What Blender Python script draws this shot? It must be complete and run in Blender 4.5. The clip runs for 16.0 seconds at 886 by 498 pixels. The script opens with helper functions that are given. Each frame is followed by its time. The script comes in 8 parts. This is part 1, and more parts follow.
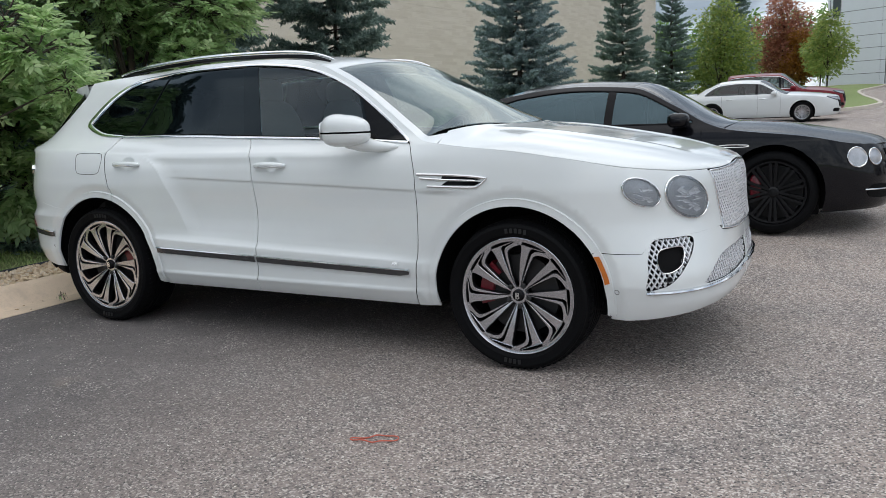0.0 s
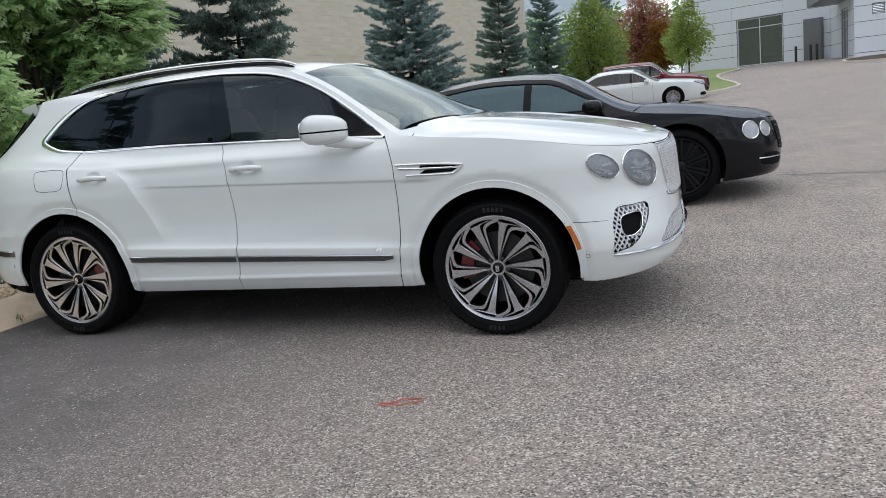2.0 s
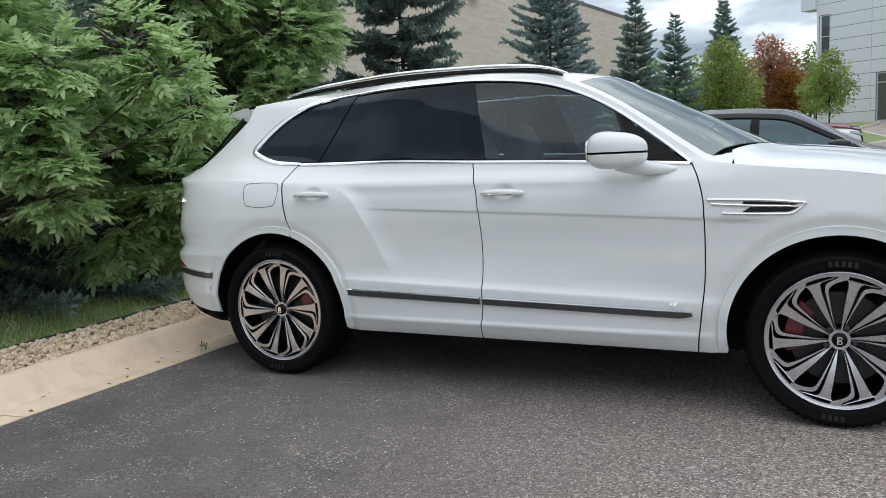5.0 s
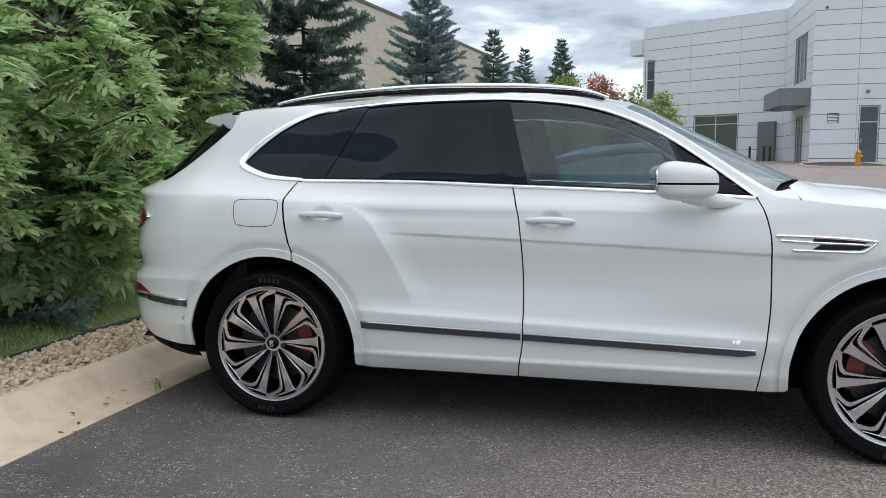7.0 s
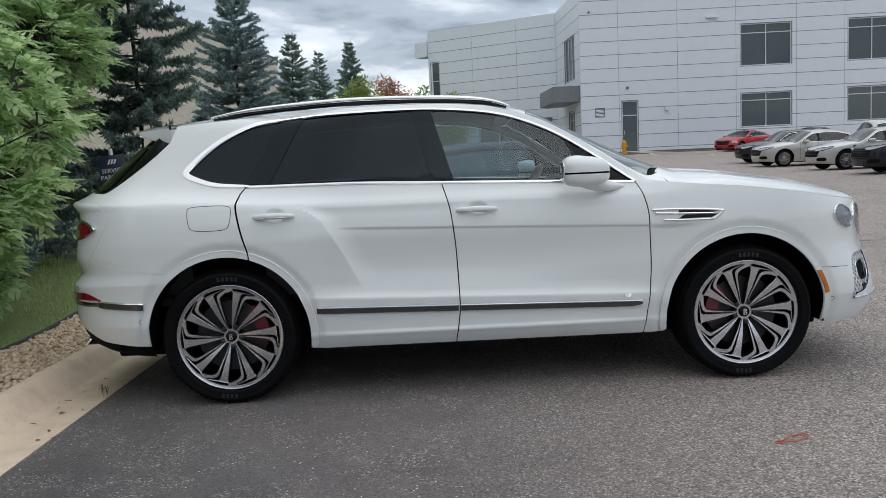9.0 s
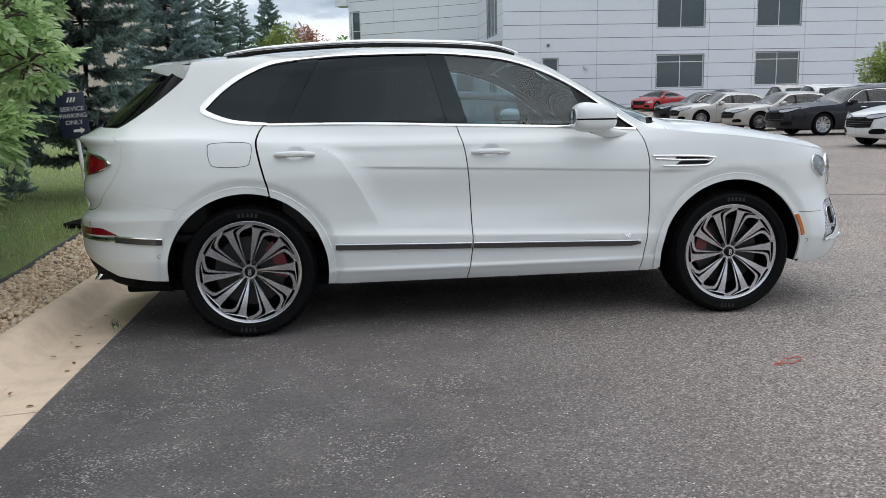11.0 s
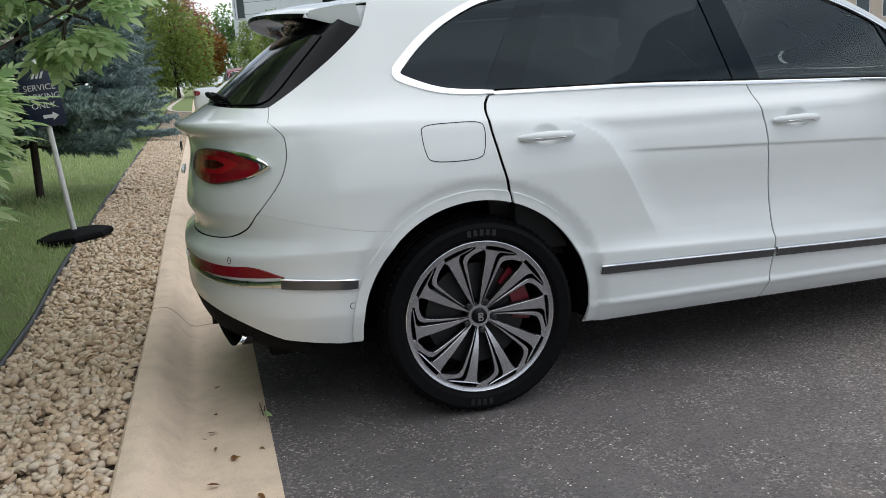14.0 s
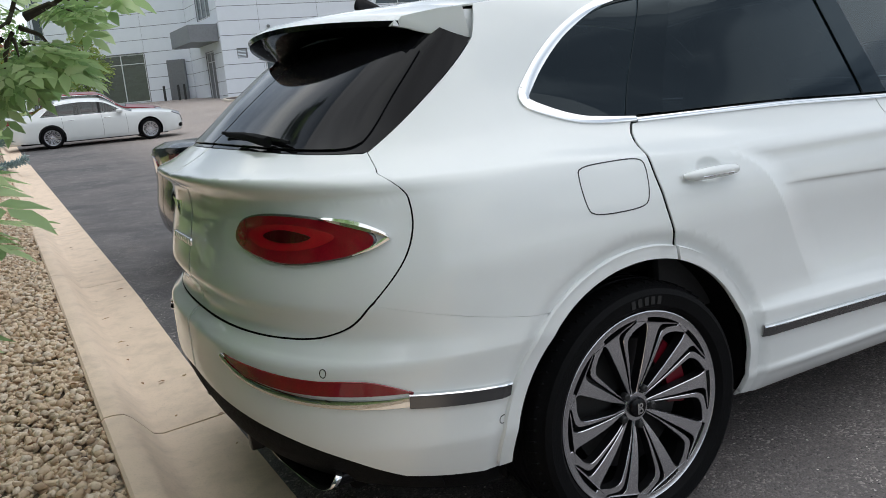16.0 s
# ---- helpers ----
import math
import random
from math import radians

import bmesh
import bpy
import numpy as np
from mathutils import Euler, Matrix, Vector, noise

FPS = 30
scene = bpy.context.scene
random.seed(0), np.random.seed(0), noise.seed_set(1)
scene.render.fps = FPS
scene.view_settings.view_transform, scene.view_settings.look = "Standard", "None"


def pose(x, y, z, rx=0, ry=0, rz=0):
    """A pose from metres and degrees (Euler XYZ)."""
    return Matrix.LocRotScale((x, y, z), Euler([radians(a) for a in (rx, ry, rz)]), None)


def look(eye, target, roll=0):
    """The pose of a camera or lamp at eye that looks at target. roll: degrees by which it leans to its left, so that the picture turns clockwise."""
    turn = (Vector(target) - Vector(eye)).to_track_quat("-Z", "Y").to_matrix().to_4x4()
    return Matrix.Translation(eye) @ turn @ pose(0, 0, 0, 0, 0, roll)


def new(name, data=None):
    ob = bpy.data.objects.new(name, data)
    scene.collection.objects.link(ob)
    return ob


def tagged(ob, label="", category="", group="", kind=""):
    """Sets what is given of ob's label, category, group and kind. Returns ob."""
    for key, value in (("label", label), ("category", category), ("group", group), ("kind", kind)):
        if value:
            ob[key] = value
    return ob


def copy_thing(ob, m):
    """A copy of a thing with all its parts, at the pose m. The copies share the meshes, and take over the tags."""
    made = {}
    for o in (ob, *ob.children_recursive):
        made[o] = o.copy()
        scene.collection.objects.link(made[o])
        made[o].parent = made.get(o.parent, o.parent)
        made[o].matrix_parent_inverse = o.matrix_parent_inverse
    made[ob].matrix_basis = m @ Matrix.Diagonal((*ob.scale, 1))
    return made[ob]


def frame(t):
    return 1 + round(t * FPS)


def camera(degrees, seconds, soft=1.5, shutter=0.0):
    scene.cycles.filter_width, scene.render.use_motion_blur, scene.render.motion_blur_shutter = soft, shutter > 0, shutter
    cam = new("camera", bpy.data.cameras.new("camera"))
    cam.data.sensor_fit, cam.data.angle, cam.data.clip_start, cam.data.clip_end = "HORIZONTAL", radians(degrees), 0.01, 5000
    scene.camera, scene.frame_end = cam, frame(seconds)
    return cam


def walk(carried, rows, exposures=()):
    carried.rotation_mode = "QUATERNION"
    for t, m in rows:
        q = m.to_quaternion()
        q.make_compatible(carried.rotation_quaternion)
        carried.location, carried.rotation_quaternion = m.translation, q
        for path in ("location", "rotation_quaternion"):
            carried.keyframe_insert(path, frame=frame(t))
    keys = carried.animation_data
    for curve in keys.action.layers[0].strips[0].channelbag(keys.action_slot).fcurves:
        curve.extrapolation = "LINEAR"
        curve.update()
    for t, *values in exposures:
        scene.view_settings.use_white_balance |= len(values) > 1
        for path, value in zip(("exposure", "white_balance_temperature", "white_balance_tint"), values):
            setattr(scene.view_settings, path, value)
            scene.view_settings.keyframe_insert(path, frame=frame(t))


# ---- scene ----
cam = camera(58.5, 16.0, 0.70)
PATH = [
    (0, (4.484, -4.651, 1.328), (3.575, -2.902, 0.988), -2.2),
    (0.5, (4.359, -4.812, 1.318), (3.584, -3.006, 0.945), -2.7),
    (1, (4.382, -4.96, 1.321), (3.635, -3.126, 1.039), -1.0),
    (1.5, (4.326, -5.089, 1.324), (3.569, -3.261, 1.032), -2.0),
    (2, (4.162, -5.215, 1.31), (3.512, -3.356, 0.96), -5.6),
    (2.5, (3.989, -5.24, 1.298), (3.399, -3.365, 0.931), -6.2),
    (3, (3.822, -5.036, 1.327), (3.168, -3.162, 1.086), -5.8),
    (3.5, (3.688, -4.947, 1.325), (2.984, -3.082, 1.17), -2.5),
    (4, (3.415, -4.884, 1.318), (2.621, -3.059, 1.122), -2.1),
    (4.5, (3.188, -4.818, 1.297), (2.341, -3.024, 1.049), -2.8),
    (4.7, (3.087, -4.765, 1.271), (2.211, -2.983, 1.03), -2.5),
    (6.8, (1.963, -4.694, 1.304), (1.421, -2.782, 1.08), -1.1),
    (7, (1.851, -4.745, 1.293), (1.377, -2.812, 1.098), 0.1),
    (7.5, (1.626, -4.943, 1.317), (1.361, -2.967, 1.162), 2.1),
    (8, (1.503, -5.19, 1.31), (1.386, -3.198, 1.183), 0.7),
    (8.5, (1.373, -5.405, 1.312), (1.342, -3.411, 1.155), -1.4),
    (8.7, (1.277, -5.447, 1.307), (1.291, -3.455, 1.128), -2.6),
    (10.8, (0.652, -5.738, 1.267), (0.859, -3.767, 0.996), 0.8),
    (11, (0.543, -5.671, 1.251), (0.797, -3.713, 0.93), -1.1),
    (11.5, (0.394, -5.326, 1.264), (0.745, -3.398, 0.868), -5.8),
    (12, (0.124, -5.024, 1.255), (0.518, -3.093, 0.916), -4.4),
    (12.5, (-0.188, -4.743, 1.305), (0.328, -2.845, 0.941), -4.9),
    (13, (-0.359, -4.372, 1.289), (0.026, -2.444, 0.92), -6.7),
    (13.5, (-0.674, -4.097, 1.303), (-0.241, -2.184, 0.91), -5.7),
    (14, (-0.928, -3.818, 1.294), (-0.402, -1.933, 0.884), -3.4),
    (14.5, (-1.12, -3.526, 1.304), (-0.578, -1.636, 0.936), -2.9),
    (15, (-1.372, -3.254, 1.314), (-0.686, -1.405, 0.985), -2.9),
    (15.5, (-1.552, -2.993, 1.383), (-0.755, -1.191, 1.04), -5.0),
    (16, (-1.548, -2.697, 1.394), (-0.621, -0.97, 0.993), -5.1),
]
walk(cam, [(t, look(eye, target, roll)) for t, eye, target, roll in PATH], ((0.0, 0.54), (1.5, 0.56), (2.5, 0.52), (3.0, 0.58), (3.5, 0.48), (4.0, 0.56), (4.5, 0.62), (7.0, 0.58), (7.5, 0.46), (8.0, 0.38), (8.5, 0.35), (11.0, 0.53), (11.5, 0.65), (12.5, 0.58), (13.5, 0.60), (15.0, 0.60), (16.0, 0.62)))


# ---- sky, sun ----
world = bpy.data.worlds.new("sky")
scene.world = world
world.use_nodes = True
wt = world.node_tree
wt.nodes.clear()


def wn(kind, operation=""):
    n = wt.nodes.new(kind)
    if operation:
        n.operation = operation
    return n


SUN_UP, SUN_TURN = radians(85), radians(153)
sky = wn("ShaderNodeTexSky")
sky.sky_type, sky.sun_disc, sky.sun_elevation, sky.sun_rotation = "NISHITA", False, SUN_UP, SUN_TURN
coord = wn("ShaderNodeTexCoord")
# clouds lie on a flat layer: the direction divided by its height
sep = wn("ShaderNodeSeparateXYZ")
wt.links.new(coord.outputs["Generated"], sep.inputs[0])
lift = wn("ShaderNodeMath", operation="MAXIMUM")
wt.links.new(sep.outputs["Z"], lift.inputs[0])
lift.inputs[1].default_value = 0.0
add = wn("ShaderNodeMath", operation="ADD")
wt.links.new(lift.outputs[0], add.inputs[0])
add.inputs[1].default_value = 0.16
flat = wn("ShaderNodeVectorMath", operation="DIVIDE")
comb = wn("ShaderNodeCombineXYZ")
for k in range(3):
    wt.links.new(add.outputs[0], comb.inputs[k])
wt.links.new(coord.outputs["Generated"], flat.inputs[0])
wt.links.new(comb.outputs[0], flat.inputs[1])
cl = wn("ShaderNodeTexNoise")
cl.inputs["Scale"].default_value = 1.25
cl.inputs["Detail"].default_value = 7
cl.inputs["Roughness"].default_value = 0.52
cl.inputs["Distortion"].default_value = 0.25
wt.links.new(flat.outputs[0], cl.inputs["Vector"])
ramp = wn("ShaderNodeValToRGB")
ramp.color_ramp.interpolation = "EASE"
for pos, col in ((0.36, (0.155, 0.185, 0.225)), (0.47, (0.29, 0.33, 0.38)), (0.55, (0.49, 0.53, 0.575)), (0.68, (0.74, 0.76, 0.76))):
    e = ramp.color_ramp.elements.new(pos)
    e.color = (*col, 1)
ramp.color_ramp.elements.remove(ramp.color_ramp.elements[0])
ramp.color_ramp.elements.remove(ramp.color_ramp.elements[-1])
wt.links.new(cl.outputs["Fac"], ramp.inputs[0])
# an overcast dome is brighter overhead than at the horizon
dome = wn("ShaderNodeMath", operation="MULTIPLY_ADD")
wt.links.new(lift.outputs[0], dome.inputs[0])
dome.inputs[1].default_value, dome.inputs[2].default_value = 0.30, 1.37
mixs = wn("ShaderNodeMixShader")
mixs.inputs[0].default_value = 0.86
bg1, bg2, wout = wn("ShaderNodeBackground"), wn("ShaderNodeBackground"), wn("ShaderNodeOutputWorld")
bg1.inputs["Strength"].default_value = 0.10
wt.links.new(dome.outputs[0], bg2.inputs["Strength"])
wt.links.new(sky.outputs[0], bg1.inputs["Color"])
wt.links.new(ramp.outputs[0], bg2.inputs["Color"])
wt.links.new(bg1.outputs[0], mixs.inputs[1])
wt.links.new(bg2.outputs[0], mixs.inputs[2])
wt.links.new(mixs.outputs[0], wout.inputs[0])

sun = new("sun", bpy.data.lights.new("sun", "SUN"))
sun.data.energy, sun.data.angle, sun.data.color = 0.85, radians(92), (1.0, 0.95, 0.88)
sun.matrix_world = look((0.8, -1.6, 20), (0, 0, 0))
scene.view_settings.exposure = 0.40


# ---- materials ----
def node(nt, kind, props=None, **ins):
    """A node with its settings and its inputs: a value, or an output to link."""
    n = nt.nodes.new(kind)
    props = props or {}
    if "operation" in props:
        n.operation = props["operation"]
    if "interpolation_type" in props:
        n.interpolation_type = props["interpolation_type"]
    if "feature" in props:
        n.feature = props["feature"]
    if "data_type" in props:
        n.data_type, n.blend_type = props["data_type"], props["blend_type"]
    for k, v in ins.items():
        sock = n.inputs[int(k[1:])] if k[0] == "_" else n.inputs[k.replace("_", " ")]
        if isinstance(v, bpy.types.NodeSocket):
            nt.links.new(v, sock)
        else:
            sock.default_value = v
    return n


def rgba(c):
    return (*c, 1.0) if len(c) == 3 else c


def ramp_of(nt, fac, stops):
    r = node(nt, "ShaderNodeValToRGB", _0=fac)
    els = r.color_ramp.elements
    while len(els) > 1:
        els.remove(els[-1])
    els[0].position, els[0].color = stops[0][0], rgba(stops[0][1])
    for p, c in stops[1:]:
        els.new(p).color = rgba(c)
    return r.outputs[0]


def noise_of(nt, vec, scale, detail=4, rough=0.55, stretch=None):
    if stretch:
        vec = node(nt, "ShaderNodeMapping", Vector=vec, Scale=stretch).outputs[0]
    return node(nt, "ShaderNodeTexNoise", Vector=vec, Scale=scale, Detail=detail, Roughness=rough).outputs["Fac"]


def blend(nt, fac, a, b, kind="MIX"):
    m = node(nt, "ShaderNodeMix", {"data_type": "RGBA", "blend_type": kind})
    for sock, v in ((m.inputs[0], fac), (m.inputs[6], a), (m.inputs[7], b)):
        if isinstance(v, bpy.types.NodeSocket):
            nt.links.new(v, sock)
        else:
            sock.default_value = v if isinstance(v, float) else rgba(v)
    return m.outputs[2]


def begin(name):
    m = bpy.data.materials.new(name)
    m.use_nodes = True
    nt = m.node_tree
    return m, nt, nt.nodes["Principled BSDF"], node(nt, "ShaderNodeNewGeometry").outputs["Position"]


def put(nt, b, **ins):
    for k, v in ins.items():
        sock = b.inputs[k.replace("_", " ")]
        if isinstance(v, bpy.types.NodeSocket):
            nt.links.new(v, sock)
        else:
            sock.default_value = rgba(v) if isinstance(v, tuple) else v


def bumped(nt, b, height, strength, distance):
    put(nt, b, Normal=node(nt, "ShaderNodeBump", Height=height, Strength=strength, Distance=distance).outputs[0])


def plain(name, c, rough=0.5, metal=0.0, c2=None, scale=8.0, bump=0.0, bump_scale=60.0, coat=0.0, spread=0.15, local=False, specular=0.5, mottle=0.75):
    """A surface of two close colours in large stains and fine grain."""
    m, nt, b, pos = begin(name)
    if local:
        pos = node(nt, "ShaderNodeTexCoord").outputs["Object"]
    c2 = c2 or tuple(v * 0.8 for v in c)
    f1, f2 = noise_of(nt, pos, scale), noise_of(nt, pos, scale * 9, 3)
    col = blend(nt, f1, c, c2)
    col = blend(nt, ramp_of(nt, f2, ((0.4, (0, 0, 0)), (0.62, (0.35, 0.35, 0.35)))), col, tuple(v * mottle for v in c2))
    put(nt, b, Base_Color=col, Metallic=metal, Coat_Weight=coat, Coat_Roughness=0.04, Specular_IOR_Level=specular)
    put(nt, b, Roughness=node(nt, "ShaderNodeMapRange", Value=f2, To_Min=max(0.02, rough - spread * rough), To_Max=min(1.0, rough + spread * rough)).outputs[0])
    if bump:
        bumped(nt, b, noise_of(nt, pos, bump_scale, 5), bump, 0.01)
    return m


def asphalt_material():
    m, nt, b, pos = begin("asphalt")
    grains = node(nt, "ShaderNodeTexVoronoi", {"feature": "F1"}, Vector=pos, Scale=125.0)
    cell = node(nt, "ShaderNodeSeparateColor", Color=grains.outputs["Color"]).outputs[0]
    big, mid, fine = noise_of(nt, pos, 0.35, 3), noise_of(nt, pos, 2.2, 5), noise_of(nt, pos, 40, 4)
    # fresh dark sealer along the kerb, older and browner away from it
    x = node(nt, "ShaderNodeSeparateXYZ", Vector=pos).outputs[0]
    wob = node(nt, "ShaderNodeMath", {"operation": "MULTIPLY_ADD"}, _0=mid, _1=1.6, _2=x).outputs[0]
    old = node(nt, "ShaderNodeMapRange", {"interpolation_type": "SMOOTHSTEP"}, Value=wob, From_Min=0.9, From_Max=4.6).outputs[0]
    base = blend(nt, old, (0.074, 0.070, 0.074), (0.40, 0.328, 0.286))
    base = blend(nt, ramp_of(nt, big, ((0.40, (0, 0, 0)), (0.65, (0.45, 0.45, 0.45)))), base, (0.235, 0.205, 0.192))
    base = blend(nt, ramp_of(nt, mid, ((0.42, (0, 0, 0)), (0.75, (0.6, 0.6, 0.6)))), base, (0.18, 0.166, 0.162))
    dark = node(nt, "ShaderNodeMath", {"operation": "MULTIPLY_ADD"}, _0=old, _1=0.45, _2=0.45).outputs[0]
    base = blend(nt, blend(nt, dark, (0, 0, 0), ramp_of(nt, cell, ((0.0, (1, 1, 1)), (0.42, (0, 0, 0))))), base, (0.04, 0.04, 0.043))
    worn = ramp_of(nt, noise_of(nt, pos, 3.1, 6, 0.7), ((0.46, (0.06, 0.06, 0.06)), (0.72, (0.78, 0.78, 0.78))))
    worn = node(nt, "ShaderNodeMath", {"operation": "MAXIMUM"}, _0=worn, _1=node(nt, "ShaderNodeMath", {"operation": "MULTIPLY"}, _0=old, _1=0.9).outputs[0]).outputs[0]
    lit = ramp_of(nt, cell, ((0.78, (0, 0, 0)), (0.88, (0.95, 0.95, 0.95))))
    base = blend(nt, blend(nt, worn, (0, 0, 0), lit), base, (0.66, 0.60, 0.55))
    # single pale stones, larger and far apart, and small black pits
    chips = node(nt, "ShaderNodeTexVoronoi", {"feature": "F1"}, Vector=pos, Scale=62.0)
    pick = node(nt, "ShaderNodeSeparateColor", Color=chips.outputs["Color"]).outputs[1]
    core = node(nt, "ShaderNodeMath", {"operation": "LESS_THAN"}, _0=chips.outputs["Distance"], _1=0.24).outputs[0]
    few = node(nt, "ShaderNodeMath", {"operation": "GREATER_THAN"}, _0=pick, _1=0.955).outputs[0]
    pits = node(nt, "ShaderNodeMath", {"operation": "LESS_THAN"}, _0=pick, _1=0.05).outputs[0]
    base = blend(nt, node(nt, "ShaderNodeMath", {"operation": "MULTIPLY"}, _0=core, _1=few).outputs[0], base, (0.80, 0.76, 0.70))
    base = blend(nt, node(nt, "ShaderNodeMath", {"operation": "MULTIPLY"}, _0=core, _1=pits).outputs[0], base, (0.022, 0.022, 0.024))
    # faint sandy stains and scuffs
    sand = ramp_of(nt, noise_of(nt, pos, 1.3, 6, 0.75), ((0.60, (0, 0, 0)), (0.74, (0.25, 0.25, 0.25))))
    base = blend(nt, sand, base, (0.42, 0.34, 0.25))
    put(nt, b, Base_Color=base, Roughness=node(nt, "ShaderNodeMapRange", Value=fine, To_Min=0.62, To_Max=0.92).outputs[0])
    rise = node(nt, "ShaderNodeMath", {"operation": "SUBTRACT"}, _0=1.0, _1=grains.outputs["Distance"]).outputs[0]
    bumped(nt, b, rise, 0.8, 0.007)
    return m


def concrete_material(name, c=(0.84, 0.665, 0.51)):
    m, nt, b, pos = begin(name)
    big, mid, fine = noise_of(nt, pos, 0.9, 4), noise_of(nt, pos, 7, 6, 0.65), noise_of(nt, pos, 160, 3)
    col = blend(nt, big, c, tuple(v * 0.82 for v in c))
    col = blend(nt, ramp_of(nt, mid, ((0.45, (0, 0, 0)), (0.72, (0.7, 0.7, 0.7)))), col, tuple(v * 0.66 for v in c))
    col = blend(nt, ramp_of(nt, fine, ((0.55, (0, 0, 0)), (0.75, (0.6, 0.6, 0.6)))), col, tuple(v * 0.5 for v in c))
    put(nt, b, Base_Color=col, Roughness=0.85)
    bumped(nt, b, fine, 0.3, 0.004)
    return m


def grass_material():
    m, nt, b, pos = begin("grass_soil")
    big, mid, fine = noise_of(nt, pos, 0.4, 4), noise_of(nt, pos, 5, 5), noise_of(nt, pos, 90, 4, stretch=(1, 1, 0.2))
    col = blend(nt, big, (0.28, 0.42, 0.13), (0.40, 0.45, 0.19))
    col = blend(nt, ramp_of(nt, mid, ((0.45, (0, 0, 0)), (0.7, (0.7, 0.7, 0.7)))), col, (0.30, 0.255, 0.14))
    col = blend(nt, fine, col, (0.13, 0.18, 0.065))
    put(nt, b, Base_Color=col, Roughness=0.9)
    bumped(nt, b, fine, 0.9, 0.03)
    return m


def leaf_material(name, c1, c2, c3, rough=0.45):
    """Leaves: three greens, drawn anew for each leaf."""
    m, nt, b, pos = begin(name)
    geo = node(nt, "ShaderNodeNewGeometry")
    r = geo.outputs["Random Per Island"]
    col = ramp_of(nt, r, ((0.0, c1), (0.55, c2), (1.0, c3)))
    col = blend(nt, ramp_of(nt, noise_of(nt, pos, 0.9, 3), ((0.40, (0, 0, 0)), (0.75, (0.35, 0.35, 0.35)))), col, c1)
    put(nt, b, Base_Color=col, Roughness=rough, Subsurface_Weight=0.0)
    t = node(nt, "ShaderNodeBsdfTranslucent", Color=col)
    mx = node(nt, "ShaderNodeMixShader", _0=0.56, _1=b.outputs[0], _2=t.outputs[0])
    nt.links.new(mx.outputs[0], nt.nodes["Material Output"].inputs[0])
    return m


def glass_material(name, tint, gloss=1.0, rough=0.0, ior=1.55):
    """A thin pane: tinted see-through with a mirror layer that grows at a slant."""
    m, nt, b, pos = begin(name)
    nt.nodes.remove(b)
    see = node(nt, "ShaderNodeBsdfTransparent", Color=rgba(tint))
    mir = node(nt, "ShaderNodeBsdfGlossy", Color=rgba(gloss) if isinstance(gloss, tuple) else (gloss, gloss, gloss, 1), Roughness=rough)
    fr = node(nt, "ShaderNodeFresnel", IOR=ior)
    mx = node(nt, "ShaderNodeMixShader", _0=fr.outputs[0], _1=see.outputs[0], _2=mir.outputs[0])
    nt.links.new(mx.outputs[0], nt.nodes["Material Output"].inputs[0])
    return m


def paint_material(name, c, rough=0.35, metal=0.0, coat=1.0, specular=0.5):
    """Car paint: fine flake grain under clear lacquer, with faint dust."""
    m, nt, b, pos = begin(name)
    dust = noise_of(nt, pos, 3.0, 6, 0.6)
    col = blend(nt, ramp_of(nt, dust, ((0.45, (0, 0, 0)), (0.8, (0.25, 0.25, 0.25)))), c, tuple(v * 0.85 + 0.01 for v in c))
    put(nt, b, Base_Color=col, Metallic=metal, Coat_Weight=coat, Specular_IOR_Level=specular)
    put(nt, b, Roughness=node(nt, "ShaderNodeMapRange", Value=dust, To_Min=rough * 0.85, To_Max=rough * 1.2).outputs[0])
    put(nt, b, Coat_Roughness=node(nt, "ShaderNodeMapRange", Value=dust, To_Min=0.015, To_Max=0.06).outputs[0])
    return m


ASPHALT = asphalt_material()
CONCRETE = concrete_material("kerb_concrete")
GRASS = grass_material()
WHITE_PANEL = plain("white_metal_panel", (0.70, 0.735, 0.79), 0.45, 0.0, (0.67, 0.705, 0.76), 0.25, spread=0.3, mottle=0.96)
GREY_METAL = plain("grey_metal", (0.20, 0.21, 0.225), 0.4, 0.3, scale=1.0)
DARK_GLASS = plain("building_glass", (0.055, 0.080, 0.095), 0.06, 0.0, (0.085, 0.105, 0.11), 0.3)
TAN_BLOCK = concrete_material("tan_block", (0.64, 0.555, 0.485))
BARK = plain("bark", (0.085, 0.065, 0.05), 0.9, 0, (0.05, 0.04, 0.035), 6, 0.8, 30)
PAINT_WHITE = paint_material("white_car_paint", (0.735, 0.762, 0.762))
PAINT_BLACK = paint_material("black_car_paint", (0.004, 0.004, 0.006), 0.2, 0.0, 0.4, 0.1)


# ---- helpers for building ----
def part(name, bm, material, parent=None, label="", smooth=True, angle=40):
    """One mesh object out of a bmesh, under its thing or part."""
    me = bpy.data.meshes.new(name)
    bm.to_mesh(me)
    bm.free()
    for mm in material if isinstance(material, (list, tuple)) else [material]:
        me.materials.append(mm)
    if smooth:
        me.polygons.foreach_set("use_smooth", [True] * len(me.polygons))
        me.set_sharp_from_angle(angle=radians(angle))
    ob = new(name, me)
    if parent:
        ob.parent = parent
    if label:
        ob["label"] = label
    return ob


def holder(name, label, category, m=None, group="", kind=""):
    """An empty that stands for a thing and parents its parts."""
    ob = new(name)
    ob.empty_display_size = 0.2
    if m is not None:
        ob.matrix_world = m
    return tagged(ob, label, category, group, kind)


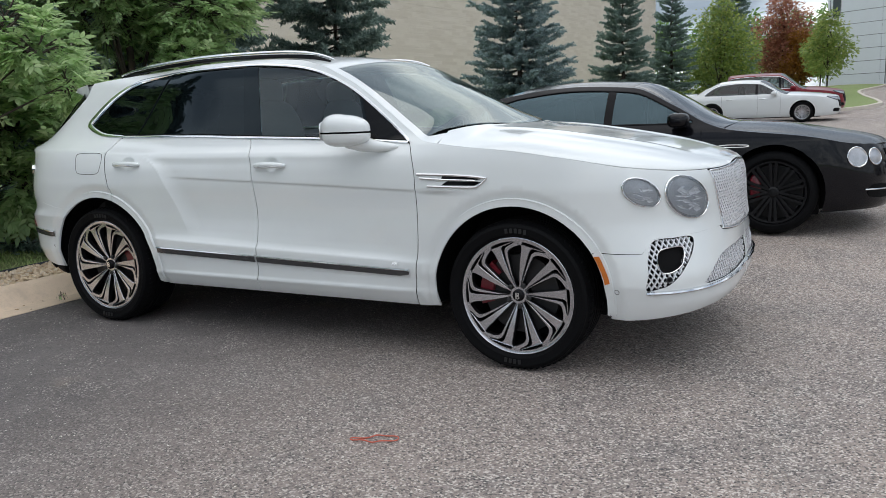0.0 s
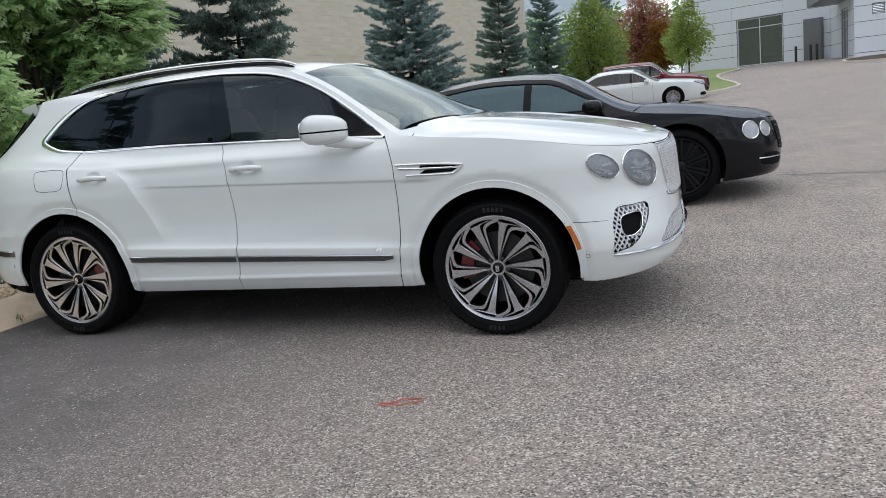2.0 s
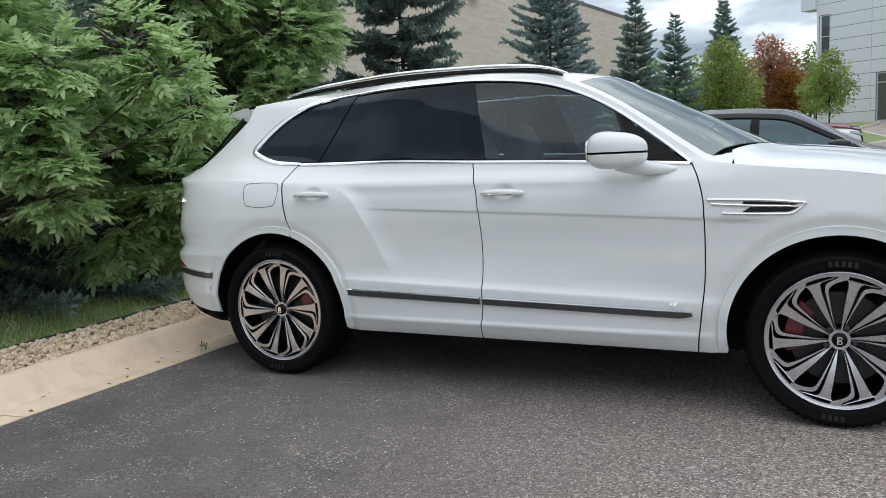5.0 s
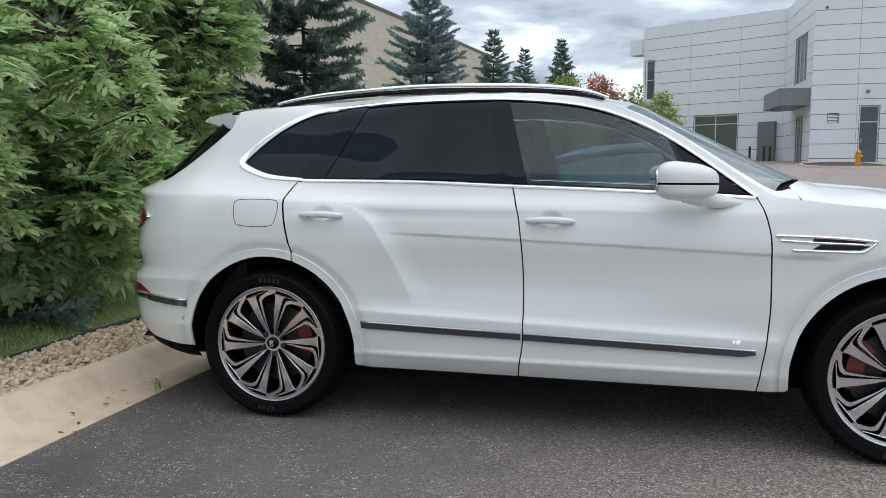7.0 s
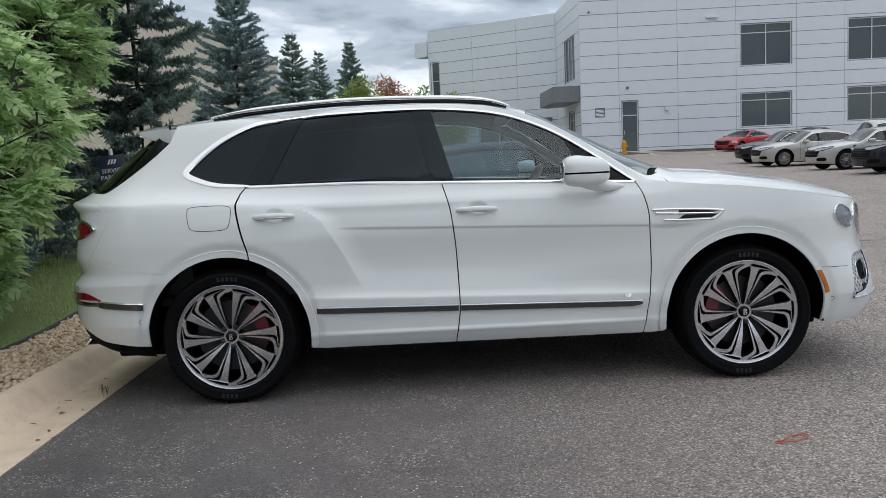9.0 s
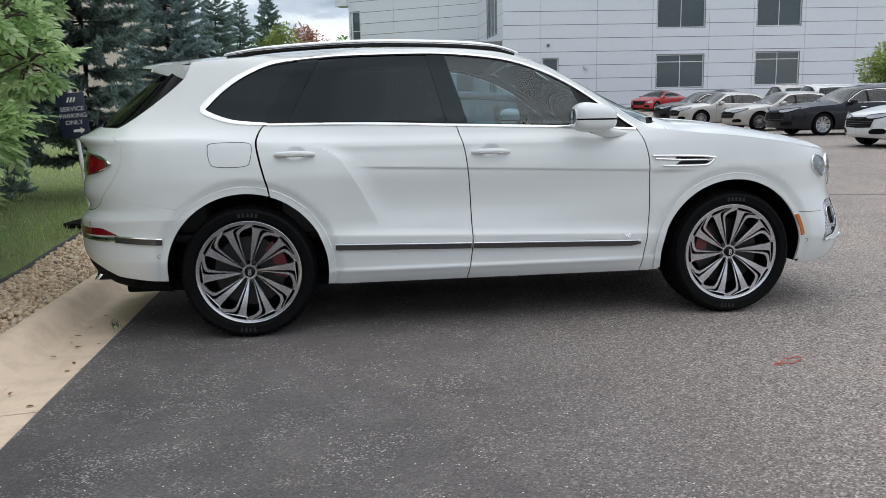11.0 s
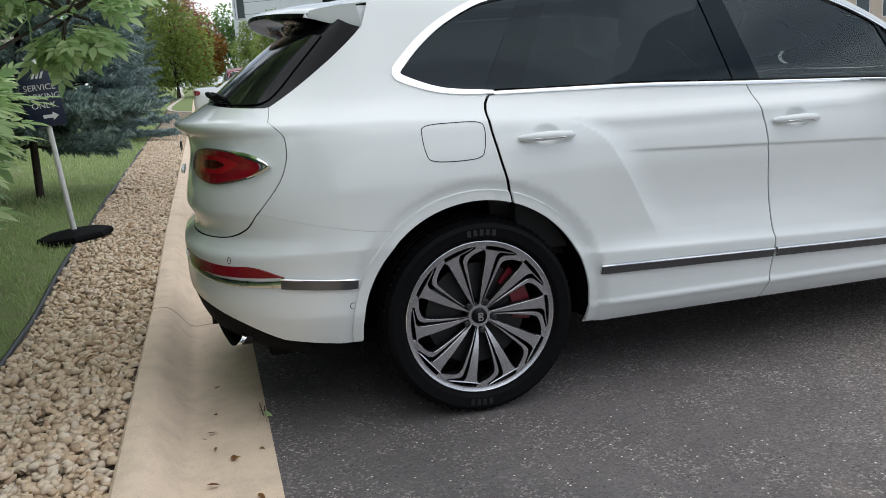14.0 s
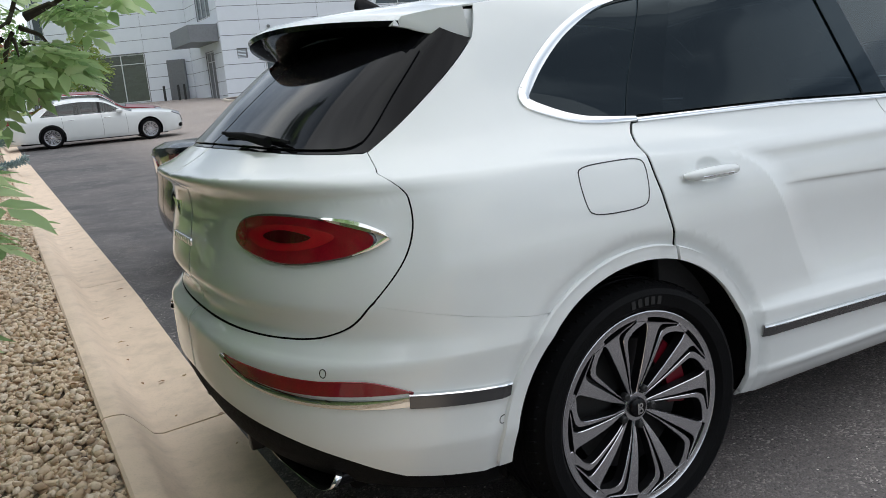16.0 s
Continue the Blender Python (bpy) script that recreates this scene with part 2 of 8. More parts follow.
def box(bm, x0, y0, z0, x1, y1, z1, bevel=0.0):
    made = bmesh.ops.create_cube(bm, size=1.0, matrix=Matrix.Translation(((x0 + x1) / 2, (y0 + y1) / 2, (z0 + z1) / 2)) @ Matrix.Diagonal((x1 - x0, y1 - y0, z1 - z0, 1)))
    if bevel:
        edges = list({e for v in made["verts"] for e in v.link_edges})
        bmesh.ops.bevel(bm, geom=edges, offset=bevel, segments=2, affect="EDGES", profile=0.5)
    return bm


def smoothstep(a, b, v):
    t = min(1.0, max(0.0, (v - a) / (b - a)))
    return t * t * (3 - 2 * t)


def ground_z(x, y):
    """The lot is level round the white car and climbs gently behind it."""
    z = 0.05 * min(2.2, max(0.0, y - 1.0)) + 0.0175 * max(0.0, min(y, 24.0) - 3.2) + 0.0374 * max(0.0, min(y, 70.0) - 24.0)
    return z + 0.018 * min(12.0, max(0.0, x - 3.0)) * smoothstep(1.0, 12.0, y)


def kerb_x(y):
    return -1.37 - 0.008 * max(y, -3.0)


def sheet(xs, ys, height):
    bm = bmesh.new()
    grid = [[bm.verts.new((x, y, height(x, y))) for x in xs] for y in ys]
    for r0, r1 in zip(grid, grid[1:]):
        for k in range(len(xs) - 1):
            bm.faces.new((r0[k], r0[k + 1], r1[k + 1], r1[k]))
    return bm


def steps(*stops):
    """Numbers from stop to stop: (start, end, step) runs joined."""
    out = []
    for a, b, d in stops:
        n = max(1, round((b - a) / d))
        out += [a + (b - a) * k / n for k in range(n)]
    return out + [stops[-1][1]]


# ---- ground ----
def wide_z(x, y):
    return ground_z(x, y) - 0.06


far_ground = part("ground", sheet(steps((-1500, -60, 240), (-60, 80, 7), (80, 1500, 240)), steps((-1500, -60, 240), (-60, 120, 6), (120, 1500, 240)), lambda x, y: wide_z(x, y) - (0.12 if x > -2 else 0.0)), GRASS)
tagged(far_ground, "wide stretch of green lawn and earth", "ground", kind="structure")
lot = part("road", sheet(steps((-0.92, 3, 0.5), (3, 15, 3), (15, 90, 15)), steps((-40, -6, 4), (-6, 1, 0.5), (1, 24, 1), (24, 70, 3)), lambda x, y: ground_z(x, y)), ASPHALT)
tagged(lot, "grey worn asphalt car park with pale stone specks", "road", kind="structure")
for v in lot.data.vertices:
    if v.co.x < -0.9:
        v.co.x = kerb_x(v.co.y) + 0.52


def kerb_profile():
    return [(0.525, -0.10), (0.525, 0.004), (0.24, -0.012), (0.20, 0.0), (0.12, 0.10), (0.09, 0.122), (0.05, 0.128), (0.012, 0.126), (0.0, 0.115), (0.0, -0.15)]


def build_kerb():
    """Cast kerb and gutter in lengths parted by open joints."""
    root = holder("kerb", "pale tan concrete kerb with a sloping gutter pan", "kerb", kind="structure")
    cuts = [-40, -22, -10, -6.2, -2.1, 0.86, 3.9, 6.9, 9.9, 12.9, 16, 19, 24, 30, 40]
    for a, b in zip(cuts, cuts[1:]):
        bm = bmesh.new()
        rows = []
        ys = steps((a + 0.006, b - 0.006, 0.75))
        for y in ys:
            rows.append([bm.verts.new((kerb_x(y) + dx, y, ground_z(0, y) + dz)) for dx, dz in kerb_profile()])
        for r0, r1 in zip(rows, rows[1:]):
            for k in range(len(r0) - 1):
                bm.faces.new((r0[k], r0[k + 1], r1[k + 1], r1[k]))
        bm.faces.new(rows[0])
        bm.faces.new(rows[-1][::-1])
        bmesh.ops.recalc_face_normals(bm, faces=bm.faces)
        part("kerb_length", bm, CONCRETE, root, angle=35)


build_kerb()


def edging_x(y):
    return -2.0 - 0.02 * max(y, -3.0)


def lawn_z(x, y):
    return ground_z(0, y) + 0.10 + 0.03 * max(0.0, -2.3 - x)


lawn = part("lawn", sheet([0.0, -0.3, -0.8, -1.6, -3, -5, -8, -12, -18, -26, -40, -60], steps((-40, -6, 4), (-6, 30, 0.75), (30, 70, 4)), lambda x, y: 0.0), GRASS)
for v in lawn.data.vertices:
    v.co.x += edging_x(v.co.y) - 0.01
    v.co.z = lawn_z(v.co.x, v.co.y) + 0.02 * noise.noise((v.co.x, v.co.y, 0))
tagged(lawn, "green lawn with thin brownish patches", "lawn", kind="structure")


# ---- gravel strip ----
def stone_material():
    m, nt, b, pos = begin("gravel_stone")
    r = node(nt, "ShaderNodeNewGeometry").outputs["Random Per Island"]
    col = ramp_of(nt, r, ((0.0, (0.40, 0.27, 0.18)), (0.2, (0.66, 0.50, 0.34)), (0.55, (0.86, 0.70, 0.52)), (0.85, (0.92, 0.83, 0.70)), (1.0, (0.58, 0.50, 0.43))))
    f = noise_of(nt, pos, 70, 4)
    put(nt, b, Base_Color=blend(nt, f, col, (0.52, 0.39, 0.27)), Roughness=0.85)
    bumped(nt, b, f, 0.4, 0.004)
    return m


def gravel_bed_material():
    m, nt, b, pos = begin("gravel_bed")
    vor = node(nt, "ShaderNodeTexVoronoi", Vector=pos, Scale=26.0)
    r = node(nt, "ShaderNodeSeparateColor", Color=vor.outputs["Color"]).outputs[0]
    col = ramp_of(nt, r, ((0.0, (0.38, 0.28, 0.19)), (0.5, (0.66, 0.52, 0.37)), (1.0, (0.80, 0.69, 0.54))))
    # shade in the gaps between the drawn stones is mixed into the colour
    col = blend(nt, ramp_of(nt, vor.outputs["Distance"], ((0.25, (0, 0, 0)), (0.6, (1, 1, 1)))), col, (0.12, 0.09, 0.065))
    put(nt, b, Base_Color=col, Roughness=0.9)
    bumped(nt, b, node(nt, "ShaderNodeMath", {"operation": "SUBTRACT"}, _0=1.0, _1=vor.outputs["Distance"]).outputs[0], 0.9, 0.03)
    return m


STONE, BED = stone_material(), gravel_bed_material()
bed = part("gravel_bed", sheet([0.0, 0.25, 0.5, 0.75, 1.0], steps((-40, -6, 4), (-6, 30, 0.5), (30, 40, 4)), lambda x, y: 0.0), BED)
for v in bed.data.vertices:
    t = v.co.x
    v.co.x = kerb_x(v.co.y) + 0.004 + (edging_x(v.co.y) + 0.006 - kerb_x(v.co.y)) * t
    v.co.z = ground_z(0, v.co.y) + 0.088 + 0.012 * noise.noise((v.co.x * 3, v.co.y * 3, 1))
tagged(bed, "bed of pale river gravel along the kerb", "gravel", kind="structure")


def gravel_stones(seed, y0, y1, count, size):
    """Loose rounded stones, lying in the strip."""
    rng = np.random.RandomState(seed)
    bm = bmesh.new()
    bmesh.ops.create_icosphere(bm, subdivisions=1, radius=0.5)
    bv = np.array([v.co[:] for v in bm.verts])
    bf = np.array([[v.index for v in f.verts] for f in bm.faces])
    bm.free()
    ys = y0 + (y1 - y0) * rng.rand(count)
    xs = np.array([kerb_x(y) - 0.012 + (edging_x(y) + 0.02 - kerb_x(y)) * t for y, t in zip(ys, rng.rand(count))])
    zs = np.array([ground_z(0, y) for y in ys]) + 0.090 + 0.030 * rng.rand(count) ** 1.5
    along = rng.randn(count, 3) * (1, 1, 0.35)
    up = rng.randn(count, 3) * 0.4 + (0, 0, 1)
    v, f = place_many(bv * (1.25, 0.9, 0.62), bf, np.stack([xs, ys, zs], 1), along, up, size * (0.55 + 0.9 * rng.rand(count)))
    v = v + 0.005 * np.sin(v[:, [1, 2, 0]] * 170 + np.repeat(rng.rand(count) * 6, len(bv))[:, None])
    ob = new("gravel", mesh_from_arrays("gravel", v, f, STONE))
    return tagged(ob, "loose pale tan river stones beside the kerb", "gravel", kind="stuff")


# ---- lawn edging and grass ----
def build_edging():
    bm = bmesh.new()
    ys = steps((-12, 30, 0.3))
    tube(bm, [(edging_x(y) + 0.008 * math.sin(y * 2.1), y, lawn_z(edging_x(y), y) + 0.018 + 0.008 * math.sin(y * 1.3)) for y in ys], 0.016, 8)
    return tagged(part("lawn_edging", bm, EDGING), "black plastic edging between lawn and gravel", "edging", kind="structure")


def grass_blades(seed, count, x0, x1, y0, y1, height):
    rng = np.random.RandomState(seed)
    ys = y0 + (y1 - y0) * rng.rand(count)
    xs = np.array([edging_x(y) for y in ys]) - 0.02 + x0 + (x1 - x0) * rng.rand(count)
    clump = np.array([noise.noise((x * 1.5, y * 1.5, 4)) for x, y in zip(xs, ys)])
    ok = clump > -0.28
    xs, ys = xs[ok], ys[ok]
    zs = np.array([lawn_z(x, y) for x, y in zip(xs, ys)]) - 0.012
    n = len(xs)
    bv = np.array([(0, -0.055, 0), (0, 0.055, 0), (0.55, 0.04, 0.10), (0.55, -0.04, 0.10), (1.0, 0, 0.35)])
    bf = np.array([(0, 1, 2), (0, 2, 3), (3, 2, 4)])
    along = rng.randn(n, 3) * (0.45, 0.45, 0.1) + (0, 0, 1)
    v, f = place_many(bv, bf, np.stack([xs, ys, zs], 1), along, rng.randn(n, 3), height * (0.5 + 0.8 * rng.rand(n)))
    ob = new("grass", mesh_from_arrays("grass", v, f, BLADE))
    return tagged(ob, "short green grass with dry tips", "grass", kind="stuff")


EDGING = plain("edging_plastic", (0.03, 0.035, 0.045), 0.5, 0.0, scale=10)
BLADE = leaf_material("grass_blade", (0.33, 0.45, 0.17), (0.47, 0.60, 0.25), (0.66, 0.64, 0.39), 0.6)


# ---- tools for curved panels ----
from mathutils.geometry import delaunay_2d_cdt


def smooth_path(points, d=0.02, closed=False):
    """A rounded path through a few points (Catmull-Rom), in even short pieces."""
    p = [Vector(q) for q in points]
    n = len(p)
    out = []
    for k in range(n if closed else n - 1):
        a, b, c, e = (p[(k - 1) % n], p[k], p[(k + 1) % n], p[(k + 2) % n]) if closed else (p[max(0, k - 1)], p[k], p[k + 1], p[min(n - 1, k + 2)])
        m = max(1, math.ceil((c - b).length / d))
        for j in range(m):
            t = j / m
            out.append(tuple(0.5 * (2 * b + (c - a) * t + (2 * a - 5 * b + 4 * c - e) * t * t + (3 * b - a - 3 * c + e) * t**3)))
    if not closed:
        out.append(tuple(p[-1]))
    return out


def straight(points, d=0.02):
    out = []
    for a, b in zip(points, points[1:]):
        m = max(1, math.ceil(math.dist(a, b) / d))
        out += [(a[0] + (b[0] - a[0]) * j / m, a[1] + (b[1] - a[1]) * j / m) for j in range(m)]
    return out + [tuple(points[-1])]


def clean_loop(loop, eps=0.0015):
    out = []
    for q in loop:
        if not out or math.dist(q, out[-1]) > eps:
            out.append(tuple(q))
    if math.dist(out[0], out[-1]) <= eps:
        out.pop()
    return out


def inside(loop, pts):
    """Which of the points lie in the loop."""
    v, p = np.asarray(loop, float), np.asarray(pts, float)
    a, b = v, np.roll(v, -1, 0)
    res = np.zeros(len(p), bool)
    for (x0, y0), (x1, y1) in zip(a, b):
        cross = (y0 > p[:, 1]) != (y1 > p[:, 1])
        if cross.any():
            res ^= cross & (p[:, 0] < (x1 - x0) * (p[:, 1] - y0) / (y1 - y0 + 1e-12) + x0)
    return res


def near(loop, pts, d):
    """Which of the points lie within d of the loop's corners."""
    v, p = np.asarray(loop, float), np.asarray(pts, float)
    return np.min(((p[:, None] - v[None]) ** 2).sum(-1), 1) < d * d if len(p) else np.zeros(0, bool)


def area2(loop):
    return sum(a[0] * b[1] - b[0] * a[1] for a, b in zip(loop, loop[1:] + loop[:1]))


def inset(loop, d):
    """The loop drawn in by d."""
    loop = clean_loop(loop)
    if area2(loop) < 0:
        loop = loop[::-1]
    out = []
    n = len(loop)
    for k in range(n):
        a, b, c = Vector(loop[k - 1]), Vector(loop[k]), Vector(loop[(k + 1) % n])
        t = ((b - a).normalized() + (c - b).normalized())
        t = t.normalized() if t.length > 1e-6 else (c - b).normalized()
        out.append((b.x - t.y * d, b.y + t.x * d))
    return out


def clip(loop, a, b):
    """What of the loop lies to the left of the line from a to b."""
    def dist(p):
        return (b[0] - a[0]) * (p[1] - a[1]) - (b[1] - a[1]) * (p[0] - a[0])

    out = []
    for p, q in zip(loop, loop[1:] + loop[:1]):
        dp, dq = dist(p), dist(q)
        if dp >= 0:
            out.append(p)
        if dp * dq < 0:
            t = dp / (dp - dq)
            out.append((p[0] + (q[0] - p[0]) * t, p[1] + (q[1] - p[1]) * t))
    return clean_loop(out)


def normal_of(fn, u, v, h=0.004):
    a, b, c, d = Vector(fn(u + h, v)), Vector(fn(u - h, v)), Vector(fn(u, v + h)), Vector(fn(u, v - h))
    n = (a - b).cross(c - d)
    return n.normalized() if n.length > 1e-9 else Vector((1, 0, 0))


def skin_data(fn, loop, holes=(), d=0.03, offset=0.0, flange=0.012, lines=()):
    """Corners, triangles and normals of a panel cut from the map fn along a loop."""
    loop = clean_loop(straight(list(loop) + [loop[0]], d * 0.8))
    holes = [clean_loop(straight(list(h) + [h[0]], d * 0.6)) for h in holes]
    arr = np.array(loop)
    lo, hi = arr.min(0), arr.max(0)
    gx, gy = np.arange(lo[0] + d / 2, hi[0], d), np.arange(lo[1] + d / 2, hi[1], d)
    grid = np.array([(x + (d / 2 if j % 2 else 0), y) for j, y in enumerate(gy) for x in gx]).reshape(-1, 2)
    keep = inside(loop, grid)
    for h in holes:
        keep &= ~inside(h, grid)
    grid = grid[keep]
    for h in (loop, *holes):
        grid = grid[~near(h, grid, d * 0.55)]
    # rows of corners along creases keep these sharp
    rows = np.array([q for ln in lines for q in ln]).reshape(-1, 2)
    if len(rows):
        rows = rows[inside(loop, rows)]
        rows = rows[~near(loop, rows, d * 0.3)]
        grid = np.vstack([grid[~near(rows, grid, d * 0.45)], rows]) if len(rows) else grid
    pts, edges, rims = [], [], []
    for h in (loop, *holes):
        k = len(pts)
        pts += list(h)
        rims.append(list(range(k, k + len(h))))
        edges += [(k + j, k + (j + 1) % len(h)) for j in range(len(h))]
    pts += [tuple(g) for g in grid]
    vs, _, faces, *_ = delaunay_2d_cdt([Vector(q) for q in pts], edges, [], 0, 1e-6)
    vs = [tuple(v) for v in vs]
    cen = np.array([np.mean([vs[i] for i in f], 0) for f in faces])
    good = inside(loop, cen)
    for h in holes:
        good &= ~inside(h, cen)
    tris = []
    for f, g in zip(faces, good):
        if g:
            a, b, c = (vs[i] for i in f[:3])
            tris.append(tuple(f) if (b[0] - a[0]) * (c[1] - a[1]) - (b[1] - a[1]) * (c[0] - a[0]) > 0 else tuple(f[::-1]))
    norms = [normal_of(fn, *v) for v in vs]
    co = [Vector(fn(*v)) + n * offset for v, n in zip(vs, norms)]
    if flange:
        for h in (loop, *holes):
            turn = 1 if area2(list(h)) > 0 else -1
            if h is not loop:
                turn = -turn
            k = len(co)
            m = len(h)
            for j, q in enumerate(h):
                n = normal_of(fn, *q)
                p = Vector(fn(*q)) + n * offset
                q0, q1 = h[j - 1], h[(j + 1) % m]
                out = (Vector(fn(*q1)) - Vector(fn(*q0))).cross(n) * turn
                out = out.normalized() if out.length > 1e-9 else n
                co += [p, p - n * flange]
                norms += [(out + n).normalized(), out]
            for j in range(m):
                a, b = k + 2 * j, k + 2 * ((j + 1) % m)
                tris.append((a, a + 1, b + 1, b) if turn > 0 else (b, b + 1, a + 1, a))
    return co, tris, norms


def skin(name, fn, loop, material, parent, holes=(), d=0.03, offset=0.0, flange=0.006, sides="R", label="", lines=()):
    """A panel on the car's right, on its left, or across the middle as one piece ('RL')."""
    co, tris, norms = skin_data(fn, loop, holes, d, offset, flange, lines)
    made = []
    for part_sides in (["R", "L"] if sides == "both" else [sides]):
        c, t, n = [], [], []
        for one in part_sides:
            k = len(c)
            if one == "R":
                c, n, t = c + co, n + norms, t + [tuple(i + k for i in f) for f in tris]
            else:
                c = c + [Vector((p.x, -p.y, p.z)) for p in co]
                n = n + [Vector((p.x, -p.y, p.z)) for p in norms]
                t = t + [tuple(i + k for i in f[::-1]) for f in tris]
        me = bpy.data.meshes.new(name)
        me.from_pydata(c, [], t)
        me.polygons.foreach_set("use_smooth", [True] * len(me.polygons))
        me.materials.append(material)
        me.normals_split_custom_set_from_vertices([tuple(v) for v in n])
        ob = new(name, me)
        ob.parent = parent
        if label:
            ob["label"] = label
        made.append(ob)
    return made


def ribbon(bm, fn, path, width, height, lift=0.0, mirror=False, closed=False, round_=True):
    """A raised band along a path on the map."""
    m = len(path)
    rows = []
    prof = ((-0.5, 0.0), (-0.42, 0.75), (0.0, 1.0), (0.42, 0.75), (0.5, 0.0)) if round_ else ((-0.5, 0.0), (-0.5, 1.0), (0.5, 1.0), (0.5, 0.0))
    for j, q in enumerate(path):
        q0, q1 = (path[j - 1], path[(j + 1) % m]) if closed else (path[max(0, j - 1)], path[min(m - 1, j + 1)])
        n = normal_of(fn, *q)
        p = Vector(fn(*q))
        t = Vector(fn(*q1)) - Vector(fn(*q0))
        across = n.cross(t).normalized() if t.length > 1e-9 else Vector((0, 0, 1))
        w = width(j / (m - 1)) if callable(width) else width
        row = []
        for a, b in prof:
            v = p + across * (a * w) + n * (lift + b * height - (0.004 if b == 0 else 0))
            row.append(bm.verts.new((v.x, -v.y if mirror else v.y, v.z)))
        rows.append(row)
    pairs = list(zip(rows, rows[1:])) + ([(rows[-1], rows[0])] if closed else [])
    for r0, r1 in pairs:
        for k in range(len(prof) - 1):
            f = (r0[k], r1[k], r1[k + 1], r0[k + 1])
            bm.faces.new(f[::-1] if mirror else f)
    return bm


def tube(bm, pts, radius, seg=8, caps=True):
    """A round bar along points in space; radius: a number or one for each point."""
    rings = []
    m = len(pts)
    for j, p in enumerate(pts):
        p = Vector(p)
        t = (Vector(pts[min(m - 1, j + 1)]) - Vector(pts[max(0, j - 1)])).normalized()
        a = t.cross(Vector((0, 0, 1)))
        a = a.normalized() if a.length > 1e-3 else Vector((1, 0, 0))
        b = a.cross(t)
        r = radius[j] if isinstance(radius, (list, tuple)) else radius
        rings.append([bm.verts.new(p + a * (r * math.cos(2 * math.pi * k / seg)) + b * (r * math.sin(2 * math.pi * k / seg))) for k in range(seg)])
    for r0, r1 in zip(rings, rings[1:]):
        for k in range(seg):
            bm.faces.new((r0[k], r0[(k + 1) % seg], r1[(k + 1) % seg], r1[k]))
    if caps:
        bm.faces.new(rings[0])
        bm.faces.new(rings[-1][::-1])
    return bm


def lathe(bm, profile, seg=64, axis="y", centre=(0, 0, 0)):
    """A turned shape: (radius, along) pairs swept round an axis."""
    rings = []
    for r, h in profile:
        ring = []
        for k in range(seg):
            a = 2 * math.pi * k / seg
            ring.append(bm.verts.new((centre[0] + r * math.cos(a), centre[1] + h, centre[2] + r * math.sin(a)) if axis == "y" else (centre[0] + r * math.cos(a), centre[1] + r * math.sin(a), centre[2] + h)))
        rings.append(ring)
    for r0, r1 in zip(rings, rings[1:]):
        for k in range(seg):
            f = (r0[k], r0[(k + 1) % seg], r1[(k + 1) % seg], r1[k])
            bm.faces.new(f if axis != "y" else f[::-1])
    return bm


def shaped_box(bm, size, centre, power=4.0, seg=(16, 12), taper=None):
    """A rounded block (superellipsoid), with an optional taper function on its corners."""
    rings = []
    nu, nv = seg

    def pw(c, e):
        return math.copysign(abs(c) ** e, c)

    e = 2 / power
    for j in range(1, nv):
        v = -math.pi / 2 + math.pi * j / nv
        ring = []
        for k in range(nu):
            u = 2 * math.pi * k / nu
            q = [pw(math.cos(v), e) * pw(math.cos(u), e) * 0.5, pw(math.cos(v), e) * pw(math.sin(u), e) * 0.5, pw(math.sin(v), e) * 0.5]
            if taper:
                q = taper(*q)
            ring.append(bm.verts.new([centre[i] + q[i] * size[i] for i in range(3)]))
        rings.append(ring)
    for r0, r1 in zip(rings, rings[1:]):
        for k in range(nu):
            bm.faces.new((r0[k], r0[(k + 1) % nu], r1[(k + 1) % nu], r1[k]))
    bm.faces.new(rings[0][::-1])
    bm.faces.new(rings[-1])
    return bm


# ---- white building ----
ROOF = 15.0
WB = [Vector((2.1, 73.4)), Vector((13.45, 66.4)), Vector((13.75, 57.2)), Vector((44.8, 54.6))]
LOW = -0.36  # the white building stands this much lower than its own datum
FRAME = plain("window_frame_alloy", (0.74, 0.76, 0.78), 0.45, 0.0, scale=2.0)
CONCRETE_PALE = concrete_material("pale_concrete", (0.66, 0.60, 0.52))
MULCH = plain("dark_mulch", (0.05, 0.035, 0.028), 0.95, 0.0, (0.09, 0.065, 0.05), 9.0, 0.9, 40)
INSIDE_GLASS = glass_material("shop_glass", (0.20, 0.26, 0.26), gloss=(0.78, 0.95, 0.97), ior=2.7)


class Wall:
    """A straight wall: places are given along it (u), up (z) and outwards (n)."""

    def __init__(self, a, b, dz=0.0):
        self.dz = dz
        self.a, self.d = a, (b - a).normalized()
        self.n, self.len = Vector((self.d.y, -self.d.x)), (b - a).length

    def at(self, u, z, n=0.0):
        p = self.a + self.d * u + self.n * n
        return Vector((p.x, p.y, z + self.dz))

    def slab(self, bm, u0, u1, z0, z1, n0, n1):
        vs = [bm.verts.new(self.at(u, z, n)) for z in (z0, z1) for u, n in ((u0, n1), (u1, n1), (u1, n0), (u0, n0))]
        for f in ((0, 1, 5, 4), (1, 2, 6, 5), (2, 3, 7, 6), (3, 0, 4, 7), (4, 5, 6, 7), (3, 2, 1, 0)):
            bm.faces.new([vs[k] for k in f])
        return bm


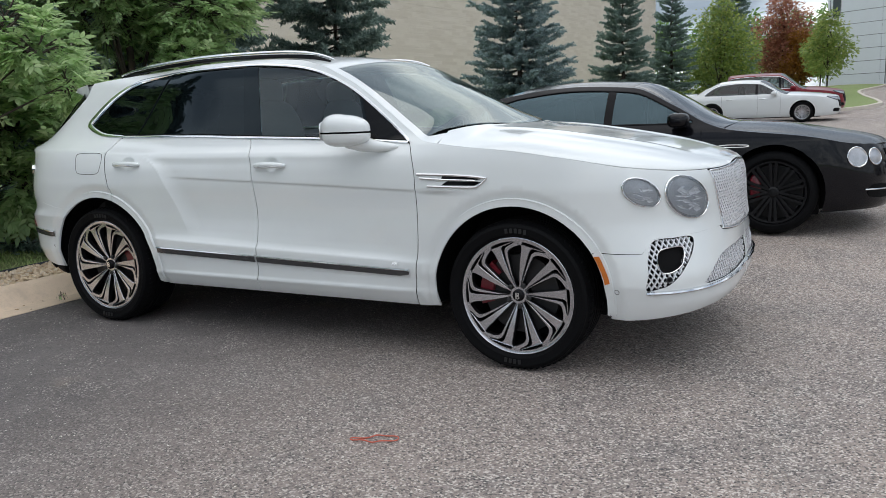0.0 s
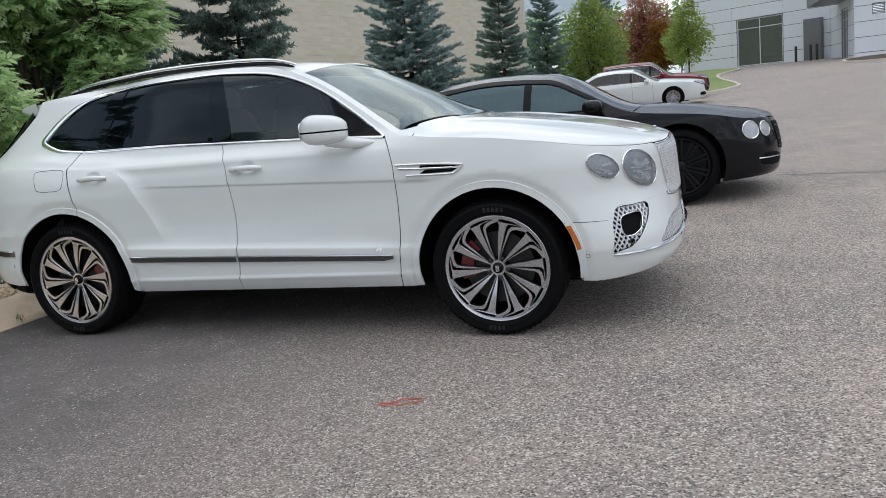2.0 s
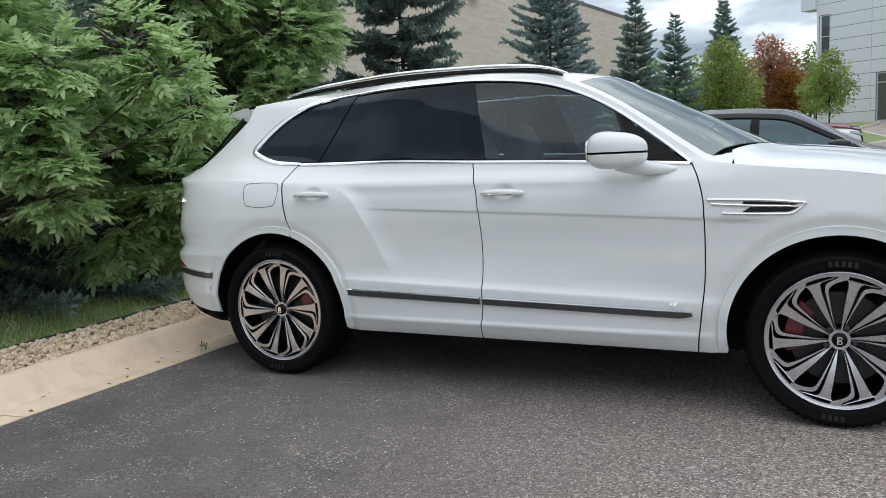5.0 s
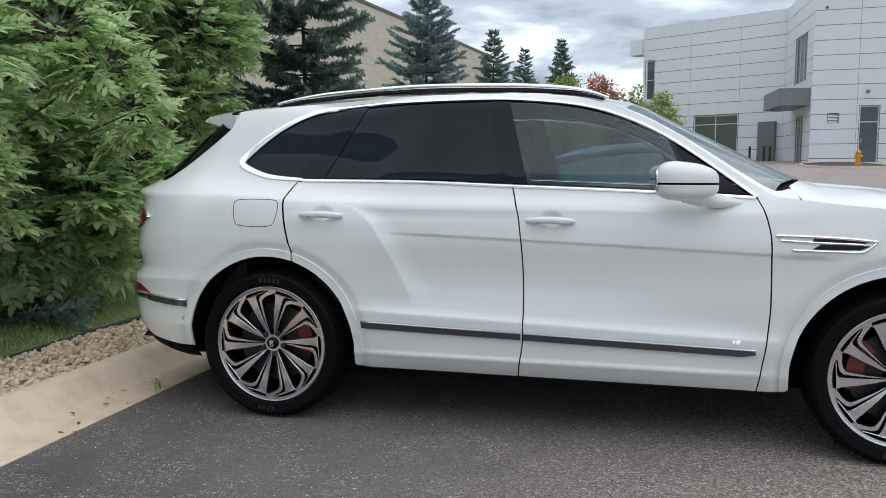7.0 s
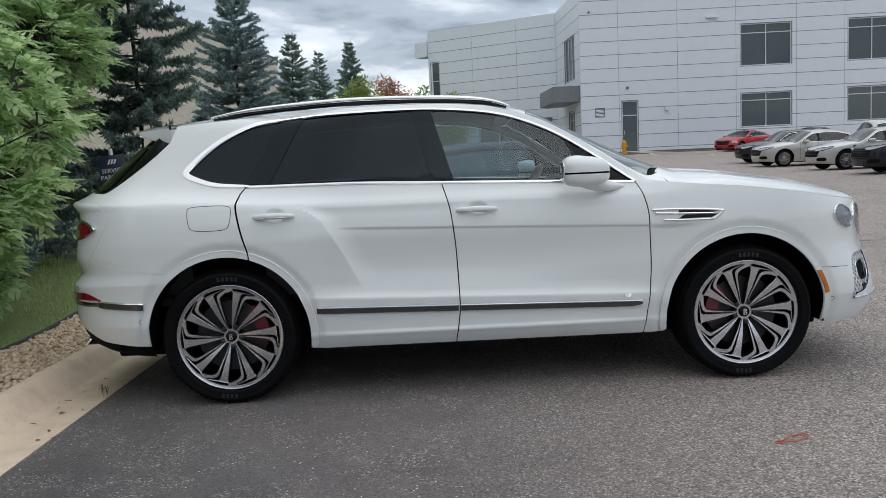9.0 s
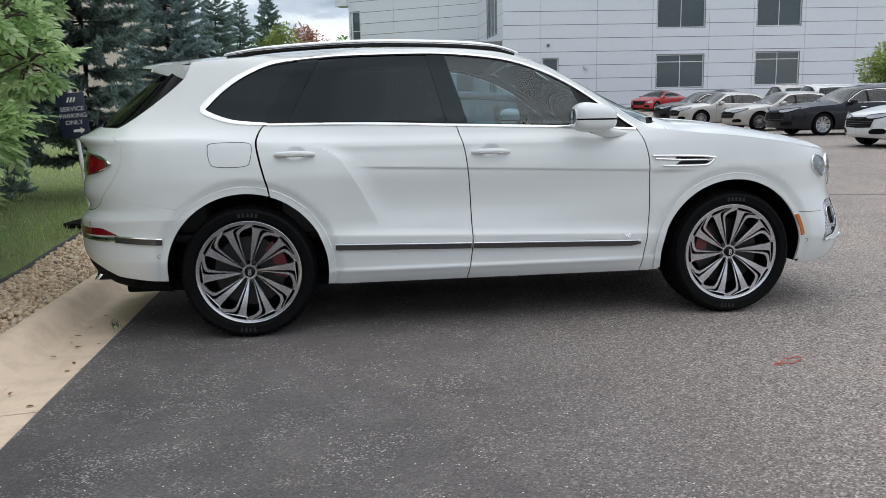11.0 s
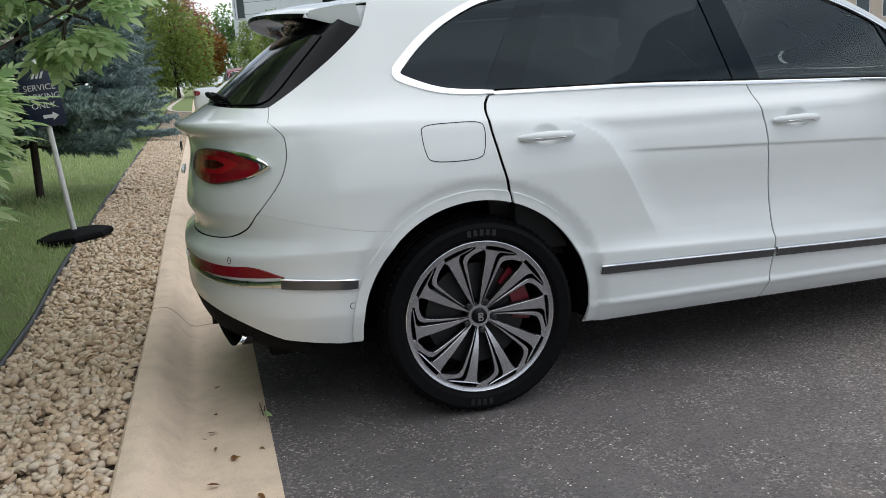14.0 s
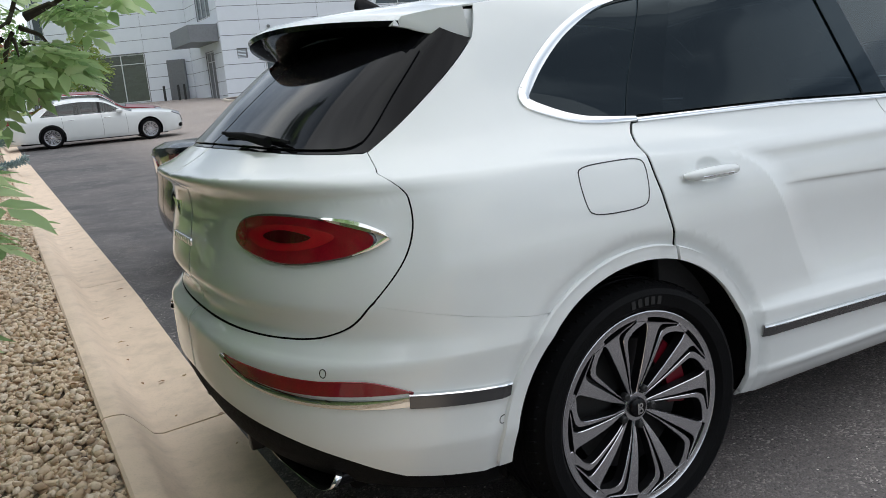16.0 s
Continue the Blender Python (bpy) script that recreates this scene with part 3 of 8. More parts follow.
def split_rect(r, hole):
    """What is left of a rectangle (u0, u1, z0, z1) round a hole."""
    u0, u1, z0, z1 = r
    a, b, c, d = max(u0, hole[0]), min(u1, hole[1]), max(z0, hole[2]), min(z1, hole[3])
    if a >= b or c >= d:
        return [r]
    out = []
    if a - u0 > 0.02:
        out.append((u0, a, z0, z1))
    if u1 - b > 0.02:
        out.append((b, u1, z0, z1))
    if c - z0 > 0.02:
        out.append((a, b, z0, c))
    if z1 - d > 0.02:
        out.append((a, b, d, z1))
    return out


def panelled(wall, name, label, z0, z1, holes, joints, row):
    """A wall clad with flat metal panels that stand apart by dark joints."""
    bm = bmesh.new()
    rects = [(0.0, wall.len, z0, z1)]
    for h in holes:
        rects = [q for r in rects for q in split_rect(r, h)]
    for r in rects:
        wall.slab(bm, *r, -0.45, -0.03)
    core = tagged(part(name, bm, GREY_METAL, smooth=False), label, "wall", kind="structure")
    us = [0.0, *[j for j in joints if 0 < j < wall.len], wall.len]
    n = round((z1 - z0) / row)
    for k in range(n):
        za, zb = z1 - (k + 1) * row, z1 - k * row
        for ua, ub in zip(us, us[1:]):
            rects = [(ua + 0.012, ub - 0.012, max(z0, za) + 0.022, zb - 0.022)]
            for h in holes:
                rects = [q for r in rects for q in split_rect(r, (h[0] - 0.04, h[1] + 0.04, h[2] - 0.04, h[3] + 0.04))]
            for r in rects:
                bm = bmesh.new()
                wall.slab(bm, *r, -0.03, 0.0)
                part("panel", bm, WHITE_PANEL, core, smooth=False)
    return core


def glazed(wall, name, u0, u1, z0, z1, label, mull=(0.5,), trans=(0.78,), glass=None):
    """A window set back in its opening: frame bars and panes."""
    bm = bmesh.new()
    t = 0.07
    wall.slab(bm, u0, u1, z0, z0 + t, -0.22, -0.08)
    wall.slab(bm, u0, u1, z1 - t, z1, -0.22, -0.08)
    wall.slab(bm, u0, u0 + t, z0 + t, z1 - t, -0.22, -0.08)
    wall.slab(bm, u1 - t, u1, z0 + t, z1 - t, -0.22, -0.08)
    for f in mull:
        u = u0 + (u1 - u0) * f
        wall.slab(bm, u - 0.03, u + 0.03, z0 + t, z1 - t, -0.21, -0.09)
    for f in trans:
        z = z0 + (z1 - z0) * f
        wall.slab(bm, u0 + t, u1 - t, z - 0.03, z + 0.03, -0.205, -0.095)
    win = tagged(part(name, bm, FRAME, smooth=False), label, "window", kind="structure")
    us = [u0 + t] + [u0 + (u1 - u0) * f for f in mull] + [u1 - t]
    zs = [z0 + t] + [z0 + (z1 - z0) * f for f in trans] + [z1 - t]
    for a, b in zip(us, us[1:]):
        for c, d in zip(zs, zs[1:]):
            bm = bmesh.new()
            wall.slab(bm, a, b, c, d, -0.16, -0.14)
            part("pane", bm, glass or DARK_GLASS, win, smooth=False)
    return win


def build_white_building():
    left, turn, main = Wall(WB[0], WB[1], LOW), Wall(WB[1], WB[2], LOW), Wall(WB[2], WB[3], LOW + 0.10)
    holes_l = [(5.3, 9.4, 2.70, 6.62), (0.24, 1.2, 8.4, 12.0)]
    panelled(left, "wall_left_wing", "white metal panel wall of the far wing", 1.5, ROOF, holes_l, (4.85, 9.47), 1.04)
    win = glazed(left, "window_shopfront", *holes_l[0], "tall glazed shopfront with vertical blinds", (0.5,), (0.80,), INSIDE_GLASS)
    for k in range(9):
        bm = bmesh.new()
        left.slab(bm, 5.5 + k * 0.21, 5.58 + k * 0.21, 2.8, 6.5, -0.7, -0.66)
        part("blind_strip", bm, CONCRETE_PALE, win, smooth=False)
    bm = bmesh.new()
    left.slab(bm, 4.8, 9.9, 2.0, 6.9, -2.6, -2.5)
    left.slab(bm, 4.8, 9.9, 6.7, 6.8, -2.6, -0.46)
    tagged(part("wall_shop_inside", bm, GREY_METAL, smooth=False), "dim grey inner wall behind the shopfront", "wall", kind="structure")
    glazed(left, "window_corner", *holes_l[1], "narrow upright corner window", (), (0.5,))
    panelled(turn, "wall_return", "white metal panel return wall", 1.5, ROOF, [(3.5, 7.3, 8.4, 11.9), (4.6, 6.9, 2.2, 5.9)], (3.2, 7.6), 1.04)
    glazed(turn, "window_tall", 3.5, 7.3, 8.4, 11.9, "tall upper window in the return wall", (0.33, 0.66), ())
    glazed(turn, "door_return", 4.6, 6.9, 2.2, 5.9, "grey service door under the canopy", (0.5,), (0.8,), GREY_METAL)
    holes = [(12.3, 16.15, 8.42, 11.6), (12.3, 16.15, 3.75, 6.35), (20.35, 23.95, 8.45, 11.6), (20.35, 23.95, 3.85, 6.45), (3.15, 4.4, 2.2, 6.2), (1.12, 1.8, 5.05, 5.7)]
    panelled(main, "wall_main", "white metal panel wall with dark joints", 1.5, ROOF, holes, (2.97, 7.5, 11.95, 16.5, 20.1, 24.3, 28.5), 1.04)
    for k, h in enumerate(holes[:4]):
        glazed(main, f"window_{k + 1}", *h, "large dark window with a crossbar", (0.5,), (0.78,))
    door = glazed(main, "door_main", *holes[4], "grey framed glass side door with a top light", (), (0.72,))
    bm = bmesh.new()
    main.slab(bm, 3.3, 3.36, 3.6, 3.9, -0.08, -0.02)
    part("door_handle", bm, CHROME_GREY, door, smooth=False)
    bm = bmesh.new()
    for k in range(6):
        main.slab(bm, 1.12, 1.8, 5.08 + k * 0.105, 5.14 + k * 0.105, -0.10, 0.01)
    tagged(part("wall_vent", bm, GREY_METAL, smooth=False), "grey louvred wall vent", "vent")
    for u, z, w, h, nm, lb in ((6.6, 5.45, 0.34, 0.28, "wall_lamp", "small white wall lamp on the panels"), (3.6, 7.2, 0.2, 0.2, "wall_camera", "small dark camera on the wall"), (10.1, 12.25, 0.9, 0.16, "wall_lamp", "long white wall lamp on the panels"), (0.75, 13.1, 0.16, 0.16, "wall_camera", "small dark camera on the wall")):
        bm = bmesh.new()
        main.slab(bm, u - w / 2, u + w / 2, z - h / 2, z + h / 2, 0.0, 0.22)
        bmesh.ops.bevel(bm, geom=bm.edges[:], offset=0.03, segments=2, affect="EDGES")
        body = part(nm, bm, WHITE_PANEL if "lamp" in nm else GREY_METAL, smooth=False)
        tagged(body, lb, "lamp" if "lamp" in nm else "camera")
    # grey canopy in the corner, utility cabinet, bollards
    bm = bmesh.new()
    turn.slab(bm, 3.2, 8.9, 6.45, 7.68, 0.02, 2.15)
    tagged(part("canopy", bm, GREY_METAL, smooth=False), "deep grey metal entrance canopy", "canopy")
    bm = bmesh.new()
    left.slab(bm, 11.4, 12.8, 2.6, 5.85, 0.0, 0.5)
    cab = tagged(part("utility_cabinet", bm, GREY_METAL, smooth=False), "tall grey utility cabinet against the wall", "cabinet")
    for u in (11.3, 12.5, 13.0):
        bm = bmesh.new()
        p = left.at(u, 2.5, 1.6)
        lathe(bm, [(0.0, 1.3), (0.08, 1.28), (0.10, 1.2), (0.10, 0.0)], 12, "z", p)
        tagged(part("bollard", bm, MATT_DARK), "dark round steel bollard", "bollard", "bollards by the cabinet")
    # far end: small projecting box
    bm = bmesh.new()
    left.slab(bm, -1.3, -0.02, 12.6, 14.0, -1.0, 0.3)
    tagged(part("roof_box", bm, WHITE_PANEL, smooth=False), "pale box projecting from the wall end", "canopy")
    bm = bmesh.new()
    main.slab(bm, 6.4, 8.4, ROOF + 0.02, ROOF + 0.22, -0.6, -0.2)
    tagged(part("roof_rail", bm, GREY_METAL, smooth=False), "low dark rail on the roof edge", "rail")
    # closed behind and above
    bm = bmesh.new()
    vs = [bm.verts.new((p.x, p.y, ROOF + LOW - 0.3)) for p in (WB[0], WB[1], WB[2], WB[3], Vector((46, 80)), Vector((6, 84)))]
    bm.faces.new(vs)
    tagged(part("roof_white", bm, GREY_METAL, smooth=False), "flat grey roof", "roof", kind="structure")
    for a, b in ((Vector((6, 84)), WB[0]), (WB[3], Vector((46, 80)))):
        w = Wall(a, b, LOW)
        bm = bmesh.new()
        w.slab(bm, 0, w.len, 1.0, ROOF, -0.4, 0.0)
        tagged(part("wall_end", bm, WHITE_PANEL, smooth=False), "white end wall of the building", "wall", kind="structure")


CHROME_GREY = plain("brushed_metal", (0.45, 0.45, 0.46), 0.3, 1.0)
MATT_DARK = plain("dark_paint", (0.03, 0.03, 0.032), 0.5)
build_white_building()


# ---- tan block building ----
def block_material():
    m, nt, b, pos = begin("split_block")
    big, fine = noise_of(nt, pos, 0.3, 4), noise_of(nt, pos, 26, 5)
    q = node(nt, "ShaderNodeSeparateXYZ", Vector=pos)
    flat_pos = node(nt, "ShaderNodeCombineXYZ", X=q.outputs["Y"], Y=q.outputs["Z"])
    tone = node(nt, "ShaderNodeTexBrick", Vector=flat_pos.outputs[0], Color1=rgba((0.0, 0.0, 0.0)), Color2=rgba((1.0, 1.0, 1.0)), Mortar=rgba((0.4, 0.4, 0.4)), Scale=1.0, Mortar_Size=0.006, Brick_Width=0.8, Row_Height=0.2)
    col = blend(nt, big, (0.64, 0.555, 0.485), (0.58, 0.50, 0.44))
    col = blend(nt, tone.outputs["Color"], col, (0.69, 0.61, 0.545))
    col = blend(nt, ramp_of(nt, fine, ((0.4, (0, 0, 0)), (0.75, (0.35, 0.35, 0.35)))), col, (0.42, 0.355, 0.315))
    put(nt, b, Base_Color=col, Roughness=0.92)
    bumped(nt, b, fine, 0.7, 0.02)
    return m


BLOCK = block_material()
COPING = plain("dark_coping", (0.10, 0.085, 0.075), 0.5, scale=2)


def build_tan_building():
    wall = Wall(Vector((-21.4, 14.0)), Vector((-12.9, 75.0)), -0.8)
    bm = bmesh.new()
    wall.slab(bm, -4, wall.len, -0.5, 13.5, -0.5, -0.006)
    core = tagged(part("wall_tan", bm, TAN_BLOCK, smooth=False), "tan split-face block wall under a dark coping", "wall", kind="structure")
    # courses of block, each a long band with its own joint
    for k in range(33):
        bm = bmesh.new()
        z = 0.3 + 0.4 * k
        off = 0.6 if k % 2 else 0.0
        wall.slab(bm, -3.9, wall.len, z + 0.005, z + 0.395, -0.02, 0.003 + 0.003 * (k % 3))
        part("block_course", bm, BLOCK, core, smooth=False)
    bm = bmesh.new()
    wall.slab(bm, -4, wall.len + 0.05, 13.5, 13.75, -0.55, 0.06)
    part("coping", bm, COPING, core, smooth=False)
    end = Wall(Vector((-12.9, 75.0)), Vector((-40.0, 82.0)), -0.8)
    bm = bmesh.new()
    end.slab(bm, 0, end.len, 0, 13.6, -0.4, 0.0)
    tagged(part("wall_tan_end", bm, TAN_BLOCK, smooth=False), "tan block end wall", "wall", kind="structure")
    for u, z in ((29.1, 12.0), (45.6, 11.7)):
        bm = bmesh.new()
        wall.slab(bm, u - 0.45, u + 0.45, z - 0.28, z + 0.28, 0.0, 0.55)
        bmesh.ops.bevel(bm, geom=[e for e in bm.edges], offset=0.05, segments=1, affect="EDGES")
        lamp = tagged(part("wall_pack_lamp", bm, COPING, smooth=False), "brown box lamp on the block wall", "lamp", "lamps on the block wall")
        bm = bmesh.new()
        wall.slab(bm, u - 0.38, u + 0.38, z - 0.31, z - 0.285, 0.08, 0.5)
        part("diffuser", bm, CONCRETE_PALE, lamp, smooth=False)


build_tan_building()


# ---- beige building beyond the parked cars ----
def build_beige_building():
    wall = Wall(Vector((46.0, 60.4)), Vector((62.0, 45.3)))
    holes = [(9.6, 10.7, 4.6, 6.3), (11.6, 12.8, 4.6, 6.3), (14.9, 18.5, 4.2, 7.0), (0.5, 5.0, 6.2, 9.6)]
    bm = bmesh.new()
    rects = [(-1.0, wall.len + 30, 0.5, 12.0)]
    for h in holes:
        rects = [q for r in rects for q in split_rect(r, h)]
    for r in rects:
        wall.slab(bm, *r, -0.5, 0.0)
    tagged(part("wall_beige", bm, plain("beige_plaster", (0.58, 0.50, 0.41), 0.9, 0, (0.52, 0.45, 0.37), 0.4, 0.3, 40), smooth=False), "beige plastered wall with square windows", "wall", kind="structure")
    for k, h in enumerate(holes):
        glazed(wall, f"window_beige_{k + 1}", *h, "dark square window in the beige wall", (0.5,) if h[1] - h[0] > 2 else (), (0.33, 0.66) if k == 2 else ())
    bm = bmesh.new()
    wall.slab(bm, -1.0, 8.0, 5.6, 6.1, 0.0, 1.4)
    tagged(part("ledge", bm, CONCRETE_PALE, smooth=False), "pale concrete ledge over an entrance", "ledge")


build_beige_building()


# ---- planted islands ----
def island(name, label, outline, fill, rise=0.13, category="island"):
    """A bed inside a cast kerb."""
    path = [Vector(p) for p in outline]
    c = sum(path, Vector((0, 0))) / len(path)
    bm = bmesh.new()
    prof = ((0.0, -0.1), (0.0, rise - 0.01), (0.02, rise), (0.16, rise), (0.18, rise - 0.02))
    rows = []
    for k, p in enumerate(path):
        t = (path[(k + 1) % len(path)] - path[k - 1]).normalized()
        n = Vector((-t.y, t.x))
        if n.dot(c - p) < 0:
            n = -n
        rows.append([bm.verts.new((p.x + n.x * o, p.y + n.y * o, ground_z(p.x, p.y) + z)) for o, z in prof])
    for r0, r1 in zip(rows, rows[1:] + rows[:1]):
        for k in range(len(prof) - 1):
            bm.faces.new((r0[k], r0[k + 1], r1[k + 1], r1[k]))
    bmesh.ops.recalc_face_normals(bm, faces=bm.faces)
    ring = tagged(part(name, bm, CONCRETE_PALE, angle=30), label, category, kind="structure")
    bm = bmesh.new()
    mid = bm.verts.new((c.x, c.y, ground_z(c.x, c.y) + rise - 0.01))
    vs = [bm.verts.new((p.x + (c - p).normalized().x * 0.1, p.y + (c - p).normalized().y * 0.1, ground_z(p.x, p.y) + rise - 0.02)) for p in path]
    for a, b in zip(vs, vs[1:] + vs[:1]):
        bm.faces.new((a, b, mid))
    bmesh.ops.recalc_face_normals(bm, faces=bm.faces)
    part("bed", bm, fill, ring)
    return ring


def build_islands():
    island("kerb_island_grass", "grass island inside a pale concrete kerb", smooth_path([(-2.2, 29.5), (3.6, 31.0), (5.4, 34.0), (5.5, 38.0), (5.0, 45.0), (4.9, 54.0), (6.5, 64.5), (3.0, 70.5), (-2.5, 66.0), (-2.4, 45.0)], 0.8, True), GRASS)
    island("kerb_island_mulch", "mulch bed inside a pale concrete kerb", smooth_path([(13.2, 55.6), (12.2, 50.5), (13.4, 47.6), (16.5, 47.2), (16.6, 55.8)], 0.6, True), MULCH)
    island("kerb_island_mulch_far", "mulch bed inside a pale concrete kerb", smooth_path([(18.6, 55.8), (18.4, 48.4), (22.0, 48.2), (26.0, 50.5), (26.2, 55.0)], 0.6, True), MULCH)
    # yellow hydrant
    h = holder("fire_hydrant", "yellow fire hydrant on the mulch bed", "hydrant", Matrix.Translation((15.1, 49.4, ground_z(15, 49.4) + 0.1)))
    yel = plain("hydrant_yellow", (0.75, 0.33, 0.02), 0.45, 0, scale=8)
    bm = bmesh.new()
    lathe(bm, [(0.0, 0.98), (0.05, 0.97), (0.06, 0.92), (0.13, 0.88), (0.16, 0.78), (0.19, 0.77), (0.19, 0.73), (0.15, 0.72), (0.14, 0.30), (0.15, 0.12), (0.21, 0.10), (0.21, 0.0)], 20, "z")
    part("barrel", bm, yel, h)
    for ang in (0, 120, 240):
        bm = bmesh.new()
        d = Vector((math.cos(radians(ang)), math.sin(radians(ang)), 0))
        tube(bm, [d * 0.10 + Vector((0, 0, 0.56)), d * 0.24 + Vector((0, 0, 0.56))], 0.075, 12)
        part("nozzle", bm, yel, h)


build_islands()


# ---- trees and shrubs ----
def mesh_from_arrays(name, verts, tris, material):
    me = bpy.data.meshes.new(name)
    v, f = np.asarray(verts, np.float32).reshape(-1, 3), np.asarray(tris, np.int32).reshape(-1, 3)
    me.vertices.add(len(v))
    me.vertices.foreach_set("co", v.ravel())
    me.loops.add(len(f) * 3)
    me.loops.foreach_set("vertex_index", f.ravel())
    me.polygons.add(len(f))
    me.polygons.foreach_set("loop_start", np.arange(0, len(f) * 3, 3, dtype=np.int32))
    me.update(calc_edges=True)
    me.materials.append(material)
    return me


def place_many(base_v, base_f, origins, along, up, scale):
    """Copies of a small shape, each with its own direction, turned side and size, as arrays."""
    along = along / (np.linalg.norm(along, axis=1, keepdims=True) + 1e-9)
    sidev = np.cross(up, along)
    sidev /= np.linalg.norm(sidev, axis=1, keepdims=True) + 1e-9
    upv = np.cross(along, sidev)
    m = np.stack([along, sidev, upv], 2) * scale[:, None, None]
    v = np.einsum("nij,kj->nki", m, base_v) + origins[:, None]
    f = base_f[None] + (np.arange(len(origins)) * len(base_v))[:, None, None]
    return v.reshape(-1, 3), f.reshape(-1, 3)


LEAFLET_V = np.array([(0, 0, 0), (0.28, 0.22, 0.03), (0.28, -0.22, 0.03), (0.62, 0.17, 0.02), (0.62, -0.17, 0.02), (1.0, 0, -0.07), (0.45, 0, -0.02)], float)
LEAFLET_F = np.array([(0, 6, 1), (0, 2, 6), (1, 6, 3), (2, 4, 6), (3, 6, 5), (4, 5, 6)], int)


def compound_leaf():
    """A stalk with seven pointed leaflets, one unit long."""
    vs, fs = [], []
    spots = [(0.30, 1, 0.42), (0.30, -1, 0.42), (0.52, 1, 0.46), (0.52, -1, 0.46), (0.74, 1, 0.44), (0.74, -1, 0.44), (0.85, 0, 0.5)]
    for k, (x, sd, ln) in enumerate(spots):
        a = sd * 0.95
        c, s = math.cos(a), math.sin(a)
        rot = np.array([(c, -s, 0), (s, c, 0), (0, 0, 1)])
        vs.append((LEAFLET_V * ln) @ rot.T + (x, 0, -0.10 * x * x - 0.03 * abs(sd)))
        fs.append(LEAFLET_F + 7 * k)
    k = len(spots) * 7
    vs.append(np.array([(0, 0.006, 0), (0, -0.006, 0), (0.9, 0, -0.08)]))
    fs.append(np.array([(k, k + 1, k + 2)]))
    return np.vstack(vs), np.vstack(fs)


COMPOUND_V, COMPOUND_F = compound_leaf()


def needle_twig():
    """A twig with a brush of needles, one unit long."""
    vs, fs = [], []
    rng = np.random.RandomState(3)
    for k in range(8):
        x = 0.04 + 0.118 * k
        for a in (0.6 * k, 0.6 * k + 2.1, 0.6 * k + 4.2):
            ln = 0.36 * (1.05 - 0.3 * x) * (0.8 + 0.4 * rng.rand())
            d = np.array([0.62, 0.78 * math.cos(a), 0.78 * math.sin(a)]) * ln
            w = np.cross(d, (0.3, -math.sin(a), math.cos(a)))
            w = w / np.linalg.norm(w) * 0.075
            n = len(vs)
            vs += [(x, 0, 0) - w, (x, 0, 0) + w, np.array((x, 0, 0)) + d]
            fs.append((n, n + 1, n + 2))
    return np.array(vs), np.array(fs)


TWIG_V, TWIG_F = needle_twig()

SPRUCE_BLUE = leaf_material("blue_spruce_needles", (0.15, 0.215, 0.21), (0.29, 0.385, 0.385), (0.52, 0.62, 0.63), 0.6)
SPRUCE_DARK = leaf_material("dark_spruce_needles", (0.125, 0.185, 0.165), (0.225, 0.31, 0.275), (0.40, 0.50, 0.45), 0.6)
LEAF_ASH = leaf_material("light_green_leaves", (0.30, 0.45, 0.21), (0.52, 0.69, 0.34), (0.74, 0.86, 0.52))
LEAF_DEEP = leaf_material("deep_green_leaves", (0.13, 0.24, 0.08), (0.21, 0.36, 0.11), (0.32, 0.48, 0.17))
LEAF_YELLOW = leaf_material("yellow_green_leaves", (0.18, 0.26, 0.07), (0.29, 0.39, 0.11), (0.48, 0.50, 0.15))
LEAF_RED = leaf_material("autumn_red_leaves", (0.30, 0.125, 0.095), (0.46, 0.205, 0.135), (0.60, 0.33, 0.18))
LEAF_ORANGE = leaf_material("orange_leaves", (0.22, 0.09, 0.02), (0.33, 0.15, 0.03), (0.42, 0.22, 0.04))


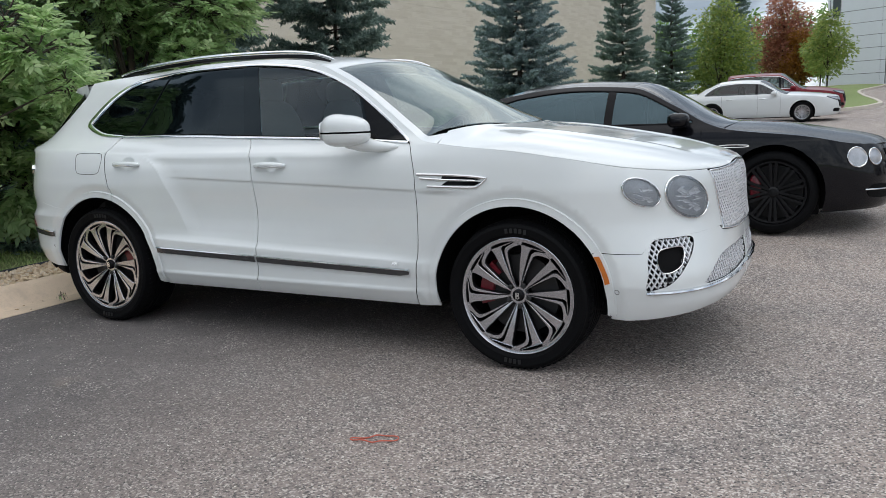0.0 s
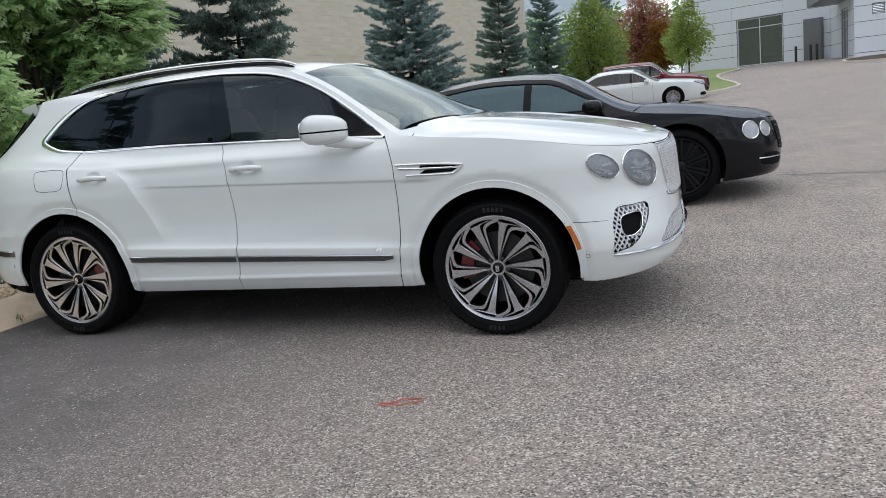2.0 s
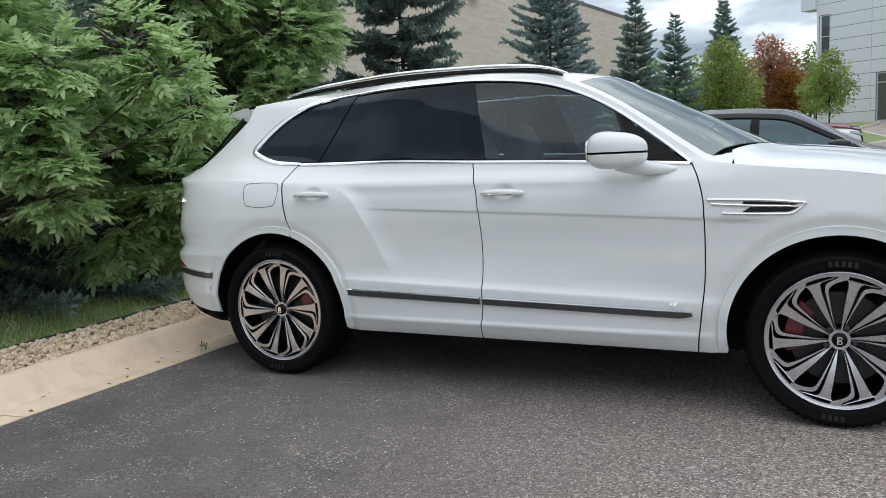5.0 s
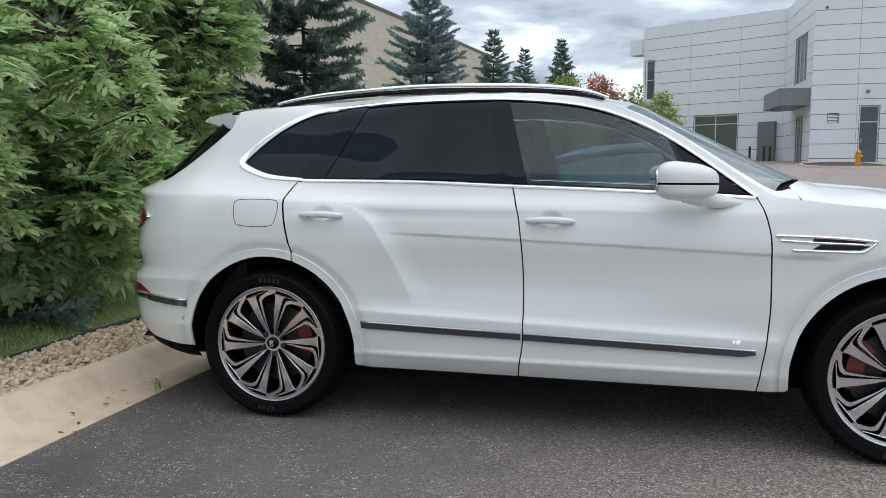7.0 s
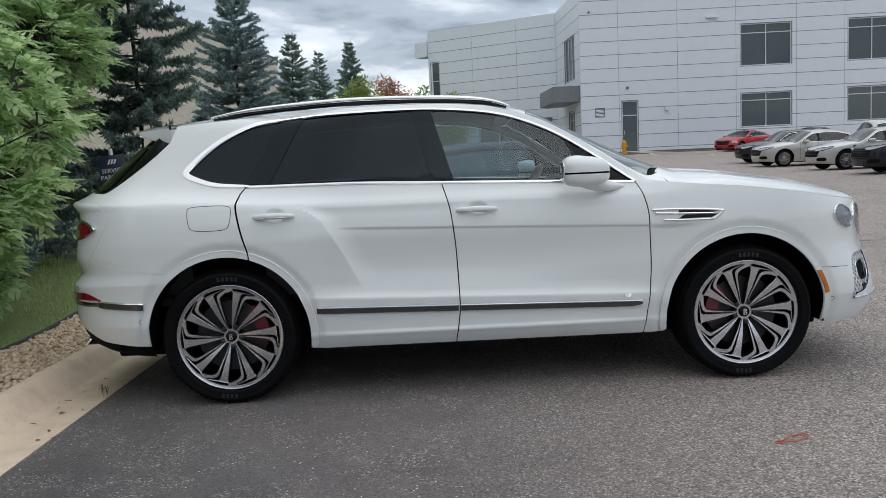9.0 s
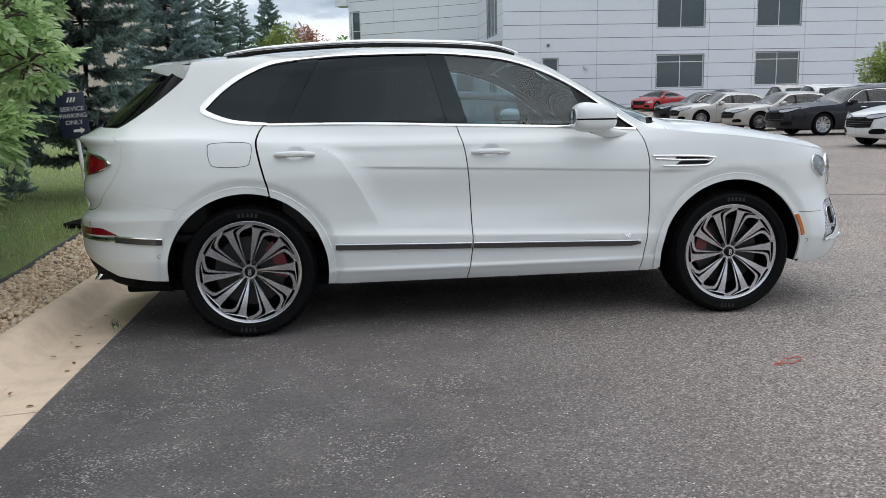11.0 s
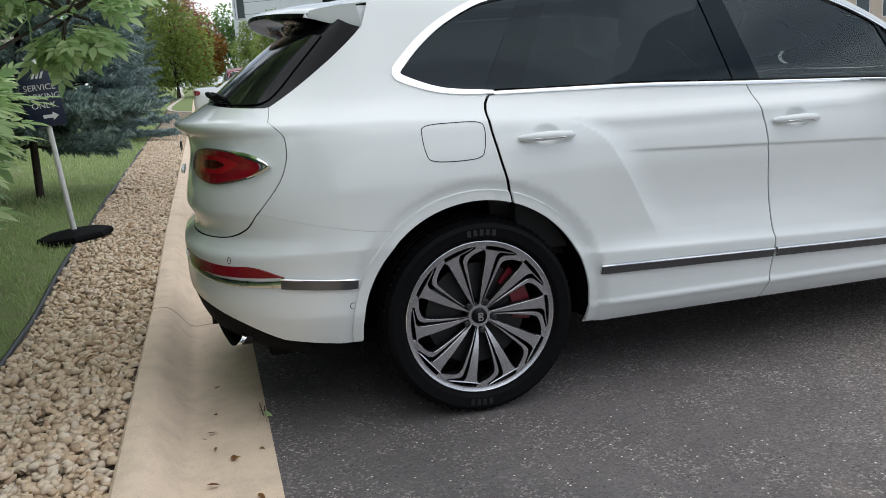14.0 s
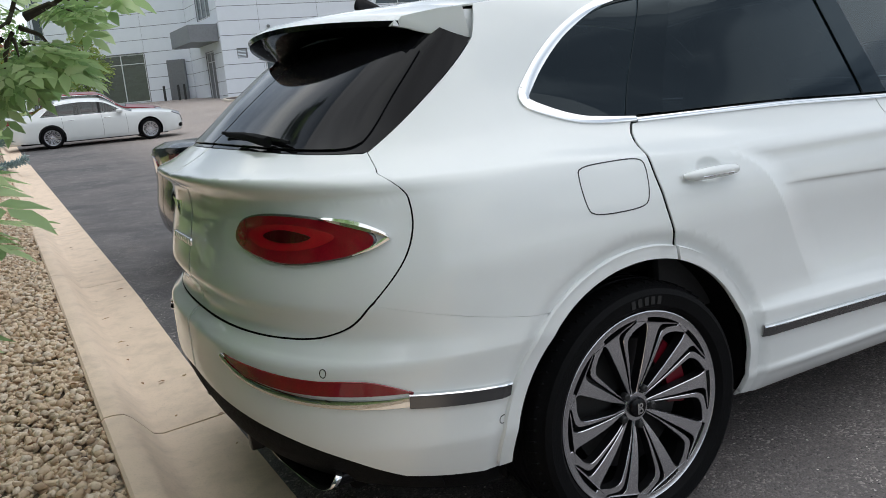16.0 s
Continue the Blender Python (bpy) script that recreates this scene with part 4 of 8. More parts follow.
def spruce(x, y, height, radius, material, label, seed, bare=0.04, levels=34, twig=0.30, per=15, group="spruces by the lot", stout=0.016):
    """A spruce: straight trunk, drooping whorled branches, needle-covered twigs."""
    rng = np.random.RandomState(seed)
    z0 = lawn_z(x, y) - 0.05 if x < -1.5 else ground_z(x, y)
    root = holder("spruce_tree", label, "tree", Matrix.Translation((x, y, z0)), group)
    bm = bmesh.new()
    tube(bm, [(0.04 * math.sin(k), 0.04 * math.cos(2 * k), height * k / 8) for k in range(9)], [max(0.012, height * stout * (1 - k / 8.2)) for k in range(9)], 9)
    o, al, up, sc = [], [], [], []
    for j in range(levels):
        t = bare + (1 - bare) * (j / (levels - 1)) ** 0.92
        z = height * t
        ln = radius * (1 - t) ** 0.80 * (0.85 + 0.3 * rng.rand()) + 0.10
        n = 8 if t < 0.8 else 6
        for k in range(n):
            a = 2 * math.pi * (k + 0.5 * (j % 2) + 0.35 * rng.rand()) / n
            l = ln * (0.62 + 0.5 * rng.rand())
            droop = 0.38 - 0.55 * t + 0.15 * rng.rand()
            d = np.array([math.cos(a), math.sin(a), 0])
            zb = z + (rng.rand() - 0.5) * 1.7 * height / levels if t < 0.97 else z
            pts = [np.array([0, 0, zb]) + d * l * q + np.array([0, 0, l * (-droop * q + 0.30 * q * q)]) for q in (0, 0.25, 0.5, 0.75, 1.0)]
            tube(bm, [tuple(p) for p in pts[::2]], [0.018 * (1 - 0.6 * t), 0.011 * (1 - 0.5 * t), 0.004], 4, False)
            m = max(5, int(per * 1.9 * l / radius + 4))
            for i in range(m):
                q = 0.12 + 0.88 * (i + rng.rand()) / m
                f = q * 4
                i0 = min(3, int(f))
                p = pts[i0] + (pts[i0 + 1] - pts[i0]) * (f - i0)
                dirb = pts[i0 + 1] - pts[i0]
                dirb /= np.linalg.norm(dirb)
                sw = np.cross(dirb, (0, 0, 1))
                sd = 1 if i % 2 else -1
                w = dirb * (0.75 + 0.3 * rng.rand()) + sw * sd * (0.85 - 0.5 * q) * (0.5 + rng.rand()) + np.array([0, 0, -0.40 + 0.75 * rng.rand()])
                o.append(p)
                al.append(w)
                up.append(rng.randn(3) * 0.5 + (0, 0, 1))
                sc.append(twig * (0.7 + 0.6 * rng.rand()) * (0.55 + 0.45 * (1 - t)))
    part("trunk", bm, BARK, root)
    v, f = place_many(TWIG_V, TWIG_F, np.array(o), np.array(al), np.array(up), np.array(sc))
    ob = new("crown", mesh_from_arrays("crown", v, f, material))
    ob.parent = root
    return root


def limbs(bm, rng, root, tips, thick):
    """Bent limbs from a stem to the clumps of the crown."""
    for p in tips:
        p = Vector(p)
        mid = root.lerp(p, 0.5) + Vector(rng.uniform(-0.15, 0.15, 3)) * (p - root).length * 0.5
        tube(bm, [root, mid, p], [thick, thick * 0.6, thick * 0.2], 6, False)


def leafy(name, x, y, clumps, leaves, size, material, label, category, seed, stem=True, compound=True, flat=0.35, trunk_r=0.06, group="", base=None):
    """A leafy tree or shrub: clumps (dx, dy, z, radius) filled with separate leaves, most near the outside."""
    rng = np.random.RandomState(seed)
    z0 = base if base is not None else lawn_z(x, y) - 0.03
    root = holder(name, label, category, Matrix.Translation((x, y, z0)), group)
    total = sum(c[3] ** 2 for c in clumps)
    o, al = [], []
    twigs = bmesh.new()
    for cx, cy, cz, r in clumps:
        n = max(8, int(leaves * r * r / total))
        if compound:
            # sprays: leaves set along twigs that reach outwards, with gaps between
            for _ in range(max(3, n // 9)):
                q = rng.randn(3) * (1, 1, 0.75)
                q /= np.linalg.norm(q)
                tip = q * r * (0.75 + 0.5 * rng.rand()) * (1, 1, 0.85)
                root_at = tip * 0.25 + rng.randn(3) * 0.08 * r
                bend = root_at * 0.45 + tip * 0.55 + (0, 0, 0.14 * r)
                c0 = np.array((cx, cy, cz))
                if (c0 + tip)[2] < 0.12:
                    continue
                tube(twigs, [tuple(c0 + root_at), tuple(c0 + bend), tuple(c0 + tip)], [0.009, 0.006, 0.002], 4, False)
                ts = np.linspace(0.35, 1.0, 9)
                p = c0 + root_at * ((1 - ts) ** 2)[:, None] + bend * (2 * ts * (1 - ts))[:, None] + tip * (ts**2)[:, None]
                tang = tip - root_at
                tang /= np.linalg.norm(tang)
                sw = np.cross(tang, (0, 0, 1))
                sw /= np.linalg.norm(sw) + 1e-6
                alt = np.where(np.arange(9) % 2, 1.0, -1.0) * 0.95
                alt[-1] = 0
                o.append(p)
                al.append(tang * 0.75 + sw * alt[:, None] + (0, 0, -0.22) + rng.randn(9, 3) * 0.22)
            continue
        d = rng.randn(n, 3)
        d /= np.linalg.norm(d, axis=1, keepdims=True)
        rad = r * (0.35 + 0.75 * rng.rand(n) ** 0.6)
        wob = 1 + 0.28 * np.sin(d[:, 0] * 5 + cx * 9) * np.cos(d[:, 1] * 6 + cz * 5)
        p = d * (rad * wob)[:, None] * (1, 1, 0.8) + (cx, cy, cz)
        keep = p[:, 2] > 0.05
        o.append(p[keep])
        al.append((d * (1, 1, flat) + rng.randn(n, 3) * 0.45 + (0, 0, -0.25))[keep])
        for _ in range(10):
            q = rng.randn(3)
            q = q / np.linalg.norm(q) * r * 0.95
            tube(twigs, [(cx, cy, cz), (cx + q[0] * 0.5, cy + q[1] * 0.5, cz + q[2] * 0.45 + 0.05), (cx + q[0], cy + q[1], cz + q[2] * 0.8)], [min(0.012, r * 0.03), min(0.008, r * 0.02), min(0.003, r * 0.01)], 4, False)
    o, al = np.vstack(o), np.vstack(al)
    up = rng.randn(len(o), 3) * (0.32 if compound else 0.6) + (0, 0, 1)
    sc = size * (0.65 + 0.7 * rng.rand(len(o)))
    bv, bf = (COMPOUND_V, COMPOUND_F) if compound else (LEAFLET_V, LEAFLET_F)
    v, f = place_many(bv, bf, o, al, up, sc)
    bm = twigs
    if stem:
        top_z = max(c[2] for c in clumps)
        tube(bm, [(0, 0, 0), (0.03, 0.02, top_z * 0.3), (-0.03, 0.03, top_z * 0.6), (0, 0, top_z * 0.9)], [trunk_r, trunk_r * 0.85, trunk_r * 0.55, trunk_r * 0.2], 9)
        limbs(bm, rng, Vector((0, 0, min(c[2] for c in clumps) * 0.8)), [c[:3] for c in clumps], trunk_r * 0.4)
    part("trunk", bm, BARK, root)
    ob = new("crown", mesh_from_arrays("crown", v, f, material))
    ob.parent = root
    return root


gravel_stones(71, -4.0, 5.5, 11500, 0.036)
gravel_stones(72, 5.5, 16.0, 6000, 0.042)
build_edging()
grass_blades(73, 46000, -3.6, 0.0, -3.5, 8.0, 0.062)
grass_blades(74, 26000, -5.0, 0.0, 8.0, 26.0, 0.085)

# bright ash growth beside the lot, with spruces behind and between
leafy("ash_tree", -3.6, 2.6, [(0.9, 0.3, 2.5, 0.60), (0.3, 0.7, 3.2, 0.80), (-0.3, -0.2, 2.6, 0.85), (-0.6, 0.5, 4.1, 0.90), (0.7, 0.7, 4.2, 0.75), (-0.1, -0.6, 3.6, 0.75), (0.2, 0.3, 5.0, 0.80), (1.0, 0.8, 3.4, 0.50), (0.4, -0.7, 2.9, 0.55), (0.9, 0.2, 1.9, 0.42), (0.5, 0.6, 1.7, 0.45), (-0.2, 0.9, 2.2, 0.6), (0.0, -0.3, 4.4, 0.7), (0.7, 1.0, 2.6, 0.5)], 16500, 0.15, LEAF_ASH, "tall light green ash tree beside the kerb", "tree", 11)
leafy("ash_shrub", -3.1, 0.9, [(0.45, 0.0, 1.55, 0.42), (0.1, -0.5, 1.30, 0.50), (0.55, 0.4, 1.25, 0.40), (-0.3, 0.1, 1.75, 0.45), (0.35, -0.7, 1.75, 0.36), (-0.2, -0.9, 1.05, 0.45), (0.6, -0.2, 1.0, 0.32), (-0.6, -0.5, 1.45, 0.45), (0.45, 0.05, 0.62, 0.34), (0.15, -0.45, 0.70, 0.40), (-0.1, 0.5, 0.72, 0.40)], 5600, 0.20, LEAF_ASH, "low bright green ash shrub over the gravel", "shrub", 13)
leafy("ash_shrub", -2.87, -1.15, [(1.04, 0.15, 1.22, 0.20), (1.04, 0.05, 1.62, 0.20), (1.10, 0.15, 1.90, 0.24), (0.86, 0.25, 1.02, 0.24), (0.80, -0.05, 1.80, 0.30), (0.80, 0.1, 1.38, 0.34), (0.55, 0.0, 2.15, 0.42), (0.2, 0.15, 2.7, 0.6), (-0.3, -0.3, 1.6, 0.7), (-0.4, 0.5, 2.4, 0.7), (0.35, 0.5, 1.5, 0.45), (0.35, -0.4, 2.7, 0.5), (1.40, 1.15, 1.60, 0.20), (1.28, 1.0, 1.88, 0.25), (1.05, 0.9, 2.1, 0.32)], 7200, 0.16, LEAF_ASH, "light green ash branches hanging over the gravel strip", "shrub", 12)
spruce(-4.6, 0.1, 6.6, 2.3, SPRUCE_DARK, "dark spruce with low boughs behind the ash", 30, 0.03, 38, 0.26, 19)
spruce(-5.0, 4.0, 7.2, 2.0, SPRUCE_BLUE, "blue spruce standing behind the ash tree", 29, 0.03, 36, 0.27, 16)
spruce(-4.4, -2.9, 5.4, 1.9, SPRUCE_BLUE, "blue spruce with boughs down to the lawn", 23, 0.02, 34, 0.24, 18)
leafy("shrub", -6.5, 0.8, [(0, 0, 1.3, 1.2), (0.3, 0.8, 2.5, 1.2), (0.1, -0.6, 3.6, 1.2), (-0.2, 0.2, 5.0, 1.2)], 2600, 0.24, LEAF_DEEP, "deep green leafy shrub on the lawn", "shrub", 15)
# spruces, near to far
spruce(-2.9, 6.1, 7.6, 1.05, SPRUCE_DARK, "tall dark spruce with bare lower twigs", 21, 0.10, 31, 0.26, 16, stout=0.006)
spruce(-5.4, 5.2, 7.5, 2.1, SPRUCE_DARK, "dark spruce behind the shrubs", 22, 0.03, 36, 0.32, 14)
spruce(-3.6, 15.75, 6.0, 1.9, SPRUCE_BLUE, "large blue spruce with silvery needles", 24, 0.07, 33, 0.29, 20)
spruce(-4.3, 29.4, 6.4, 1.55, SPRUCE_DARK, "slim dark green spruce", 25, 0.03, 28, 0.36, 10)
spruce(-4.6, 41.0, 6.9, 1.5, SPRUCE_DARK, "slim dark green spruce", 26, 0.03, 28, 0.36, 9)
spruce(-7.0, 6.8, 7.0, 2.2, SPRUCE_DARK, "dark spruce half hidden by shrubs", 27, 0.03, 30, 0.36, 12)
spruce(-5.5, 72.3, 11.2, 2.3, SPRUCE_DARK, "tall far spruce above the other trees", 28, 0.03, 30, 0.7, 7)
# autumn trees by the far lot
leafy("deciduous_tree", -2.5, 44.3, [(0, 0, 1.9, 1.5), (0.9, 0.2, 2.8, 1.3), (-1.0, 0, 2.6, 1.3), (0.3, 0, 3.9, 1.3), (-0.4, 0.2, 4.6, 1.0), (0.1, 0, 5.3, 0.7), (1.2, 0, 1.2, 1.0), (-1.2, 0, 1.1, 1.0)], 8500, 0.20, LEAF_YELLOW, "broad yellow-green tree on the lawn", "tree", 31, compound=False, trunk_r=0.12)
leafy("deciduous_tree", -2.45, 88.0, [(0, 0, 3.6, 2.5), (1.2, 0.1, 5.2, 2.2), (-1.2, 0, 5.9, 2.2), (0.3, 0, 7.6, 1.9), (-0.3, 0, 8.9, 1.2), (1.3, 0, 2.6, 2.0), (-1.3, 0, 3.4, 2.0)], 9000, 0.34, LEAF_RED, "tree in dark red autumn leaf", "tree", 32, compound=False, trunk_r=0.12)
leafy("deciduous_tree", -0.5, 86.0, [(0, 0, 2.6, 1.7), (0.5, 0, 4.2, 1.5), (-0.6, 0, 1.8, 1.5), (-0.3, 0, 5.3, 1.0)], 4200, 0.32, LEAF_ORANGE, "small tree in orange autumn leaf", "tree", 33, compound=False, trunk_r=0.12)
for k, (tx, ty) in enumerate(((3.07, 44.9), (2.3, 57.0))):
    leafy("young_tree", tx, ty, [(0, 0, 2.0, 0.95), (0.5, 0.2, 2.7, 0.85), (-0.5, 0, 2.8, 0.8), (0.1, 0, 3.6, 0.8), (0, 0, 4.4, 0.5)], 4200, 0.17, LEAF_YELLOW, "young yellow-green tree before the white wall", "tree", 34 + k, compound=False, base=ground_z(tx, ty), trunk_r=0.07, group="young trees by the wall")
for k in range(7):
    tx, ty = -16 + 4.6 * k, 92 + 5 * (k % 2)
    leafy("far_tree", tx, ty, [(0, 0, 3, 2.6), (1.0, 0, 5.0, 2.2), (-1.2, 0, 5.6, 2.2), (0, 0, 7.6, 2.0)], 2600, 0.50, LEAF_DEEP, "dark green far tree", "tree", 41 + k, compound=False, base=ground_z(tx, ty) - 0.15, trunk_r=0.2, group="far trees")
# the row goes on behind the camera; it is seen mirrored in the car windows
for k, (tx, ty, th, tr) in enumerate(((-5.2, -9.0, 7.6, 2.1), (-6.2, -13.5, 8.8, 2.3), (-5.0, -18.0, 7.2, 2.0), (-6.4, -23.5, 9.2, 2.4))):
    spruce(tx, ty, th, tr, SPRUCE_DARK, "dark spruce in the row along the kerb", 51 + k, 0.03, 22, 0.46, 6)


# ---- the white car: its shape as two maps, side(s, z) and top(x, y) ----
def curve_of(points):
    """A smooth function through a few points, without overshoot (monotone cubic)."""
    xs, ys = [float(p[0]) for p in points], [float(p[1]) for p in points]
    n = len(xs)
    d = [(ys[k + 1] - ys[k]) / (xs[k + 1] - xs[k]) for k in range(n - 1)]
    m = [d[0]] + [0.0 if d[k - 1] * d[k] <= 0 else 2 * d[k - 1] * d[k] / (d[k - 1] + d[k]) for k in range(1, n - 1)] + [d[-1]]

    def f(x):
        if x <= xs[0]:
            return ys[0] + m[0] * (x - xs[0])
        if x >= xs[-1]:
            return ys[-1] + m[-1] * (x - xs[-1])
        k = 0
        while x > xs[k + 1]:
            k += 1
        h = xs[k + 1] - xs[k]
        t = (x - xs[k]) / h
        return (1 + 2 * t) * (1 - t) ** 2 * ys[k] + t * (1 - t) ** 2 * h * m[k] + t * t * (3 - 2 * t) * ys[k + 1] + t * t * (t - 1) * h * m[k + 1]

    return f


def step(a, b, v):
    t = min(1.0, max(0.0, (v - a) / (b - a)))
    return t * t * (3 - 2 * t)


HUB_F, HUB_R, HUB_Z, HUB_Y = 2.995, 0.0, 0.39, 0.992
S_F, S_R, L_F, L_R = 3.20, -0.30, 1.35, 1.45
# half width of the body by height, at the doors and at the wheels
W_DOOR = curve_of([(0.20, 0.86), (0.27, 0.930), (0.305, 0.962), (0.33, 0.981), (0.36, 0.9985), (0.370, 1.0065), (0.378, 1.0080), (0.386, 1.0050), (0.398, 1.0000), (0.45, 1.002), (0.50, 1.010), (0.545, 1.0175), (0.574, 1.0190), (0.580, 1.0178), (0.587, 1.0135), (0.600, 1.004), (0.622, 0.9960), (0.66, 0.9910), (0.75, 0.9900), (0.86, 0.9965), (0.94, 1.002), (1.02, 0.995), (1.08, 0.982), (1.112, 0.970), (1.125, 0.960), (1.18, 0.915), (1.30, 0.868), (1.42, 0.820), (1.54, 0.772), (1.62, 0.738), (1.66, 0.715), (1.69, 0.680), (1.72, 0.62)])
W_WHEEL = curve_of([(0.20, 0.91), (0.30, 0.958), (0.36, 0.980), (0.44, 1.006), (0.468, 1.0145), (0.480, 1.0165), (0.50, 1.0165), (0.60, 1.020), (0.80, 1.024), (0.92, 1.024), (1.00, 1.016), (1.08, 1.003), (1.14, 0.988), (1.168, 0.978), (1.180, 0.970), (1.192, 0.952), (1.21, 0.926), (1.25, 0.889), (1.30, 0.862), (1.42, 0.812), (1.54, 0.764), (1.62, 0.728), (1.66, 0.70), (1.69, 0.66), (1.72, 0.60)])
# ends of the car by height, on the middle line
X_NOSE = curve_of([(0.20, 3.72), (0.26, 3.86), (0.32, 3.945), (0.40, 3.985), (0.50, 3.985), (0.60, 3.970), (0.80, 3.955), (0.93, 3.945), (1.00, 3.925), (1.06, 3.86), (1.12, 3.75)])
X_TAIL = curve_of([(0.20, -0.80), (0.30, -0.98), (0.42, -1.07), (0.55, -1.10), (0.66, -1.100), (0.70, -1.098), (0.735, -1.066), (0.775, -1.036), (0.80, -1.042), (0.845, -1.064), (0.862, -1.070), (0.878, -1.069), (0.95, -1.055), (1.02, -1.040), (1.08, -1.030), (1.13, -1.034), (1.165, -1.070), (1.184, -1.084), (1.192, -1.084), (1.205, -1.05), (1.25, -0.965), (1.40, -0.775), (1.50, -0.64), (1.60, -0.50), (1.70, -0.42)])
# the line where side turns into roof, windscreen or bonnet, and the heights on the middle line
Z_EDGE = curve_of([(-1.75, 1.615), (-0.55, 1.60), (-0.2, 1.63), (0.2, 1.662), (0.7, 1.688), (1.15, 1.692), (1.5, 1.672), (1.7, 1.625), (1.85, 1.562), (2.0, 1.482), (2.2, 1.350), (2.36, 1.240), (2.46, 1.185), (2.6, 1.165), (3.0, 1.122), (3.3, 1.080), (3.6, 1.035), (4.0, 1.005), (4.3, 1.0), (4.55, 1.018)])
Z_MID = curve_of([(-0.80, 1.635), (-0.5, 1.665), (0.0, 1.705), (0.7, 1.738), (1.2, 1.733), (1.6, 1.706), (1.84, 1.665), (2.0, 1.588), (2.3, 1.442), (2.6, 1.292), (2.70, 1.250), (3.0, 1.212), (3.3, 1.166), (3.6, 1.110), (3.83, 1.050), (3.93, 1.018)])


CUPS = ((0.300, 1.078), (1.455, 1.066))


# the curved crease of the rear haunch down the rear door: its place by height
HAUNCH = curve_of([(0.58, 0.800), (0.642, 0.772), (0.793, 0.700), (0.963, 0.603), (1.04, 0.548), (1.091, 0.478), (1.120, 0.405), (1.138, 0.30)])


def crease_z(x):
    """Height of the fine crease along the doors."""
    return 0.967 - 0.035 * (x - 1.3)


def ledge_z(x):
    """Height of the ledge above the sill band; it falls a little to the front."""
    return 0.030 * (min(2.45, max(0.4, x)) - 1.0)


def half_width(x, z):
    wheel = max(math.exp(-(((x - HUB_F) / 0.62) ** 4)), math.exp(-(((x - HUB_R + 0.12) / 0.66) ** 4)) if x > -0.12 else 1.0)
    if x > HUB_F:
        wheel = 1.0
    zd = z + ledge_z(x) * step(0.42, 0.52, z) * (1 - step(0.64, 0.84, z))
    zw = z + 0.042 * step(-0.45, 0.40, x) * (1 - step(0.6, 1.2, x)) * step(1.02, 1.10, z)
    w = W_DOOR(zd) * (1 - wheel) + W_WHEEL(zw) * wheel
    # rear haunch: a sharp edge, then the door falls away softly in front of it
    if 0.25 < x < 2.4 and 0.56 < z < 1.142:
        t = min(1.0, max(0.0, (x - HAUNCH(z)) / 0.13))
        w -= 0.017 * (1 - (1 - t) ** 2) * step(1.142, 1.07, z) * step(0.60, 0.74, z) * (1 - step(1.5, 2.3, x))
    # fine overhanging crease along the doors under the handles
    cz = crease_z(x)
    w -= 0.0065 * step(0.58, 0.85, x) * (1 - step(2.5, 2.9, x)) * (1 - step(cz - 0.007, cz + 0.002, z)) * step(0.70, 0.84, z)
    # the rear bumper folds along a line above its trim
    if x < 0.0:
        up = max(0.0, z - 0.718)
        dn = max(0.0, 0.718 - z)
        w += 0.011 * step(0.0, -0.35, x) * math.exp(-((up / 0.055) ** 1.2)) * math.exp(-((dn / 0.06) ** 1.3))
    # cups behind the door handles
    for s0, z0 in CUPS:
        q = ((x - s0) / 0.062) ** 2 + ((z - z0) / 0.042) ** 2
        if q < 1:
            w -= 0.016 * (1 - q) ** 1.3
    # the cabin narrows to the rear
    w -= 0.04 * step(1.0, -0.5, x) * step(1.10, 1.40, z)
    return w


def plain_side(s, z):
    """The skin from the middle of the tail round the side to the middle of the nose."""
    if s > S_F:
        a = min(1.0, (s - S_F) / L_F) * math.pi / 2
        n = 3.3 - 0.9 * step(0.48, 0.80, z)
        return (S_F + (X_NOSE(z) - S_F) * math.sin(a) ** (2 / n), -half_width(S_F, z) * max(0.0, math.cos(a)) ** (2 / n), z)
    if s < S_R:
        a = min(1.0, (S_R - s) / L_R) * math.pi / 2
        n = 2.8
        return (S_R - (S_R - X_TAIL(z)) * math.sin(a) ** (2 / n), -half_width(S_R, z) * max(0.0, math.cos(a)) ** (2 / n), z)
    return (s, -half_width(s, z), z)


def side(s, z):
    """The skin, with a hollow above the wheel arches."""
    x, y, z = plain_side(s, z)
    d = math.hypot(x - HUB_F, z - HUB_Z)
    if d > 0.60:
        d = math.hypot(x - HUB_R, z - HUB_Z)
    if d < 0.548 and abs(y) > 0.5:
        y += 0.016 * (1 - max(0.0, d - 0.505) / 0.043) ** 1.05
    return (x, y, z)


EDGE = []
for _k in range(461):
    _s = S_R - L_R + (S_F + L_F - S_R + L_R) * _k / 460
    EDGE.append(side(_s, Z_EDGE(_s)))


def edge_at(x):
    """Half width and height of the upper edge line at x."""
    lo, hi = 0, len(EDGE) - 1
    while hi - lo > 1:
        mid = (lo + hi) // 2
        if EDGE[mid][0] < x:
            lo = mid
        else:
            hi = mid
    a, b = EDGE[lo], EDGE[hi]
    t = min(1.0, max(0.0, (x - a[0]) / max(1e-6, b[0] - a[0])))
    return -(a[1] + (b[1] - a[1]) * t), a[2] + (b[2] - a[2]) * t


